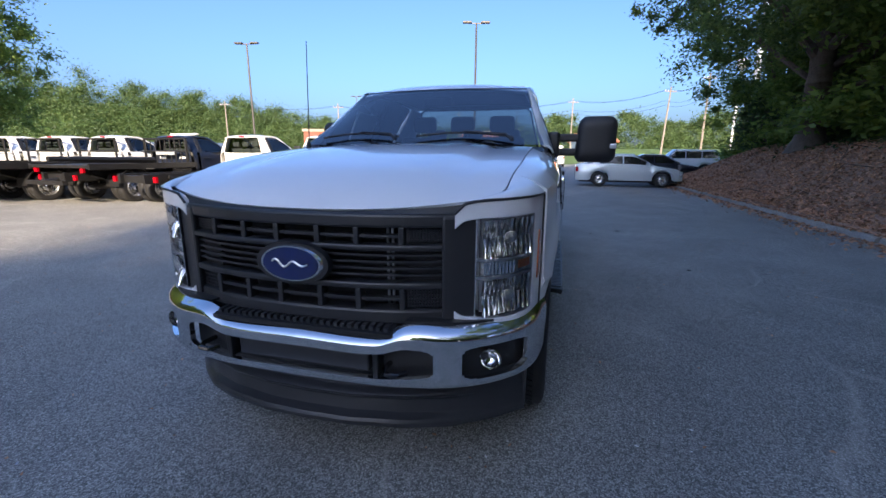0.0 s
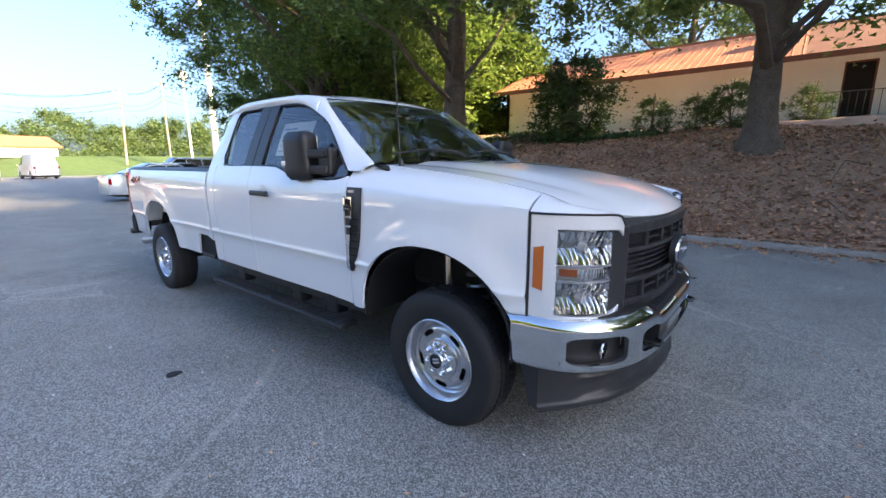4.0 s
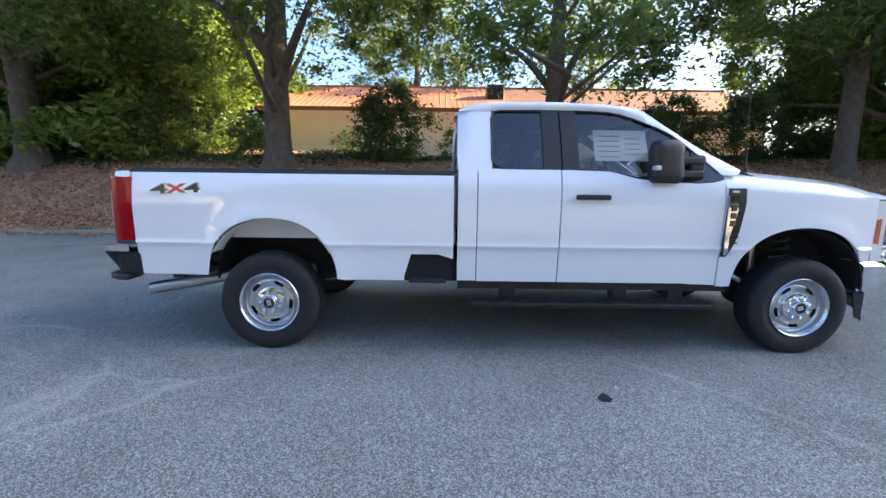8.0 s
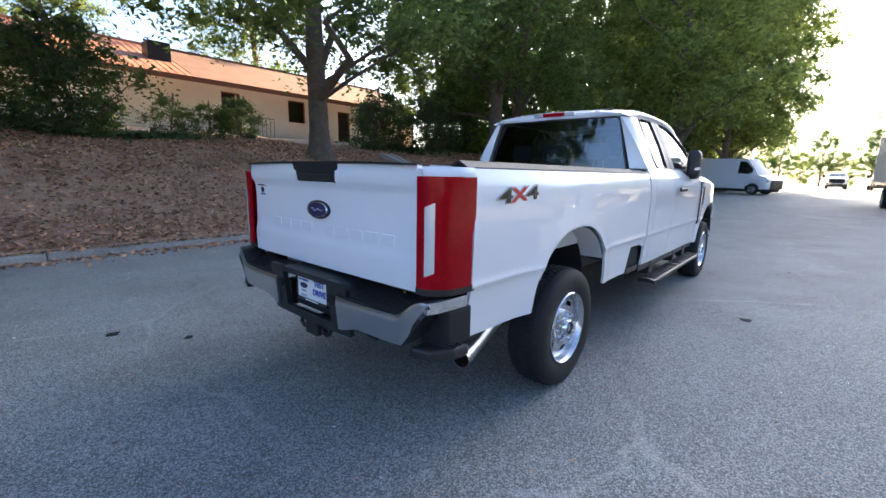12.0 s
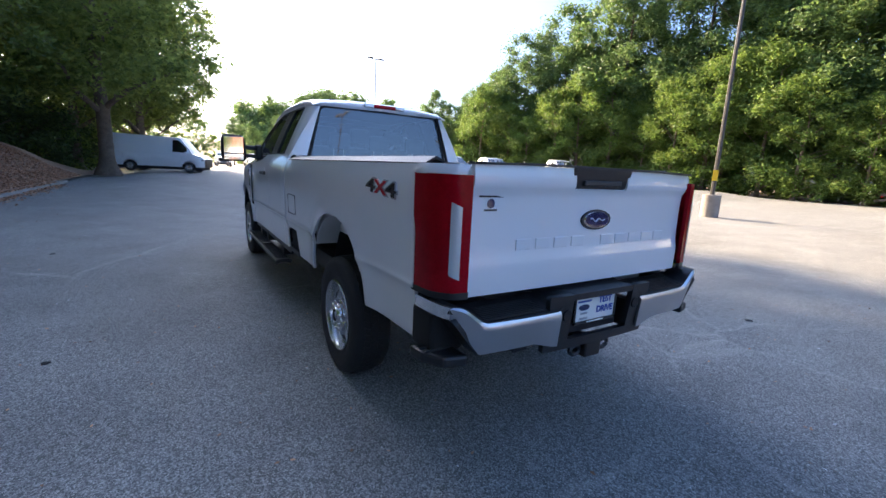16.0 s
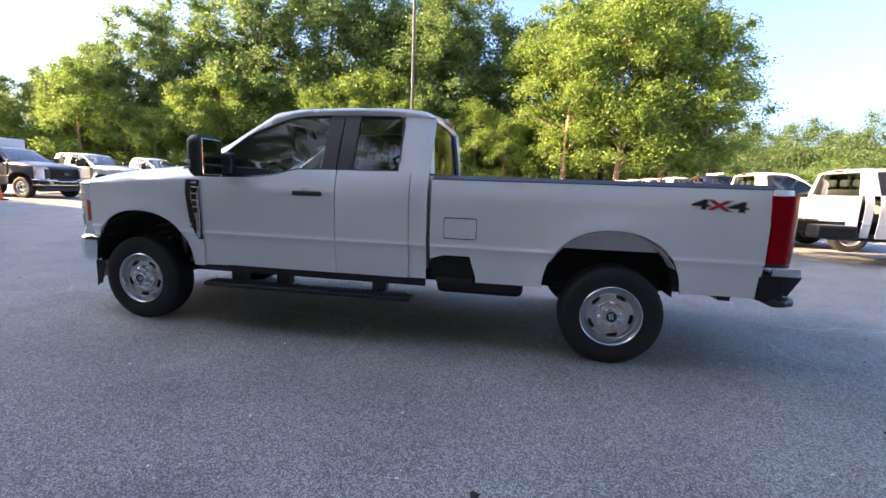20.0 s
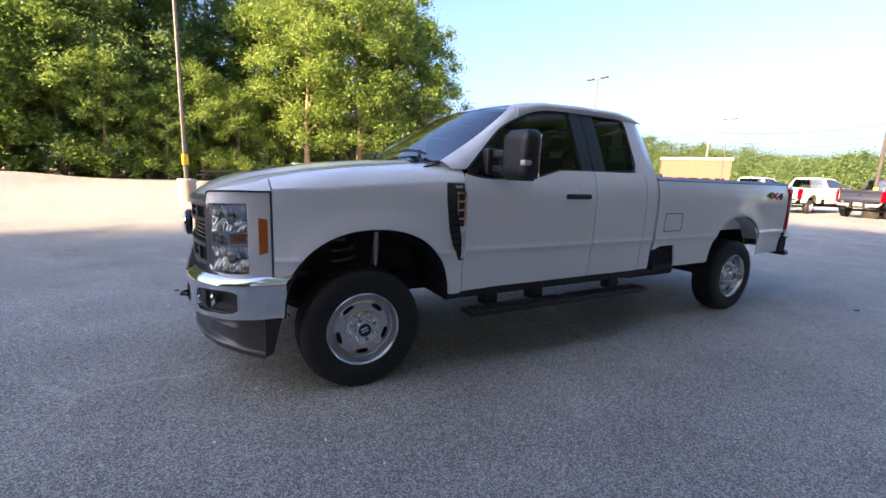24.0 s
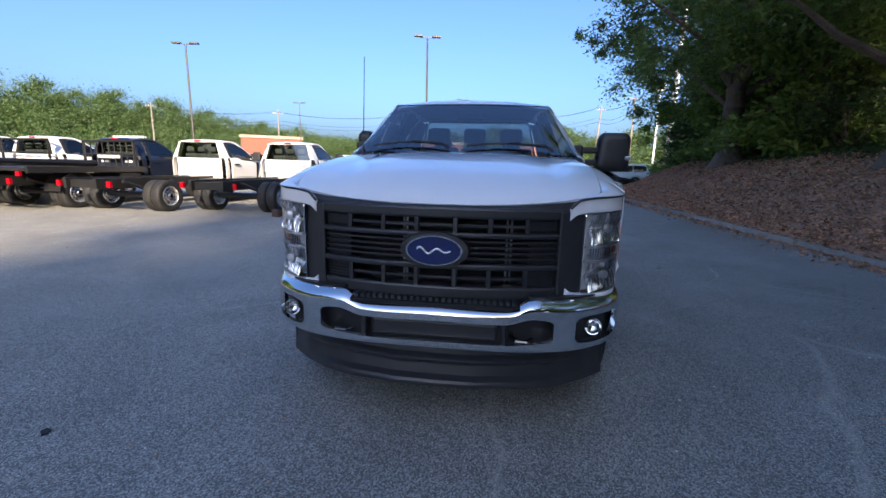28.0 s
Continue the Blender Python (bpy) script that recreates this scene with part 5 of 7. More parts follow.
pad = Geo().grid(25, 4, lambda u, v: (lerp(-0.40, 0.40, u), lerp(-0.965, -0.855, v), 0.722 + 0.022 * v)).part("step_pad", "black_plastic", bumper, "ribbed black step pad", smooth=True, thick=0.02)
rib = Geo().box(-0.008, 0.008, -0.95, -0.87, 0.725, 0.743).mesh("pad_rib")
for k in range(26):
    link_mesh("pad_rib", rib, "grey_plastic", pad).location.x = -0.375 + k * 0.03
for s in (-1, 1):
    Geo().grid(10, 3, lambda u, v: (lambda q: (q[0] * (1 - 0.05 * v), q[1] + 0.16 * v * (1 - u * 0.4), q[2] + 0.012))(shell(s * lerp(0.36, 1.0, u), 1.0))).part("bumper_fill", "black_plastic", bumper, smooth=True, thick=0.01)
# air dam
def dam(u, v):
    a, sg = abs(u), (1 if u >= 0 else -1)
    x = along([(0, 0.0), (0.2, 0.2), (0.42, 0.42), (0.62, 0.60), (0.82, 0.755), (1.0, 0.885)], a)
    y = along([(0, -0.93), (0.2, -0.92), (0.42, -0.875), (0.62, -0.80), (0.82, -0.69), (1.0, -0.565)], a)
    mid = max(0.0, 1 - (a / 0.8) ** 5)
    y += mid * along([(0, -0.012), (0.1, -0.02), (0.16, -0.012), (0.2, 0.022), (0.46, 0.035), (0.52, 0.012), (0.58, 0.012), (0.64, 0.045), (0.88, 0.055), (1, 0.03)], v)
    y += (1 - mid) * along([(0, -0.008), (0.1, -0.01), (0.16, 0.0), (1, 0.014)], v)
    zb = along([(0, 0.287), (0.3, 0.284), (0.62, 0.27), (1.0, 0.256)], a)
    return (sg * x * lerp(1.0, 0.985, v), y, lerp(zb, 0.515, v))


dam_part = Geo().grid(61, 33, lambda u, v: dam(2 * u - 1, v)).part("air_dam", "grey_plastic", truck, "grey plastic air dam with stepped face", smooth=True, thick=0.014)
for s in (-1, 1):
    Geo().prism([(-0.57, 0.262), (-0.57, 0.50), (-0.47, 0.50), (-0.525, 0.28)], lambda u, v, d: (s * (0.868 + d), u, v), 0.016).part("dam_end", "grey_plastic", dam_part, bevel=0.004)

# towing mirrors
for s in (-1, 1):
    def head(u, v):
        a = 2 * math.pi * u
        w = 0.135 * (1 - 0.10 * (v - 0.5)) * (1 - 0.9 * max(0, abs(2 * v - 1) - 0.80) / 0.2 * 0.28)
        ce, se = math.cos(a), math.sin(a)
        rx = math.copysign(abs(ce) ** 0.45, ce) * w
        ry = math.copysign(abs(se) ** 0.55, se) * (0.085 if se < 0 else 0.05) * (1 - 0.35 * max(0, abs(2 * v - 1) - 0.75) / 0.25)
        return (s * (1.215 + rx + 0.012 * (v - 0.5)), 0.955 + ry, lerp(1.335, 1.648, v))
    g = Geo().grid(33, 12, head)
    g.add([head(k / 32, 0) for k in range(32)], [tuple(range(32))]).add([head(k / 32, 1) for k in range(32)], [tuple(range(32))])
    mirror = g.part("towing_mirror", "black_plastic", truck, "tall black towing mirror", smooth=True, bevel=0.02)
    Geo().box(s * 1.215 - 0.108, s * 1.215 + 0.108, 1.000, 1.0075, 1.43, 1.625).part("mirror_glass", "chrome", mirror, "mirror glass", bevel=0.004)
    Geo().box(s * 1.215 - 0.108, s * 1.215 + 0.108, 1.000, 1.0075, 1.35, 1.42).part("spotter_glass", "chrome", mirror, bevel=0.004)
    Geo().box(s * 1.325 - 0.024, s * 1.325 + 0.024, 0.868, 0.98, 1.428, 1.462).part("mirror_indicator", "satin_silver", mirror, "clear indicator lens", bevel=0.008)
    for z in (1.405, 1.505):
        Geo().box(*sorted((s * 0.90, s * 1.10)), 0.90, 0.965, z - 0.027, z + 0.027).part("mirror_arm", "black_plastic", mirror, bevel=0.012)
    Geo().box(*sorted((s * 0.885, s * 0.965)), 0.86, 0.98, 1.365, 1.545).part("mirror_base", "black_plastic", truck, "black mirror base", bevel=0.02)
    if s < 0:
        # the passenger's mirror is folded back along the door
        mirror.matrix_basis = Matrix.Translation((-0.955, 0.93, 0)) @ Matrix.Rotation(radians(-84), 4, "Z") @ Matrix.Diagonal((0.9, 1, 1, 1)) @ Matrix.Translation((0.955, -0.93, 0))

# ---- cabin ----
Geo().grid(17, 5, lambda u, v: (lerp(-0.80, 0.80, u), lerp(0.52, 0.95, v), 1.41 - 0.10 * v * v + 0.02 * math.sin(math.pi * u))).part("dashboard", "dash_plastic", truck, "dark dashboard", smooth=True, thick=0.03)
Geo().box(-0.80, 0.80, 0.88, 0.98, 0.95, 1.32).part("dash_front", "dash_plastic", truck, bevel=0.04)
wheel_c = Vector((0.40, 1.13, 1.32))
tilt = Matrix.Translation(wheel_c) @ Matrix.Rotation(radians(-62), 4, "X")
g = Geo()
g.tube([tilt @ Vector((0.185 * math.cos(a), 0.185 * math.sin(a), 0)) for a in np.linspace(0, 6.2832, 33)], 0.015, 8)
steer = g.part("steering_wheel", "gloss_black", truck, "black steering wheel", smooth=True)
Geo().tube([tilt @ Vector((-0.18, 0, 0)), tilt @ Vector((0, 0, -0.02)), tilt @ Vector((0.18, 0, 0))], 0.02, 8).part("spoke", "dash_plastic", steer, smooth=True)
Geo().tube([tilt @ Vector((0, 0, -0.02)), tilt @ Vector((0, 0, -0.25))], [0.07, 0.05], 10).part("column", "dash_plastic", steer, smooth=True)
for x in (-0.40, 0.0, 0.40):
    w = 0.24 if x else 0.16
    seat = Geo().box(x - w, x + w, 1.42, 1.90, 0.88, 1.05).part("front_seat", "seat_cloth", truck, "grey cloth front seat", bevel=0.05)
    Geo().grid(7, 9, lambda u, v: (x + (2 * u - 1) * w, 1.86 + 0.16 * v + 0.03 * (1 - abs(2 * u - 1) ** 3), lerp(1.0, 1.53, v))).part("seat_back", "seat_cloth", seat, smooth=True, thick=0.11, bevel=0.03)
    hr = Geo().box(x - 0.125, x + 0.125, 1.985, 2.07, 1.60, 1.76).part("head_restraint", "seat_cloth", seat, bevel=0.04)
    for q in (-0.05, 0.05):
        Geo().cyl((x + q, 2.02, 1.50), (x + q, 2.03, 1.62), 0.007, n=6).part("restraint_rod", "chrome", hr)
rear = Geo().box(-0.72, 0.72, 2.42, 2.64, 0.9, 1.42).part("rear_bench", "seat_cloth", truck, "grey cloth rear bench", bevel=0.05)
for x in (-0.42, 0.0, 0.42):
    hr = Geo().box(x - 0.115, x + 0.115, 2.53, 2.60, 1.50, 1.66).part("rear_restraint", "seat_cloth", rear, bevel=0.035)
    for q in (-0.05, 0.05):
        Geo().cyl((x + q, 2.565, 1.40), (x + q, 2.565, 1.52), 0.007, n=6).part("restraint_rod", "chrome", hr)
Geo().box(-0.12, 0.12, 1.10, 1.125, 1.76, 1.83).part("rear_view_mirror", "black_plastic", truck, "black rear-view mirror", bevel=0.012)
Geo().grid(13, 9, lambda u, v: ((2 * u - 1) * 0.64, lerp(1.28, 2.64, v), 1.90 + 0.035 * (1 - (2 * u - 1) ** 2))).part("headliner", "seat_cloth", truck, "light cloth headliner", smooth=True)
Geo().box(-0.80, 0.80, 0.6, 2.66, 0.62, 0.66).part("cabin_floor", "dash_plastic", truck)
for s in (-1, 1):
    Geo().box(s * 0.86 - 0.02, s * 0.86 + 0.02, 0.75, 2.65, 0.62, 1.36).part("door_lining", "dash_plastic", truck)
# window sheet on the passenger's side
sheet = Geo().grid(4, 4, lambda u, v: (-(green_x(lerp(1.25, 1.66, u), lerp(1.50, 1.74, v)) - 0.022), lerp(1.25, 1.66, u), lerp(1.50, 1.74, v))).part("window_sticker", "paper", truck, "white printed price sheet inside the window")
for k in range(9):
    y0, w = (1.30, 0.12) if k % 2 else (1.46, 0.17)
    z = 1.53 + 0.02 * k
    mm = "print_blue" if k == 8 else "print_grey"
    Geo().grid(2, 2, lambda u, v: (-(green_x(lerp(y0, y0 + w, u), z + 0.01 * v) - 0.0205), lerp(y0, y0 + w, u), z + 0.007 * v)).part("print_bar", mm, sheet)

# ---- ground ----
def bank_height(x, y):
    """The leaf-covered bank behind the kerb, up to the building's level."""
    h = eased([(6.15, 0.1), (7.2, 0.55), (8.6, 1.35), (9.8, 1.8), (12.0, 2.2), (15.0, 2.6), (20.0, 2.85), (60.0, 3.0)], x)
    fade = min(1.0, max(0.0, (x - 6.2) / 0.8))
    end = min(1.0, max(0.0, (27.0 - y) / 7.0)) * min(1.0, max(0.0, (y + 32.0) / 9.0))
    bumps = 0.12 * noise.noise((x * 0.45, y * 0.45, 1.3)) + 0.05 * noise.noise((x * 1.7, y * 1.7, 4.0))
    return 0.05 + (h - 0.05 + fade * bumps) * max(0.0, end)


def lot_height(x, y):
    """The lot rises a little towards the far row of parked trucks."""
    ease = lambda t: (lambda c: c * c * (3 - 2 * c))(min(1.0, max(0.0, t)))
    return ease((-7.5 - y) / 7) * ease((5.6 - x) / 3) * ease((x + 46) / 6) * ease((y + 92) / 20) * (0.28 + 0.22 * ease((-15 - x) / 9))


LOT_X = [-700, -200, -90] + [-46 + k for k in range(53)] + [20, 60, 200, 700]
LOT_Y = [-700, -200, -120] + [-92 + 2 * k for k in range(37)] + [-19 + k for k in range(13)] + [-4, 10, 30, 80, 250, 700]
g = Geo().grid(len(LOT_X), len(LOT_Y), lambda u, v: (lambda x, y: (x, y, lot_height(x, y)))(LOT_X[round(u * (len(LOT_X) - 1))], LOT_Y[round(v * (len(LOT_Y) - 1))]))
ground = tagged(g.part("ground", "asphalt", smooth=True), "weathered grey asphalt of a large car park", "ground", kind="structure")
g = Geo().grid(85, 130, lambda u, v: (lerp(6.2, 62, u**1.7), lerp(-34, 28, v), bank_height(lerp(6.2, 62, u**1.7), lerp(-34, 28, v))))
tagged(g.part("ground_bank", "mulch", smooth=True), "sloping bank of brown mulch and fallen leaves under trees", "bank", kind="structure")

# kerb of cast concrete lengths
kerb = empty("kerb")
tagged(kerb, "weathered concrete kerb along the leaf-covered bank", "kerb", kind="structure")
for i in range(15):
    y0 = -18 + i * 3.0
    g = Geo()
    dx = 0.03 * math.sin(i * 2.1)
    prof = [(6.04, -0.05), (6.06, 0.075), (6.09, 0.105), (6.2, 0.11), (6.24, 0.08), (6.24, -0.05)]
    g.prism(prof, lambda u, v, d, y0=y0, dx=dx: (u + dx, y0 + 0.006 + d, v), 2.985)
    g.part("kerb_stone", "concrete", kerb, bevel=0.012)


# ---- trees ----
def leaf_mesh(name, centres, spread, per, size, rng, mat, flat=0.75, corners=4):
    """Many small pointed leaves in loose clumps round the given centres."""
    centres, spread = np.asarray(centres), np.asarray(spread)
    k = len(centres)
    d = rng.normal(size=(k * per, 3))
    d /= np.linalg.norm(d, axis=1)[:, None]
    rad = np.minimum(1.6, np.abs(rng.normal(0.45, 0.38, (k * per, 1))))
    p = np.repeat(centres, per, 0) + d * rad * np.repeat(spread, per)[:, None] * [1, 1, flat]
    a = rng.normal(size=(k * per, 3))
    a[:, 2] *= 0.6
    a /= np.linalg.norm(a, axis=1)[:, None]
    b = np.cross(a, rng.normal(size=(k * per, 3)))
    b /= np.linalg.norm(b, axis=1)[:, None]
    s = size * rng.uniform(0.6, 1.35, (k * per, 1))
    tips = [p - a * s, p + b * s * 0.42, p + a * s, p - b * s * 0.42] if corners == 4 else [p - a * s, p + b * s * 0.75, p + a * s]
    q = np.stack(tips, 1).reshape(-1, 3)
    me = bpy.data.meshes.new(name)
    n = k * per
    me.vertices.add(corners * n)
    me.loops.add(corners * n)
    me.polygons.add(n)
    me.vertices.foreach_set("co", q.astype(np.float32).ravel())
    me.loops.foreach_set("vertex_index", np.arange(corners * n, dtype=np.int32))
    me.polygons.foreach_set("loop_start", np.arange(0, corners * n, corners, dtype=np.int32))
    me.update()
    me.validate()
    me.materials.append(M[mat])
    return me


def make_tree(label, h, clear, radius, trunk_r, seed, leaf, bark, clumps=70, per=330, size=0.13, lean=0.0, limbs=11, clump=1.25, crown_flat=1.0, corners=4):
    rng = np.random.default_rng(seed)
    tree = empty("tree")
    tagged(tree, label, "tree", group="trees")
    g = Geo()
    top = h * 0.86
    ph = rng.uniform(0, 6)
    axis = lambda z: Vector((lean * z / h + 0.16 * math.sin(z * 0.5 + ph) * z / h * 2, 0.16 * math.cos(z * 0.43 + ph) * z / h * 2, z))
    zs = [-0.3, 0.0, 0.25, 0.6, 1.2, 2.2] + [lerp(3, top, i / 9) for i in range(10)]
    rs = [trunk_r * 1.9, trunk_r * 1.6, trunk_r * 1.25, trunk_r * 1.08, trunk_r, trunk_r * 0.96] + [lerp(trunk_r * 0.92, 0.04, (i / 9) ** 0.9) for i in range(10)]
    g.tube([axis(z) for z in zs], rs, 14)
    centres, spread = [], []
    mid, half = (clear + h) / 2, (h - clear) / 2
    for i in range(clumps):
        v = rng.uniform(-1, 1)
        ring = math.sqrt(max(0.05, 1 - (abs(v) ** 1.7) * (0.9 if v > 0 else 0.45)))
        a = rng.uniform(0, 2 * math.pi)
        r = radius * ring * math.sqrt(rng.uniform(0.06, 1.0)) * rng.uniform(0.8, 1.12)
        c = axis(max(0, min(top, mid))) * 1.0
        centres.append((c.x + r * math.cos(a), c.y + r * math.sin(a), mid + v * half * crown_flat))
        spread.append(clump * rng.uniform(0.65, 1.3))
    picks = rng.choice(clumps, min(clumps, limbs * 2), replace=False)
    for n_, i in enumerate(picks):
        c = Vector(centres[i])
        z0 = max(clear * 0.55, min(top * 0.85, c.z - rng.uniform(0.25, 0.6) * (abs(c.x) + abs(c.y)) - 0.4))
        base = axis(z0)
        r0 = max(0.03, along(list(zip(zs, rs)), z0) * (0.5 if n_ < limbs else 0.28))
        m1 = base.lerp(c, 0.35) + Vector((rng.normal() * 0.25, rng.normal() * 0.25, 0.35 + rng.normal() * 0.2))
        m2 = base.lerp(c, 0.7) + Vector((rng.normal() * 0.25, rng.normal() * 0.25, 0.25))
        g.tube([base, m1, m2, c], [r0, r0 * 0.7, r0 * 0.42, 0.015], 7)
    g.part("trunk", bark, tree, smooth=True, fix=False)
    link_mesh("crown", leaf_mesh("crown", centres, spread, per, size, rng, leaf, corners=corners), None, tree)
    return tree


def stand(tree, x, y, z, turn, s=1.0):
    tree.matrix_basis = pose(x, y, z, 0, 0, turn) @ Matrix.Diagonal((s, s, s, 1))
    return tree


def again(tree, x, y, z, turn, s=1.0):
    c = copy_thing(tree, pose(x, y, z, 0, 0, turn))
    c.scale = (s, s, s)
    return c


OAK = "tall oak with bare trunk and dark leaves on the bank"
bank_tree_a = stand(make_tree(OAK, 15.5, 3.0, 6.2, 0.40, 11, "oak_leaf", "bark", 210, 300, 0.105, corners=3), 9.5, 8.0, 1.7, 20)
bank_tree_b = stand(make_tree(OAK, 15.0, 2.9, 6.3, 0.29, 12, "oak_leaf", "bark", 210, 300, 0.105, corners=3), 9.5, -0.7, 1.75, 130)
bank_tree_c = stand(make_tree(OAK, 16.0, 3.9, 5.4, 0.3, 13, "oak_leaf", "bark", 130, 260, 0.105, corners=3), 9.5, -10.0, 1.6, 240)
for kind, x, y, z, turn, size in (
    (bank_tree_a, 9.4, 15.7, 1.75, 160, 0.94), (bank_tree_a, 12.0, 23.5, 0.8, 250, 1.02), (bank_tree_b, 10.4, -13.2, 1.75, 15, 0.98),
    (bank_tree_b, 13.5, 18.5, 1.6, 300, 1.05), (bank_tree_c, 15.5, 21.0, 1.5, 10, 0.95), (bank_tree_a, 24.0, 20.0, 2.0, 40, 1.05),
    (bank_tree_a, 31.5, 5.0, 2.9, 120, 1.0), (bank_tree_c, 31.0, -9.0, 2.9, 200, 1.0), 
    (bank_tree_b, 12.0, -26.0, 0.9, 75, 1.1),
):
    near = again(kind, x, y, z, turn, size)
    if y == 15.7:
        # a long low limb that hangs out over the lot
        inv = near.matrix_basis.inverted()
        rng = np.random.default_rng(77)
        tips = [Vector(p) for p in ((7.6, 17.0, 8.2), (6.6, 18.0, 8.0), (6.0, 18.6, 7.5), (5.4, 19.0, 7.2), (4.9, 19.2, 6.7), (4.5, 19.4, 7.3), (5.8, 18.2, 8.8), (3.9, 19.6, 7.6))]
        ends = [inv @ p for p in tips]
        g = Geo()
        root = inv @ Vector((9.3, 15.9, 7.4))
        g.tube([root, inv @ Vector((7.8, 17.0, 8.6)), inv @ Vector((6.0, 18.4, 8.4)), ends[4]], [0.09, 0.07, 0.045, 0.015], 7)
        for e in ends[2:]:
            g.tube([inv @ Vector((6.4, 18.1, 8.45)), e], [0.03, 0.01], 5)
        g.part("limb", "bark", near, smooth=True)
        link_mesh("limb_leaves", leaf_mesh("limb_leaves", ends, [0.75, 0.7, 0.65, 0.6, 0.5, 0.5, 0.7, 0.45], 190, 0.1, rng, "oak_leaf"), None, near)

lot_tree = stand(make_tree("tall dense dark tree shading the car park", 18.0, 4.0, 5.8, 0.34, 14, "shade_leaf", "bark", 170, 270, 0.15, clump=1.6, corners=3), 5.4, -25.0, 0.4, 30, 1.1)
for x, y, z, turn, size in ((8.2, -34.5, 0.0, 200, 1.0), (4.3, -37.0, 0.0, 290, 1.0), (4.8, -41.0, 0.0, 120, 1.1), (11.5, -40.0, 0.0, 300, 1.4), (6.0, -52.0, 0.0, 20, 1.15), (15.0, -47.0, 0.0, 250, 1.2), (22.0, -58.0, 0.0, 80, 1.25)):
    again(lot_tree, x, y, z, turn, size)

WOOD = "tall leafy tree at the sunlit edge of a wood"
BRIGHT = "bright green leafy tree with pale trunk"
wood_a = stand(make_tree(WOOD, 21.0, 4.0, 5.2, 0.34, 21, "wood_leaf", "bark", 130, 290, 0.17, clump=1.6, corners=3), -50, -8, 0, 0, 1.15)
wood_b = stand(make_tree(BRIGHT, 19.0, 3.6, 5.2, 0.3, 22, "bright_leaf", "pale_bark", 120, 300, 0.165, clump=1.55, corners=3), -44.5, 8.3, 0, 0, 1.1)
wood_c = stand(make_tree(BRIGHT, 14.0, 0.6, 4.4, 0.2, 23, "bright_leaf", "pale_bark", 90, 260, 0.165, clump=1.3, corners=3), -46, -16, 0, 0)
wrng = random.Random(5)
for i in range(36):
    y = -84 + i * 2.7 + wrng.uniform(-1, 1)
    x = -50 - wrng.uniform(0, 8) + (0.3 * max(0, -25 - y))
    kind = wood_a if i % 3 else wood_b
    again(kind, x, y, 0, wrng.uniform(0, 360), wrng.choice((0.8, 0.95, 1.05, 1.15, 1.35)) * wrng.uniform(0.95, 1.05) * along([(-84, 0.5), (-60, 0.68), (-40, 1.0)], y))
for i in range(17):
    y = -60 + i * 3.9 + wrng.uniform(-1, 1)
    again(wood_c, -44.5 - wrng.uniform(0, 2.5) + (0.3 * max(0, -25 - y)), y if abs(y - 7) > 3 else y - 5, 0, wrng.uniform(0, 360), wrng.uniform(0.55, 1.0))
for x, y, s in ((13.5, -17.5, 0.62), (16.0, -13.0, 0.6), (11.8, -22.0, 0.66)):
    again(wood_b, x, y, bank_height(x, y) - 0.1, wrng.uniform(0, 360), s)
for x, y, s in ((-43, 13.5, 1.1), (-45, 18.5, 1.15), (-46, 23.0, 1.0), (-52, 21, 1.2), (-54, 14, 1.25)):
    again(wood_b if x > -50 else wood_a, x, y, 0, wrng.uniform(0, 360), s)
for i in range(18):
    again((wood_a, wood_c)[i % 2], -36 + i * 3.4, -100 - wrng.uniform(0, 24), 0, wrng.uniform(0, 360), wrng.uniform(0.85, 1.1) * along([(-36, 0.85), (-25, 0.75), (-12, 0.5), (10, 0.6), (24, 0.9)], -36 + i * 3.4))
# undergrowth: leafy bushes on the bank and along the woods
bush_a = stand(make_tree("dense dark green bush growing on the bank", 2.6, 0.1, 1.5, 0.04, 31, "shrub_leaf", "bark", 46, 150, 0.07, limbs=9, clump=0.55), 12.2, 4.6, 2.2, 0)
bush_b = stand(make_tree("bright green leafy bush behind the bank", 4.5, 0.2, 2.2, 0.05, 32, "bright_leaf", "bark", 48, 150, 0.12, limbs=8, clump=0.8), 14.5, 15.0, 2.3, 0)
for ob in (bush_a, bush_b):
    tagged(ob, category="bush", group="bushes")
brng = random.Random(9)
for x, y, s, k in ((12.6, 2.4, 0.45, 0), (13.0, 1.2, 0.4, 0), (12.2, -5.0, 0.75, 0), (13.3, -6.6, 0.95, 0), (12.6, -8.6, 0.9, 0), (14.2, -11.5, 1.2, 0), (12.8, 0.2, 0.5, 0), (11.8, 9.8, 0.6, 0), (16.8, -1.5, 0.45, 0), (17.5, 7.6, 0.45, 0), (14.2, -13.8, 1.2, 1), (12.0, 5.2, 0.9, 0)):
    again((bush_a, bush_b)[k], x, y, bank_height(x, y) - 0.1, brng.uniform(0, 360), s)
for i in range(26):
    x, y = brng.uniform(10.5, 15), brng.uniform(12.5, 27)
    again((bush_a, bush_b, bush_a)[i % 3], x, y, bank_height(x, y) - 0.15, brng.uniform(0, 360), brng.uniform(0.6, 1.25))
for i in range(16):
    x, y = brng.uniform(17, 27), brng.uniform(14.5, 30)
    again(bush_b, x, y, bank_height(x, y) - 0.2, brng.uniform(0, 360), brng.uniform(1.2, 2.0))
for i in range(26):
    x, y = brng.uniform(9.5, 18), brng.uniform(-62, -16)
    again((bush_a, bush_b)[i % 4 == 0], x, y, bank_height(x, y) - 0.2 if y > -33 else 0, brng.uniform(0, 360), brng.uniform(0.9, 1.9))
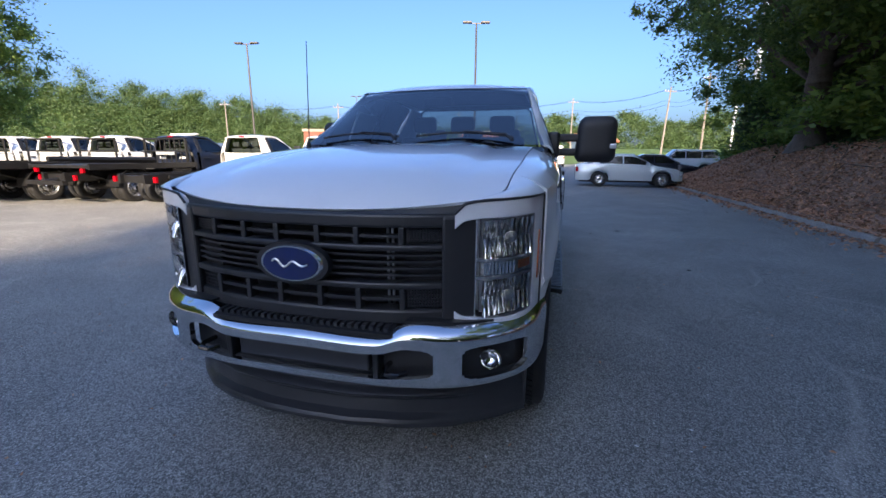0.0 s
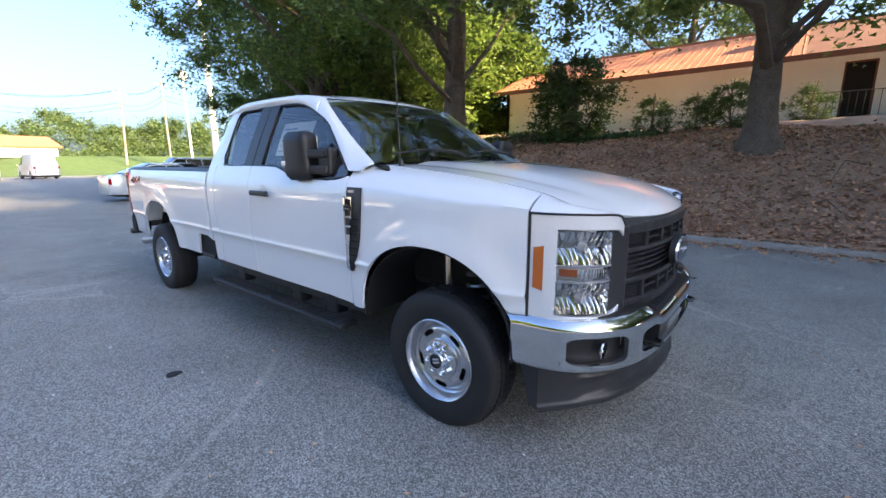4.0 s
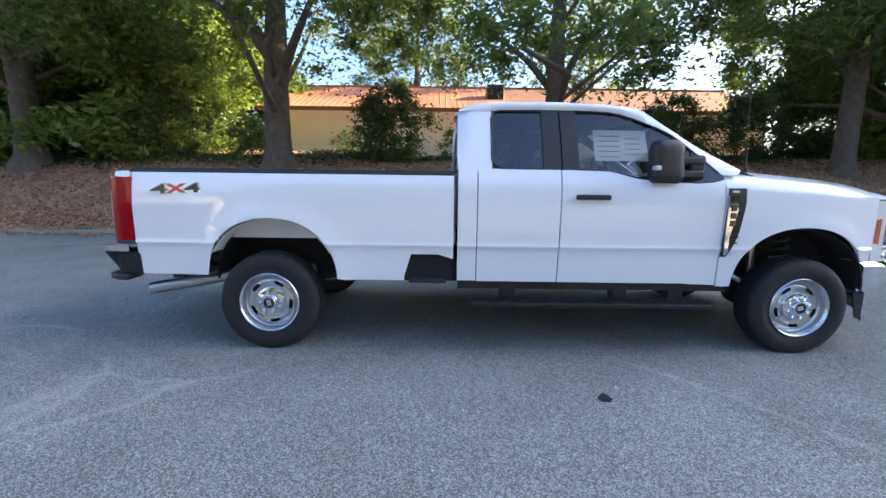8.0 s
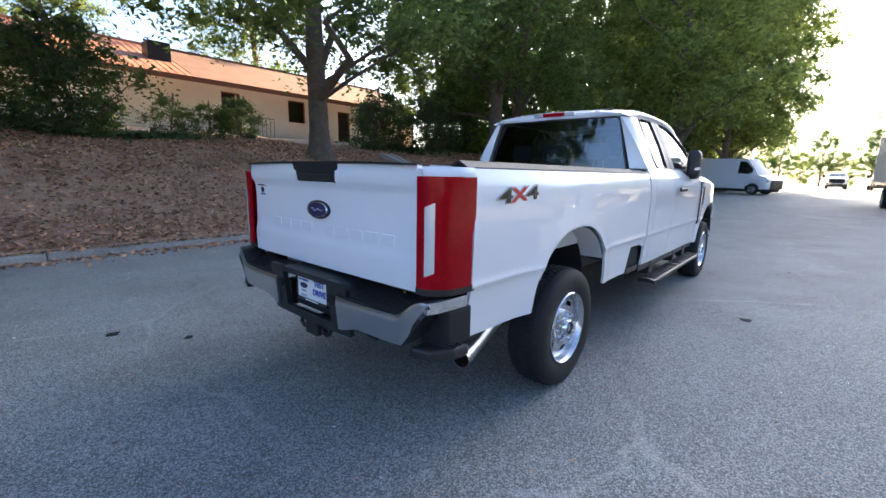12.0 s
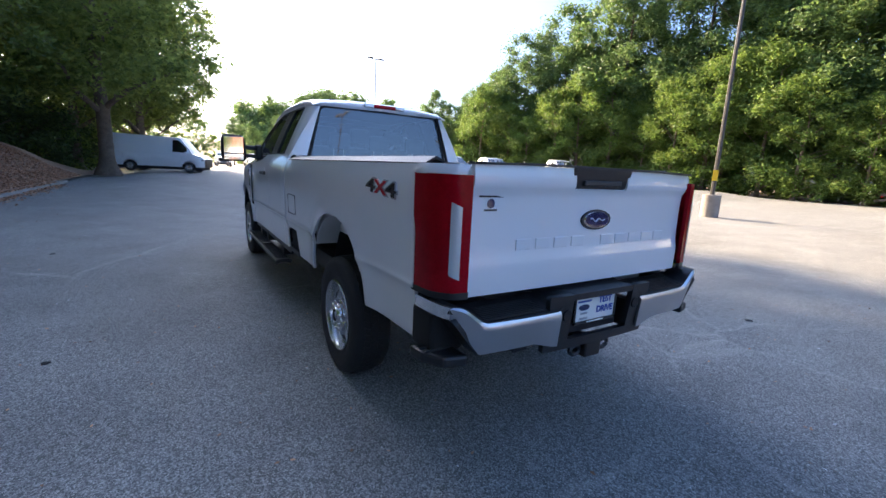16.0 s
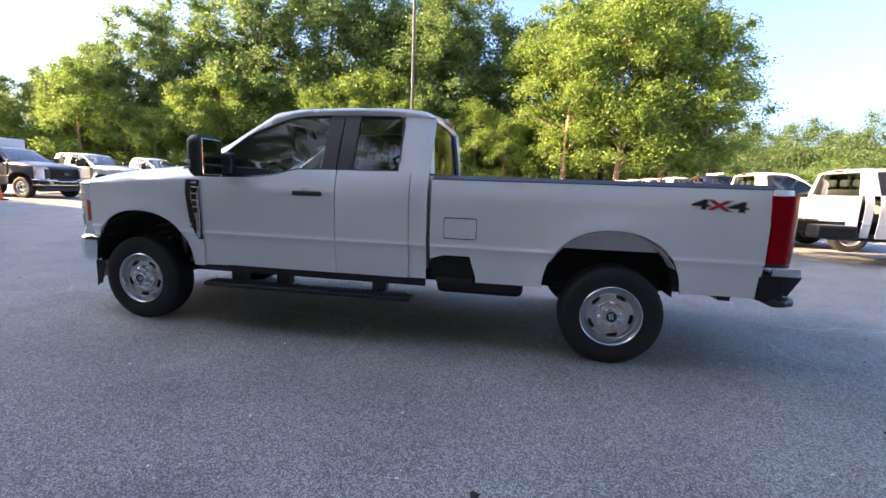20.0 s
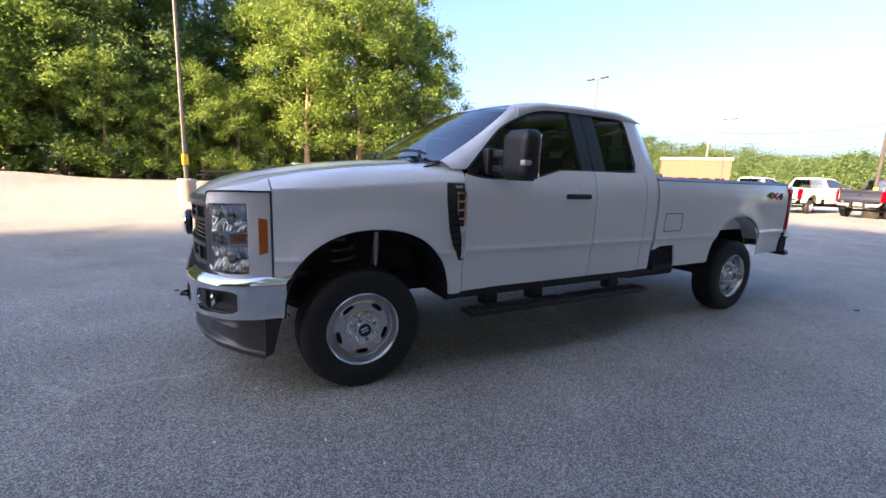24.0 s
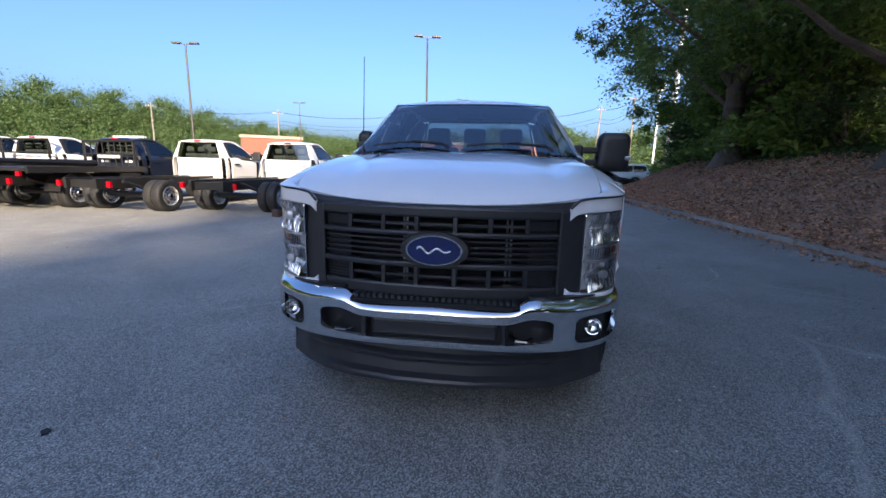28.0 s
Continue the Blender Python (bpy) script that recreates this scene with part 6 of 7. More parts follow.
for i in range(34):
    x, y = brng.uniform(8.6, 12.0), brng.uniform(-60, -25)
    again((bush_a, bush_b)[i % 5 == 0], x, y, bank_height(x, y) - 0.2 if y > -33 else 0, brng.uniform(0, 360), brng.uniform(1.1, 2.0) * (0.6 if i % 5 == 0 else 1.0))
for i in range(22):
    again(bush_b, -46 - brng.uniform(0, 4) + 0.3 * max(0, -25 - (-70 + i * 4.2)), -70 + i * 4.2, 0, brng.uniform(0, 360), brng.uniform(0.7, 1.5))


# ---- light poles ----
def light_pole(x, y, h, turn, concrete=0.0):
    p = empty("light_pole", pose(x, y, 0, 0, 0, turn))
    tagged(p, "tall bronze square car-park lamp post with two flat heads", "lamp post", group="car park lamp posts")
    if concrete:
        Geo().lathe([(0.0, 0.0), (0.0, 0.32), (concrete, 0.32), (concrete + 0.02, 0.3), (concrete + 0.02, 0.0)], 20, axis="z").part("footing", "concrete", p, "round concrete footing", smooth=True)
        Geo().box(-0.086, 0.086, -0.086, 0.086, concrete + 0.55, concrete + 0.95).part("band", "yellow_paint", p, "yellow painted band")
    Geo().tube([(0, 0, 0), (0, 0, h)], [0.085, 0.06], 8).part("mast", "pole_bronze", p)
    Geo().box(-0.55, 0.55, -0.04, 0.04, h - 0.06, h).part("arm", "pole_bronze", p)
    for s in (-1, 1):
        Geo().box(s * 0.62 - 0.3, s * 0.62 + 0.3, -0.16, 0.16, h - 0.02, h + 0.09).part("lamp_head", "pole_bronze", p, bevel=0.02)
    return p


for x, y, h, turn, c in ((-15.7, -1.7, 10.2, 20, 0.85), (-5.0, 28.3, 10.1, 15, 0.6), (-22.4, 27.0, 9.5, 10, 0.6), (-15.6, -35.4, 11.9, 5, 0.6), (-5.1, 60.0, 10.6, 30, 0), (-29.9, 60.4, 10.1, 0, 0)):
    light_pole(x, y, h, turn, c)

# ---- the building behind the bank ----
house = tagged(empty("office_building", pose(0, 0, 0)), "long single-storey white stucco building with orange roof", "building")


def wall_with_openings(g, y0, y1, z0, z1, x0, x1, holes):
    """A wall along y, cut through where the openings are."""
    ys = sorted({y0, y1, *[h[0] for h in holes], *[h[1] for h in holes]})
    zs = sorted({z0, z1, *[h[2] for h in holes], *[h[3] for h in holes]})
    for a, b in zip(ys, ys[1:]):
        for c, d in zip(zs, zs[1:]):
            my, mz = (a + b) / 2, (c + d) / 2
            if not any(h[0] < my < h[1] and h[2] < mz < h[3] for h in holes):
                g.box(x0, x1, a, b, c, d)
    return g


HOLES = [(-3.4, -2.45, 3.0, 5.15), (-7.1, -6.05, 4.0, 5.2), (-10.25, -9.35, 3.0, 4.95), (-11.9, -11.0, 3.9, 5.0)]
wall = wall_with_openings(Geo(), -16.0, 12.8, 2.3, 5.5, 21.0, 21.25, HOLES).part("front_wall", "stucco", house, "white stucco wall")
Geo().box(21.0, 31.0, 12.6, 12.8, 2.3, 5.5).part("end_wall", "stucco", house)
Geo().box(21.0, 31.0, -16.0, -15.8, 2.3, 5.5).part("end_wall", "stucco", house)
Geo().box(30.8, 31.0, -15.8, 12.6, 2.3, 5.5).part("back_wall", "stucco", house)
for n_, (a, b, c, d) in enumerate(HOLES):
    door = d - c > 1.5
    fr = Geo()
    for q in ((a, a + 0.06, c, d), (b - 0.06, b, c, d), (a + 0.06, b - 0.06, d - 0.06, d)):
        fr.box(21.05, 21.16, q[0], q[1], q[2], q[3])
    win = fr.part("door_frame" if door else "window_frame", "dark_shingle", house)
    Geo().box(21.12, 21.15, a + 0.06, b - 0.06, c, d - 0.06).part("door_leaf" if door else "window_pane", "dark_void" if door else "gloss_black", win, "dark door" if door else "dark window pane")
    if not door:
        Geo().box(20.95, 21.05, a - 0.05, b + 0.05, c - 0.07, c).part("window_sill", "stucco", win)
for a, b, mm, lab in ((-1.2, 13.3, "tile_roof", "orange tile roof"), (-16.5, -1.2, "dark_shingle", "weathered brown shingle roof")):
    low = 5.45
    roof = Geo().add([(20.2, a, low), (20.2, b, low), (26.0, b, 7.75), (26.0, a, 7.75), (31.8, a, low), (31.8, b, low)], [(0, 1, 2, 3), (3, 2, 5, 4)]).part("roof", mm, house, lab, thick=0.16)
    g = Geo()
    for k in range(int((b - a) / 0.34)):
        y = a + 0.1 + k * 0.34
        g.tube([(20.2, y, low + 0.0), (26.0, y, 7.75)], 0.022, 5)
    if mm == "tile_roof":
        tagged(g.part("roof_tiling", mm, roof, smooth=True), kind="stuff")
    Geo().box(20.14, 20.22, a, b, low - 0.2, low + 0.02).part("fascia", "dark_shingle", roof)
    Geo().box(25.9, 26.1, a, b, 7.72, 7.84).part("ridge_cap", mm, roof)
Geo().box(20.4, 21.0, -16.0, 12.8, 5.42, 5.45).part("soffit", "stucco", house)
g = Geo()
for y in np.linspace(-4.3, -1.6, 14):
    g.cyl((19.3, y, 2.85), (19.3, y, 3.85), 0.012, n=5)
g.cyl((19.3, -4.3, 3.85), (19.3, -1.6, 3.85), 0.02, n=6).cyl((19.3, -4.3, 2.95), (19.3, -1.6, 2.95), 0.015, n=6)
tagged(g.part("door_railing", "chassis_black"), "thin black metal railing before the door", "railing")
tagged(Geo().box(19.2, 21.0, -4.4, -1.5, 2.5, 2.95).part("door_step", "concrete", bevel=0.02), "concrete landing before a dark door", "step", kind="structure")
tagged(Geo().box(20.78, 21.0, -11.55, -11.15, 5.05, 5.3).part("air_conditioner", "white_bay", bevel=0.02), "small white air conditioner on the wall", "air conditioner")
tagged(Geo().box(22.6, 23.6, -0.9, 0.1, 6.3, 7.3).part("roof_unit", "chassis_black", bevel=0.05), "dark roof ventilation unit", "roof unit")

# concrete walk down the bank
walkway = tagged(empty("walkway"), "pale concrete walk running down the leafy bank", "walkway", kind="structure")
LINE = [(6.3, -4.5), (7.3, -4.2), (8.5, -3.75), (9.8, -3.55), (11.4, -3.6), (15.0, -3.2), (19.2, -2.9)]
for (xa, ya), (xb, yb) in zip(LINE, LINE[1:]):
    d = Vector((xb - xa, yb - ya, 0)).normalized()
    n_ = Vector((-d.y, d.x, 0))
    g = Geo()
    vs = []
    for (x, y) in ((xa, ya), (xb - d.x * 0.012, yb - d.y * 0.012)):
        for k, q in ((-0.32, 0.03), (-0.25, 0.03), (-0.23, 0.0), (0.23, 0.0), (0.25, 0.03), (0.32, 0.03)):
            p = Vector((x, y, 0)) + n_ * k
            vs.append((p.x, p.y, bank_height(x, y) + q + 0.02))
    g.add(vs, [(k, k + 1, k + 7, k + 6) for k in range(5)])
    g.part("walk_slab", "concrete", walkway, thick=0.14)

# ---- leaf litter ----
def scatter(name, n, place, size, mat, label, cat, seed):
    rng = np.random.default_rng(seed)
    pts = np.array([place(rng) for _ in range(n)])
    a = rng.normal(size=(n, 3)) * [1, 1, 0.35]
    a /= np.linalg.norm(a, axis=1)[:, None]
    b = np.cross(a, rng.normal(size=(n, 3)) * [0.3, 0.3, 1.0])
    b /= np.linalg.norm(b, axis=1)[:, None]
    s = size * rng.uniform(0.5, 1.5, (n, 1))
    q = np.stack([pts - a * s, pts + b * s * 0.5, pts + a * s, pts - b * s * 0.5], 1).reshape(-1, 3)
    me = bpy.data.meshes.new(name)
    me.vertices.add(4 * n)
    me.loops.add(4 * n)
    me.polygons.add(n)
    me.vertices.foreach_set("co", q.astype(np.float32).ravel())
    me.loops.foreach_set("vertex_index", np.arange(4 * n, dtype=np.int32))
    me.polygons.foreach_set("loop_start", np.arange(0, 4 * n, 4, dtype=np.int32))
    me.update()
    me.validate()
    me.materials.append(M[mat])
    return tagged(new(name, me), label, cat, kind="stuff")


def on_bank(rng):
    x, y = 6.25 + 6.5 * rng.uniform() ** 1.3, rng.uniform(-22, 24)
    return (x, y, bank_height(x, y) + rng.uniform(0.005, 0.05))


def by_kerb(rng):
    x = 6.22 - abs(rng.normal()) * 0.32
    return (x, rng.uniform(-16, 22), rng.uniform(0.004, 0.02) + (0.11 if x > 6.05 else 0))


scatter("fallen_leaves", 110000, on_bank, 0.042, "litter", "dry brown fallen leaves covering the bank", "leaves", 3)
def ivy(rng):
    c = ((11.0, 9.5, 1.6), (12.2, 12.0, 1.8), (10.6, 13.5, 1.2), (12.6, 6.0, 1.3), (12.8, -7.5, 1.6), (11.4, 17.0, 2.0), (11.5, 3.4, 0.7))[int(rng.integers(7))]
    x, y = c[0] + rng.normal() * c[2] * 0.5, c[1] + rng.normal() * c[2]
    x = max(8.2, x)
    return (x, y, bank_height(x, y) + rng.uniform(0.02, 0.16))


scatter("ground_ivy", 16000, ivy, 0.06, "shrub_leaf", "low green creepers spreading over the bank", "creeper", 13)
scatter("kerb_leaves", 9000, by_kerb, 0.04, "litter", "dry leaves swept against the kerb", "leaves", 4)
scatter("grit", 2500, lambda r: (r.uniform(-8, 6), r.uniform(-8, 14), 0.003), 0.012, "litter", "scattered grit and leaf crumbs on the asphalt", "grit", 6)
scatter("pale_chips", 700, lambda r: (r.uniform(-7, 6), r.uniform(-7, 12), 0.003), 0.009, "box_white", "small pale chips strewn on the asphalt", "grit", 16)
sprng = random.Random(3)
g = Geo()
for i in range(26):
    x, y = sprng.uniform(6.6, 10.5), sprng.uniform(-14, 16)
    a, l = sprng.uniform(0, 6.28), sprng.uniform(0.3, 1.1)
    z = bank_height(x, y) + 0.03
    g.tube([(x, y, z), (x + l * 0.5 * math.cos(a), y + l * 0.5 * math.sin(a), z + 0.08), (x + l * math.cos(a + 0.3), y + l * math.sin(a + 0.3), bank_height(x + l * math.cos(a), y + l * math.sin(a)) + 0.06)], [0.014, 0.01, 0.005], 5)
tagged(g.part("fallen_twigs", "bark"), "thin fallen twigs on the leafy bank", "twigs", kind="stuff")

# ---- wooded hill and far tree belts ----
def ridge(name, az0, az1, dist, height, seed, n, spread, per, size, mat, label):
    rng = np.random.default_rng(seed)
    cs, sp = [], []
    for i in range(n):
        az = radians(rng.uniform(az0, az1))
        h = height(math.degrees(az)) * (0.96 + 0.04 * math.sin(math.degrees(az) * 1.3 + seed) + 0.04 * math.sin(math.degrees(az) * 3.1) + 0.05 * math.sin(math.degrees(az) * 7.7))
        t = rng.uniform() ** 0.7
        d = dist + 0.6 * dist * t * 0.5 + rng.normal() * 4
        cs.append((d * math.sin(az), d * math.cos(az), h * t * d / dist * rng.uniform(0.85, 1.0)))
        sp.append(spread * rng.uniform(0.6, 1.35))
    ob = link_mesh(name, leaf_mesh(name, cs, sp, per, size, rng, mat, 0.8, 3), None)
    return tagged(ob, label, "wood", kind="stuff")


hill_h = lambda az: eased([(-95, 20), (-80, 27), (-66, 33), (-52, 31), (-42, 28), (-32, 21), (-24, 15), (-14, 11)], az)
ridge("hill_wood", -98, -14, 230, hill_h, 41, 1500, 6.5, 400, 0.5, "hill_leaf", "wooded hill in morning sunlight")
ridge("far_trees_north", -24, 22, 130, lambda az: eased([(-24, 7), (-16, 9), (-9, 10), (-6, 11), (-3, 9), (-0.5, 14), (2, 13.5), (4.5, 9), (7, 13), (9, 13.5), (12, 10), (22, 15)], az), 42, 900, 3.0, 200, 0.36, "hill_leaf", "belt of green trees beyond the road")
ridge("far_trees_south", 186, 215, 150, lambda az: eased([(186, 20), (192, 23), (196, 27), (199, 27), (202, 23), (206, 22), (215, 20)], az), 43, 700, 4.5, 120, 0.7, "wood_leaf", "hazy green trees beyond the car park")
ridge("wood_depth", -128, -72, 66, lambda az: 15, 44, 600, 3.0, 90, 0.42, "oak_leaf", "dark inner wood behind the sunlit trees")
g = Geo().grid(40, 4, lambda u, v: (lambda a, d: (d * math.sin(a), d * math.cos(a), (hill_h(math.degrees(a)) * 0.86 if v > 0.9 else (0.6 if v > 0.5 else 0.0) * hill_h(math.degrees(a)) * v) - 0.3))(radians(lerp(-98, -14, u)), lerp(222, 290, v)))
tagged(g.part("hill", "grass", smooth=True), "green slope of the wooded hill", "hill", kind="structure")
tagged(Geo().add([(-22, 95, 0.01), (60, 70, 0.01), (90, 200, 0.01), (-30, 200, 0.01)], [(0, 1, 2, 3)]).part("grass_verge", "grass"), "mown green verge beyond the car park", "grass", kind="structure")
tagged(Geo().grid(30, 6, lambda u, v: (lerp(9, 60, u), lerp(25, 60, v), 0.02 + 4.5 * max(0, math.sin(math.pi * v)) * min(1, u * 2.2))).part("grass_slope", "grass", smooth=True), "grassy slope beyond parked cars", "grass", kind="structure")
tagged(Geo().add([(-46.5, -90, 0.01), (-46.5, 30, 0.01), (-120, 30, 0.01), (-120, -90, 0.01)], [(0, 1, 2, 3)]).part("wood_floor", "mulch"), "leaf-strewn floor of the wood", "ground", kind="structure")

# ---- far buildings ----
def block(x, y, turn, w, d, h, mat, roofmat, label, gable=False, wins=0):
    b = tagged(empty("building", pose(x, y, 0, 0, 0, turn)), label, "building")
    Geo().box(-w / 2, w / 2, -d / 2, d / 2, 0, h).part("wall", mat, b)
    if gable:
        Geo().add([(-w / 2 - 0.5, -d / 2 - 0.5, h), (w / 2 + 0.5, -d / 2 - 0.5, h), (w / 2 + 0.5, 0, h + d * 0.3), (-w / 2 - 0.5, 0, h + d * 0.3), (-w / 2 - 0.5, d / 2 + 0.5, h), (w / 2 + 0.5, d / 2 + 0.5, h)], [(0, 1, 2, 3), (3, 2, 5, 4)]).part("roof", roofmat, b, thick=0.25)
        for s in (-1, 1):
            Geo().add([(s * w / 2, -d / 2, h), (s * w / 2, d / 2, h), (s * w / 2, 0, h + d * 0.29)], [(0, 1, 2)]).part("gable", "stucco", b)
    else:
        Geo().box(-w / 2 - 0.2, w / 2 + 0.2, -d / 2 - 0.2, d / 2 + 0.2, h, h + 0.5).part("roof_edge", roofmat, b)
    for k in range(wins):
        xx = lerp(-w / 2 + 1.5, w / 2 - 1.5, k / max(1, wins - 1))
        Geo().box(xx - 0.7, xx + 0.7, -d / 2 - 0.06, -d / 2 + 0.05, 1.0, 2.6).part("window", "gloss_black", b)
    return b


block(-13.8, 93, 6, 12.0, 11, 5.7, "brick", "cornice", "low red brick commercial building with pale cornice", wins=4)
block(-45.5, 80, 30, 11.0, 9, 5.7, "brick", "cornice", "low red brick shop building with pale cornice", wins=5)
house_far = block(7.6, 94, 20, 7.5, 5.5, 1.7, "stucco", "tile_roof", "white house with a red gabled roof", True, 0)
house_far.location.z = 2.5
tagged(Geo().grid(24, 10, lambda u, v: (lerp(-5, 70, u), lerp(66, 104, v), 0.02 + 2.6 * min(1.0, v * 1.9) ** 1.5 * min(1.0, u * 6))).part("grass_rise", "grass", smooth=True), "mown green rise before a white house", "grass", kind="structure")
block(-92, 84, 35, 22, 6, 2.2, "steel_blue_roof", "steel_blue_roof", "long low building with blue metal roof", True)

# telegraph poles and wires
def utility_pole(x, y, h, lean=0):
    p = tagged(empty("utility_pole", pose(x, y, 0, 0, lean, 20)), "tall weathered wooden utility pole with crossarm", "utility pole", group="utility poles")
    Geo().tube([(0, 0, 0), (0, 0, h)], [0.17, 0.11], 8).part("mast", "wood_pole", p, smooth=True)
    Geo().box(-1.1, 1.1, -0.06, 0.06, h - 0.8, h - 0.68).part("crossarm", "wood_pole", p)
    for q in (-0.9, -0.4, 0.4, 0.9):
        Geo().cyl((q, 0, h - 0.68), (q, 0, h - 0.5), 0.04, n=6).part("insulator", "box_white", p)
    return p


POLES = [(-70, 78, 12.5), (-46, 84, 12), (-20, 88, 12), (3, 90, 12.5), (17.5, 78, 12.5), (23, 76, 14), (48, 80, 13)]
for k, (x, y, h) in enumerate(POLES):
    utility_pole(x, y, h, 3 if k == 4 else 0)
for q, dz in ((-0.9, 0.5), (0.4, 0.5), (0.0, 2.2), (0.0, 2.9)):
    g = Geo()
    for (xa, ya, ha), (xb, yb, hb) in zip(POLES, POLES[1:]):
        pts = [(lerp(xa, xb, t), lerp(ya, yb, t) + q, lerp(ha, hb, t) - dz - 1.0 * 4 * t * (1 - t)) for t in np.linspace(0, 1, 9)]
        g.tube(pts, 0.022, 4)
    tagged(g.part("overhead_wire", "chassis_black"), "black overhead wires between utility poles", "wire", group="overhead wires")
tower = tagged(empty("mobile_mast", pose(24.2, 62, 0)), "tall pale mobile phone mast with panels", "mast")
Geo().tube([(0, 0, 0), (0, 0, 32)], [0.5, 0.3], 12).part("mast", "satin_silver", tower, smooth=True)
for k in range(6):
    Geo().box(-0.15, 0.15, 0.8, 1.0, 29, 31.5, Matrix.Rotation(k * math.pi / 3, 4, "Z")).part("antenna_panel", "box_white", tower)
tank = tagged(empty("water_tower", pose(36.2, 103, 0)), "distant white ball-topped water tower", "water tower")
Geo().tube([(0, 0, 0), (0, 0, 19)], [0.25, 0.18], 12).part("stem", "box_white", tank, smooth=True)
Geo().lathe([(-1.15 + 2.3 * k / 12, 1.15 * math.sqrt(max(0, 1 - (-1 + k / 6) ** 2))) for k in range(13)], 20, (0, 0, 19.9), "z").part("ball", "box_white", tank, smooth=True)

# ---- other vehicles ----
KEEP_CAB = {"front_door", "door_handle", "side_window", "mirror_sail", "pillar_trim", "window_seal", "cab_pillar", "front_wing", "wing_vent", "bonnet", "nose_corner", "windscreen", "cowl", "roof", "rear_window", "rear_header",
            "cab_back", "cab_corner", "high_brake_lamp", "grille", "grille_bar", "grille_slat", "grille_side", "grille_void", "oval_badge", "badge_field", "headlamp", "lamp_housing", "side_marker", "front_bumper", "bumper_recess",
            "fog_pocket", "air_dam", "wheel_liner", "liner_back", "towing_mirror", "mirror_arm", "frame_rail", "dashboard", "front_seat", "seat_back", "head_restraint", "engine_block", "floor_pan", "axle", "rocker"}
KEEP_BED = {"rear_door", "quarter_window", "bed_side", "rail_cap", "bed_inner_wall", "corner_post", "tail_lamp", "tailgate", "gate_cap", "gate_handle_recess", "rear_bumper", "bumper_chrome", "bumper_top_pad", "plate_recess", "bed_floor", "bed_front_wall", "rear_bench", "number_plate"}
SHORT = {"roof", "rear_window", "rear_header", "cab_back", "cab_corner", "high_brake_lamp", "cab_pillar", "window_seal"}
short_meshes = {}


def shorter(me):
    """The extended cab's back parts moved up to make a two-door cab."""
    if me.name not in short_meshes:
        c = me.copy()
        for v in c.vertices:
            y = v.co.y
            v.co.y = y if y < 1.3 else (lerp(1.3, 1.93, (y - 1.3) / 1.15) if y < 2.45 else y - 0.52)
        short_meshes[me.name] = c
    return short_meshes[me.name]


def repaint(ob, paint):
    if paint != "white_paint" and ob.data and ob.data.materials and ob.data.materials[0] == M["white_paint"]:
        ob.material_slots[0].link = "OBJECT"
        ob.material_slots[0].material = M[paint]


def clone(o, parent, keep, paint, short):
    base = o.name.split(".")[0]
    if base not in keep or (base in ("wheel_liner", "liner_back") and short and o.data.vertices[0].co.y > 2):
        return
    if base == "rear_door" and short:
        return
    c = o.copy()
    scene.collection.objects.link(c)
    c.parent = parent
    if short and base in SHORT:
        c.data = shorter(o.data)
    if base == "pillar_trim" and short and o.parent == truck:
        bpy.data.objects.remove(c)
        return
    if base == "towing_mirror":
        c.matrix_basis = Matrix.Identity(4)
    repaint(c, paint)
    for k in o.children:
        clone(k, c, keep, paint, short)


def put_wheel(parent, x, y, s, scale=1.0):
    w = new("wheel")
    w.parent = parent
    w.matrix_basis = pose(x, y, HUB_Z * scale) @ (Matrix.Rotation(math.pi, 4, "Z") if s < 0 else Matrix.Identity(4)) @ Matrix.Diagonal((1, scale, scale, 1))
    link_mesh("tyre", tyre_me, "rubber", w)
    link_mesh("rim", rim_me, "chrome", w)
    link_mesh("hub", hub_me, "chrome", w)
    link_mesh("brake_disc", drum_me, "chassis_black", w)


def pickup(x, y, turn, paint, label):
    p = tagged(empty("pickup_truck", pose(x, y, lot_height(x, y), 0, 0, turn)), label, "pickup truck", group="parked pickups")
    for o in list(truck.children):
        clone(o, p, KEEP_CAB | KEEP_BED, paint, False)
    for s in (-1, 1):
        for yy in (0, 4.17):
            put_wheel(p, s * 0.845, yy, s)
    return p


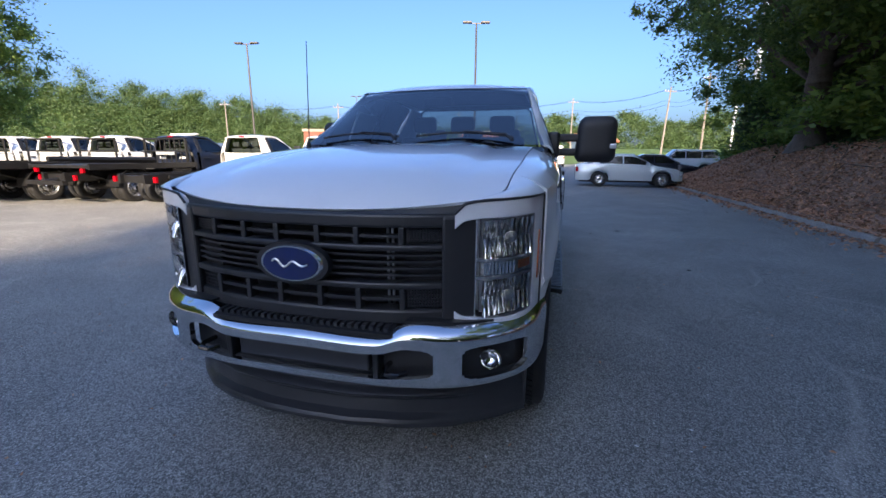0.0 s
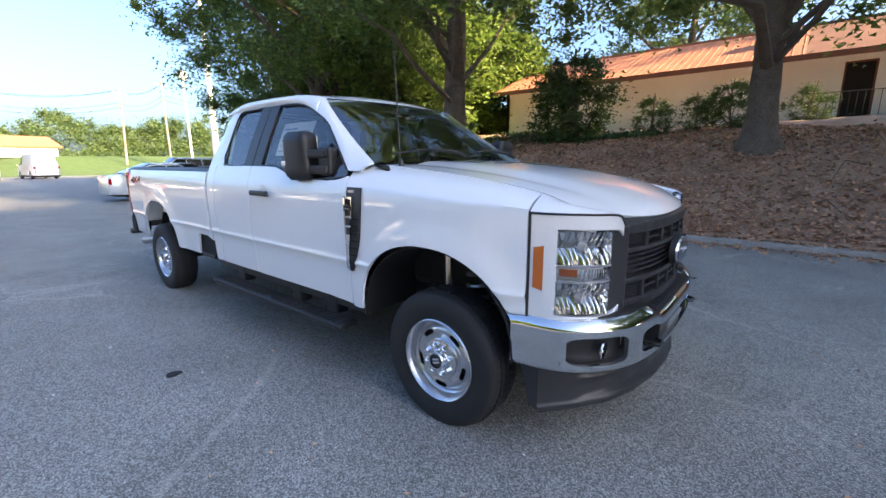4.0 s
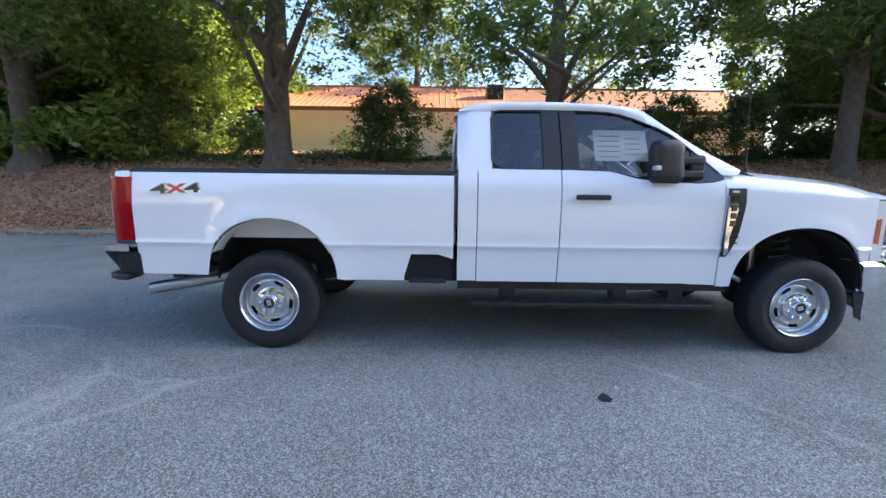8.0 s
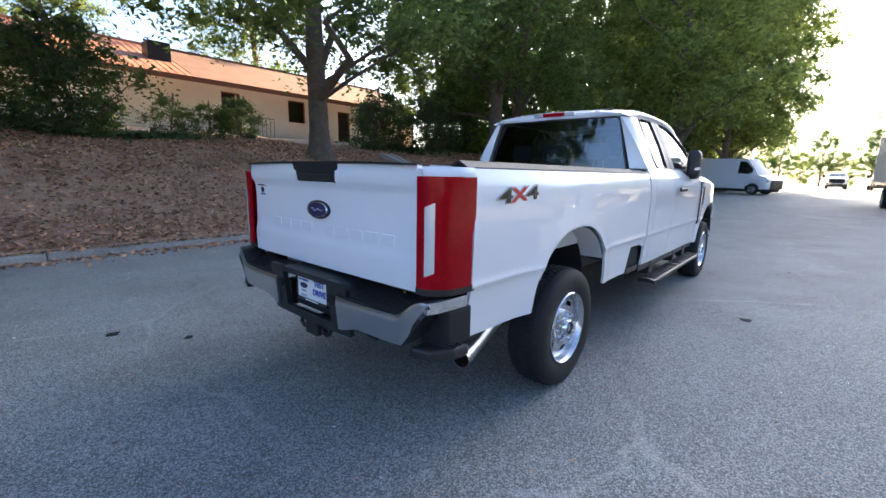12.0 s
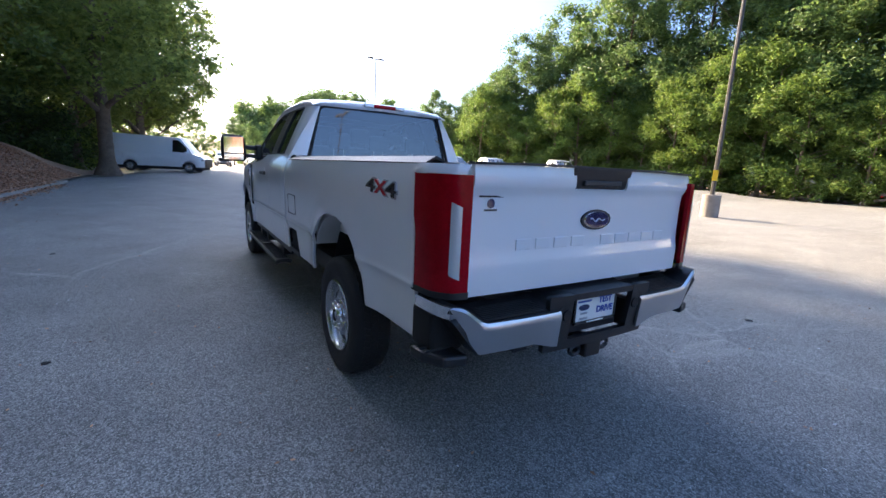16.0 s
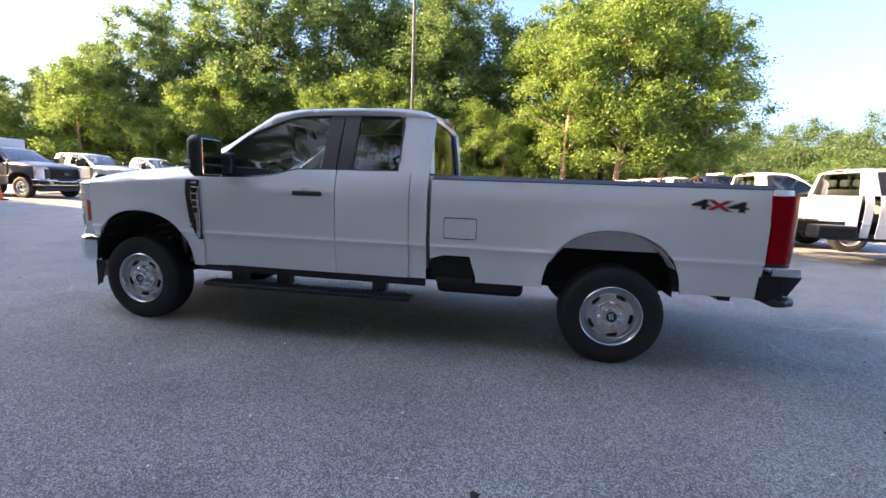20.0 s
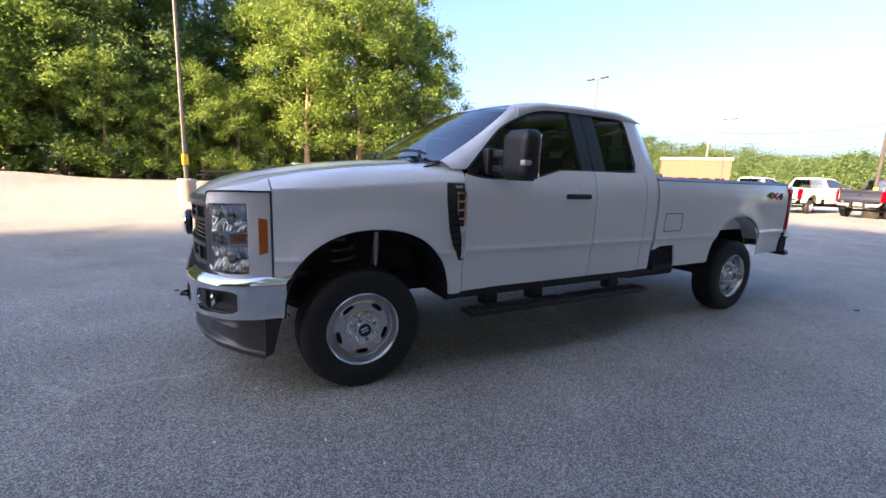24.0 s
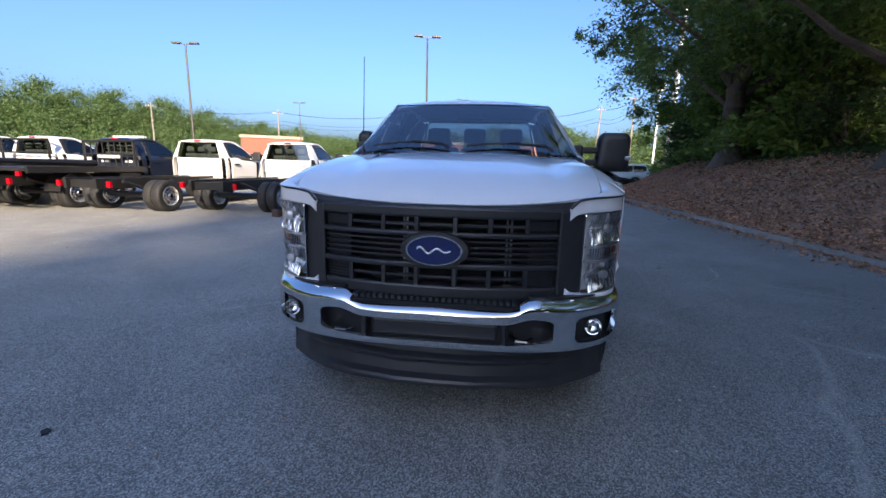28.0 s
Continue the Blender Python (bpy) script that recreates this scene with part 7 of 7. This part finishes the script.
def chassis_cab(x, y, turn, paint, label, base=3.85, body="bare", name="chassis_truck", top=3.25):
    p = tagged(empty(name, pose(x, y, lot_height(x, y), 0, 0, turn)), label, "truck", group="parked work trucks")
    for o in list(truck.children):
        if o.name.split(".")[0] not in ("frame_rail", "floor_pan"):
            clone(o, p, KEEP_CAB, paint, True)
    for s in (-1, 1):
        put_wheel(p, s * 0.88, 0, s, 1.06)
        put_wheel(p, s * 1.06, base, s, 1.06)
        put_wheel(p, s * 0.80, base, -s, 1.06)
        Geo().box(s * 0.43 - 0.045, s * 0.43 + 0.045, -0.7, base + 1.35, 0.62, 0.86).part("frame_rail", "chassis_black", p)
        Geo().box(s * 0.72 - 0.05, s * 0.72 + 0.05, base + 1.22, base + 1.28, 0.66, 0.80).part("tail_lamp", "red_lens", p)
        Geo().tube([(s * 0.55, base - 0.75, 0.78), (s * 0.56, base, 0.52), (s * 0.55, base + 0.75, 0.78)], 0.04, 6).part("leaf_spring", "chassis_black", p)
        Geo().box(s * 0.80 - 0.22, s * 0.80 + 0.22, 2.25, 2.95, 0.52, 0.80).part("tank", "chassis_black", p, bevel=0.05)
    for yy in (2.4, base - 0.5, base + 0.6, base + 1.2):
        Geo().box(-0.43, 0.43, yy - 0.05, yy + 0.05, 0.64, 0.82).part("crossmember", "chassis_black", p)
    Geo().tube([(-1.0, base, 0.41), (1.0, base, 0.41)], 0.08, 10).part("rear_axle", "chassis_black", p)
    Geo().box(-0.8, 0.8, 0.6, 2.2, 0.54, 0.60).part("floor_pan", "chassis_black", p)
    for s in (-1, 1):
        Geo().box(s * 0.45 - 0.14, s * 0.45 + 0.14, 2.185, 2.20, 1.20, 1.27).part("cab_vent", "white_bay", p)
    if body in ("rollback", "wrecker"):
        long = base + 2.6 if body == "rollback" else base + 1.2
        deck = Geo().box(-1.22, 1.22, 2.35, long, 0.98, 1.06).part("deck", "chassis_black", p, "long black steel deck")
        for s in (-1, 1):
            Geo().box(s * 1.22 - 0.04, s * 1.22 + 0.04, 2.35, long, 0.94, 1.10).part("deck_rail", "chassis_black", deck)
            Geo().box(s * 1.05 - 0.14, s * 1.05 + 0.14, 2.5, 3.2, 0.45, 0.92).part("tool_box", "chassis_black", deck, bevel=0.02)
            Geo().box(s * 0.95 - 0.06, s * 0.95 + 0.06, long - 0.04, long + 0.02, 0.86, 0.97).part("marker_lamp", "red_lens", deck)
            Geo().grid(9, 3, lambda u, v: (s * lerp(0.70, 1.22, v), base - 0.52 * math.cos(math.pi * u), 0.46 + 0.52 * math.sin(math.pi * u))).part("mudguard", "chassis_black", deck, thick=0.02)
        Geo().tube([(0, base + 0.6, 0.78), (0, long - 0.4, 0.72), (0, long + 0.35, 0.62)], 0.07, 8).part("wheel_lift", "chassis_black", deck)
        Geo().box(-0.75, 0.75, long + 0.25, long + 0.38, 0.55, 0.66).part("lift_crossbar", "chassis_black", deck)
        g = Geo()
        for s in (-1, 1):
            g.tube([(s * 0.95, 2.42, 1.06), (s * 0.95, 2.42, 1.85)], 0.035, 6)
        g.tube([(-0.95, 2.42, 1.85), (0.95, 2.42, 1.85)], 0.035, 6).tube([(-0.95, 2.42, 1.45), (0.95, 2.42, 1.45)], 0.03, 6)
        g.part("headboard", "chassis_black", deck)
        if body == "wrecker":
            for q in range(9):
                Geo().tube([(lerp(-0.9, 0.9, q / 8), 2.42, 1.06), (lerp(-0.9, 0.9, q / 8), 2.42, 1.85)], 0.016, 5).part("rack_bar", "chassis_black", deck)
            Geo().box(-0.42, 0.42, 2.44, 2.455, 1.33, 1.43).part("rack_plate", "print_grey", deck)
            Geo().tube([(0, 2.9, 1.16), (0, long + 0.2, 1.22)], [0.1, 0.07], 8).part("boom", "chassis_black", deck)
            Geo().box(-0.6, 0.6, 1.55, 1.72, 1.99, 2.06).part("light_bar", "box_white", p, "low pale light bar", bevel=0.03)
    if body == "box":
        box = Geo().box(-1.2, 1.2, 2.35, 7.2, 0.95, top).part("cargo_box", "box_white", p, "tall white cargo box", bevel=0.03)
        for s in (-1, 1):
            Geo().box(s * 1.205 - 0.012, s * 1.205 + 0.012, 2.36, 7.19, 0.93, 1.03).part("box_rail", "satin_silver", box)
            Geo().box(s * 1.205 - 0.012, s * 1.205 + 0.012, 2.36, 7.19, top - 0.08, top - 0.01).part("box_rail", "satin_silver", box)
        Geo().box(-1.15, 1.15, 2.32, 2.352, 1.0, top - 0.05).part("box_front", "box_white", box)
    if body == "flatbed":
        deck = Geo().box(-1.15, 1.15, 2.35, 6.0, 0.95, 1.05).part("deck", "chassis_black", p)
        Geo().box(-1.15, 1.15, 2.35, 2.42, 1.05, 2.0).part("headboard", "box_white", deck)
        Geo().box(-1.1, 1.1, 2.5, 5.9, 1.06, 1.95).part("dump_body", "box_white", deck, bevel=0.03)
    return p


CHASSIS = "white two-door work truck with bare black chassis"
ROLLBACK = "white two-door work truck with long black rollback deck"
chassis_cab(-6.35, 12.5, 177, "white_paint", CHASSIS, base=4.6)
chassis_cab(-9.0, 11.9, 176, "white_paint", CHASSIS, base=4.6)
chassis_cab(-11.7, 11.7, 176, "navy_paint", "dark navy wrecker truck with black rack on black chassis", base=4.4, body="wrecker")
for k, x in enumerate((-14.3, -16.7, -19.3, -22.1)):
    chassis_cab(x, 11.4 - 0.1 * k, 175, "white_paint", ROLLBACK, base=4.6, body="rollback")
chassis_cab(-38.2, 7.8, 181, "silver_paint", "silver rollback truck with long black deck", base=6.9, body="rollback")
chassis_cab(-5.3, -13.6, 182, "navy_paint", "dark-cabbed box truck with tall white cargo box", body="box", top=2.95)
chassis_cab(-10.2, -15.7, 183, "navy_paint", "dark-cabbed work truck with white cargo body", body="box", top=2.4)
pickup(-13.4, -15.5, 183, "silver_paint", "silver-white pickup with black grille in the sunlit row")
chassis_cab(-17.1, -15.8, 180, "white_paint", CHASSIS)
chassis_cab(-23.9, -16.0, 174, "white_paint", CHASSIS, base=4.6)
pickup(-34.5, -26.5, 170, "white_paint", "white pickup parked near the wood")
chassis_cab(-12.5, -44, 180, "white_paint", "white truck with tall white cargo box", body="box")
pickup(-7.2, -58, 180, "white_paint", "white pickup parked far down the lot")
pickup(-3.6, -62, 180, "silver_paint", "silver pickup parked far down the lot")
pickup(-8.1, 32.0, 178, "white_paint", "white pickup parked in the far row")
pickup(-4.9, 32.2, 178, "navy_paint", "dark navy pickup parked in the far row")
pickup(-1.6, 41.5, 180, "silver_paint", "silver-grey pickup parked in the far row")
pickup(-11.6, 33.0, 178, "white_paint", "white pickup parked in the far row")


def car(x, y, turn, paint, label, cat, length, width, roof, bonnet_line, deck_line, wheel_y, tyre_r=0.33, sill_z=0.28, name="car"):
    """A closed car or van, nose at y = 0, tail at y = length; roof, bonnet and deck lines as tables of (y, z)."""
    p = tagged(empty(name, pose(x, y, lot_height(x, y), 0, 0, turn)), label, cat)
    half = width / 2
    k = tyre_r / TYRE_R
    cabin = roof[0][0], roof[-1][0]
    beltline = lambda yy: along(bonnet_line if yy <= cabin[0] else deck_line if yy >= cabin[1] else [(cabin[0], bonnet_line[-1][1]), (cabin[1], deck_line[0][1])], yy)
    ends = lambda yy: 1 - 0.16 * max(0, 1 - yy / 0.5) ** 2 - 0.12 * max(0, 1 - (length - yy) / 0.45) ** 2
    arches = [(wy, tyre_r + 0.07) for wy in wheel_y]

    def low(yy):
        for c, r in arches:
            if abs(yy - c) < r:
                return max(sill_z, tyre_r + math.sqrt(r * r - (yy - c) ** 2) * 0.98)
        return sill_z

    ys = sorted({round(lerp(0, length, i / 40), 3) for i in range(41)} | {round(c + r * 0.999 * math.cos(math.pi * j / 10), 3) for c, r in arches for j in range(11)})
    for s in (-1, 1):
        g, rows = Geo(), 7
        vs = []
        for yy in ys:
            a, b = low(yy), beltline(yy)
            for r in range(rows):
                t = r / (rows - 1)
                vs.append((s * half * ends(yy) * (0.965 + 0.035 * math.sin(math.pi * min(1, t * 1.15)) - 0.04 * t * t), yy, lerp(a, b, t)))
        g.add(vs, [(i * rows + r, i * rows + rows + r, i * rows + rows + r + 1, i * rows + r + 1) for i in range(len(ys) - 1) for r in range(rows - 1)])
        g.part("body_side", paint, p, smooth=True, thick=0.02)
        g = Geo()
        n = 14
        top = lambda yy: along(roof, yy)
        side = lambda yy, t: (s * half * lerp(0.93, 0.72, t * min(1.0, 1.0)) * 1.0, yy, lerp(beltline(yy) - 0.01, top(yy) - 0.03, t))
        g.grid(n, 4, lambda u, v: side(lerp(cabin[0] + 0.02, cabin[1] - 0.02, u), v))
        gh = g.part("pillar_frame", paint, p, smooth=True, thick=0.015)
        wins = 2 if length < 5.6 else 1
        a0, a1 = cabin[0] + 0.32, (cabin[1] - 0.45 if length < 5.6 else cabin[0] + 1.25)
        if cat == "suv":
            wins, a1 = 3, cabin[1] - 0.25
        for w in range(wins):
            y0, y1 = lerp(a0, a1, w / wins) + 0.03, lerp(a0, a1, (w + 1) / wins) - 0.03
            Geo().grid(6, 4, lambda u, v: (lambda q: (q[0] + s * 0.012, q[1], q[2]))(side(lerp(y0, y1, u), lerp(0.10, 0.86, v)))).part("side_window", "gloss_black", gh, smooth=True, thick=0.004)
        Geo().box(s * half * 0.86 - 0.16, s * half * 0.86 + 0.1, 0.03, 0.16, beltline(0.1) - 0.2, beltline(0.1) - 0.06).part("headlamp", "satin_silver", p, bevel=0.03)
        Geo().box(s * half * 0.84 - 0.1, s * half * 0.84 + 0.08, length - 0.10, length - 0.005, beltline(length) - 0.3, beltline(length) - 0.08).part("tail_lamp", "red_lens", p, bevel=0.03)
        Geo().box(s * half * 1.0 - 0.03 + s * 0.08, s * half + 0.03 + s * 0.08, cabin[0] + 0.28, cabin[0] + 0.42, beltline(cabin[0]) + 0.02, beltline(cabin[0]) + 0.15).part("door_mirror", paint, p, bevel=0.03)
        for wy in wheel_y:
            w = new("wheel")
            w.parent = p
            w.matrix_basis = pose(s * (half - 0.14), wy, tyre_r) @ (Matrix.Rotation(math.pi, 4, "Z") if s < 0 else Matrix.Identity(4)) @ Matrix.Diagonal((0.9, k, k, 1))
            link_mesh("tyre", tyre_me, "rubber", w)
            link_mesh("rim", rim_me, "chrome", w)
            link_mesh("hub", hub_me, "satin_silver", w)
    across = lambda zf, y0, y1, wf: (lambda u, v: ((2 * u - 1) * half * wf(lerp(y0, y1, v)), lerp(y0, y1, v), zf(lerp(y0, y1, v)) + 0.03 * (1 - (2 * u - 1) ** 2)))
    Geo().grid(9, 10, across(beltline, 0.0, cabin[0] + 0.05, lambda yy: 0.925 * ends(yy))).part("bonnet", paint, p, smooth=True, thick=0.02)
    if length - cabin[1] > 0.15:
        Geo().grid(9, 8, across(beltline, cabin[1] - 0.05, length, lambda yy: 0.925 * ends(yy))).part("boot_lid", paint, p, smooth=True, thick=0.02)
    top = lambda yy: along(roof, yy)
    g = [r for r in roof]
    wfun = lambda yy: lerp(0.90, 0.72, min(1.0, max(0.0, (top(yy) - beltline(yy)) / 0.4)))
    Geo().grid(9, 8, across(top, g[0][0], g[1][0], wfun)).part("windscreen", "gloss_black", p, smooth=True, thick=0.006)
    Geo().grid(9, 10, across(top, g[1][0], g[-2][0], wfun)).part("roof", paint, p, smooth=True, thick=0.03)
    Geo().grid(9, 8, across(top, g[-2][0], g[-1][0], wfun)).part("rear_screen", "gloss_black" if cat != "van" else paint, p, smooth=True, thick=0.006)
    Geo().grid(9, 6, lambda u, v: ((2 * u - 1) * half * 0.925 * ends(0), 0.02 - 0.05 * (1 - (2 * u - 1) ** 2) * math.sin(math.pi * v), lerp(sill_z, beltline(0), v))).part("front_bumper", paint if cat != "van" else "black_plastic", p, smooth=True, thick=0.02)
    Geo().box(-half * 0.55, half * 0.55, -0.04, 0.02, sill_z + 0.12, beltline(0) - 0.12).part("grille", "black_plastic", p, bevel=0.02)
    Geo().grid(9, 6, lambda u, v: ((2 * u - 1) * half * 0.925 * ends(length), length - 0.01 + 0.04 * (1 - (2 * u - 1) ** 2) * math.sin(math.pi * v), lerp(sill_z, beltline(length), v))).part("rear_bumper", paint, p, smooth=True, thick=0.02)
    Geo().box(-half * 0.9, half * 0.9, 0.2, length - 0.2, 0.2, 0.55).part("underbody", "dark_void", p)
    return p


SEDAN = dict(length=4.5, width=1.76, roof=[(1.15, 0.98), (2.0, 1.43), (3.0, 1.44), (3.95, 1.06)], bonnet_line=[(0, 0.68), (0.3, 0.80), (1.2, 0.95)], deck_line=[(3.9, 1.02), (4.5, 0.96)], wheel_y=(0.85, 3.45))
car(6.25, 19.15, 90, "silver_paint", "light blue-silver saloon car parked across the lot", "car", **SEDAN)
car(8.4, 23.6, 90, "navy_paint", "dark blue saloon car parked behind another", "car", **SEDAN)
car(9.2, 27.2, 90, "silver_paint", "grey saloon car parked by the slope", "car", **SEDAN)
SUV = dict(length=5.2, width=2.0, roof=[(1.2, 1.12), (1.95, 1.86), (4.85, 1.84), (5.15, 1.2)], bonnet_line=[(0, 0.95), (0.3, 1.08), (1.3, 1.14)], deck_line=[(5.1, 1.15), (5.2, 1.12)], wheel_y=(0.95, 4.05), tyre_r=0.39, sill_z=0.4)
car(7.9, 36.0, 270, "white_paint", "large white estate car with dark windows", "suv", **SUV)
VAN = dict(length=6.0, width=2.06, roof=[(0.75, 1.28), (1.55, 2.35), (5.9, 2.48), (5.99, 1.3)], bonnet_line=[(0, 0.95), (0.25, 1.15), (0.8, 1.28)], deck_line=[(5.95, 1.3), (6.0, 1.28)], wheel_y=(0.98, 4.6), tyre_r=0.36, sill_z=0.38)
car(0.0, -28.5, 250, "white_paint", "white panel van parked beside the trees", "van", **VAN)
for x, y in ((1.6, -42.5), (2.6, -47.0), (3.4, -51.5), (4.3, -56.0), (5.2, -60.5)):
    car(x, y, 226, "white_paint", "white panel van parked beside the trees", "van", **VAN)
for x, y, t in ((-3.8, 49, 180), (0.6, 51, 180), (-8, 52, 175), (4.5, 54, 185)):
    car(x, y + 6, t, "white_paint", "white panel van in the far row", "van", **VAN)

# ---- small things on the asphalt ----
def barrel_cone(x, y):
    c = tagged(empty("traffic_cone", pose(x, y, lot_height(x, y), 0, 0, 10)), "orange traffic cone with white bands", "traffic cone", group="traffic cones")
    Geo().box(-0.2, 0.2, -0.2, 0.2, 0, 0.04).part("base", "rubber", c, bevel=0.01)
    Geo().lathe([(0.04, 0.16), (0.35, 0.115), (0.95, 0.035), (0.97, 0.0)], 18, axis="z").part("body", "cone_orange", c, smooth=True)
    for z0, z1, r0, r1 in ((0.42, 0.58, 0.108, 0.087), (0.66, 0.78, 0.077, 0.062)):
        Geo().lathe([(z0, r0), (z1, r1)], 18, axis="z").part("band", "box_white", c, smooth=True)


for x, y in ((-7.7, -14.6), (-9.3, -46.0), (-7.5, -52.0), (-8.4, -33.0)):
    barrel_cone(x, y)
# a tapered cone toppled on its side, square plates stacked at its foot
stub = tagged(empty("post_base", pose(-5.1, 7.0, 0.0, 0, 0, -20) @ Matrix.Diagonal((0.6, 0.75, 0.6, 1))), "dark brown cone with stacked square base plates lying on its side", "post base")
Geo().lathe([(0.0, 0.0), (0.0, 0.13), (0.3, 0.09), (0.75, 0.03), (0.75, 0.0)], 18, (0, 0, 0.13), "y").part("tube", "rust", stub, smooth=True)
for yy in (0.0, -0.05, -0.1):
    Geo().box(-0.17, 0.17, yy - 0.018, yy + 0.018, 0.0, 0.30).part("flange", "rust", stub, bevel=0.012)
tagged(Geo().box(7.2, 8.1, 29.5, 30.4, 0, 0.8).part("yellow_bin", "yellow_paint", bevel=0.08), "yellow plastic grit bin beside parked cars", "bin")
rng_b = random.Random(8)
g = Geo().grid(7, 7, lambda u, v: (-4.48 + (u - 0.5) * 0.2, 0.13 + (v - 0.5) * 0.16, 0.005 + 0.09 * max(0.0, math.sin(math.pi * u) * math.sin(math.pi * v)) + rng_b.uniform(0, 0.02)))
tagged(g.part("litter_bag", "box_white", thick=0.002), "crumpled white and blue plastic bag", "litter")
for k, (x, y, r) in enumerate(((-1.70, 1.80, 0.045), (2.1, 6.0, 0.05), (-3.0, 5.0, 0.03), (2.6, 3.3, 0.025), (-1.9, -1.2, 0.025), (3.3, -0.6, 0.03), (1.6, 5.6, 0.03))):
    rr = random.Random(k)
    pts = [(r * rr.uniform(0.6, 1.3) * math.cos(a), r * rr.uniform(0.6, 1.3) * math.sin(a)) for a in np.linspace(0, 5.8, 9)]
    tagged(Geo().prism(pts, lambda u, v, d: (x + u, y + v, 0.001 + d), 0.006).part("tar_spot", "dark_void"), "small dark spot of tar on the asphalt", "tar spot", group="tar spots")
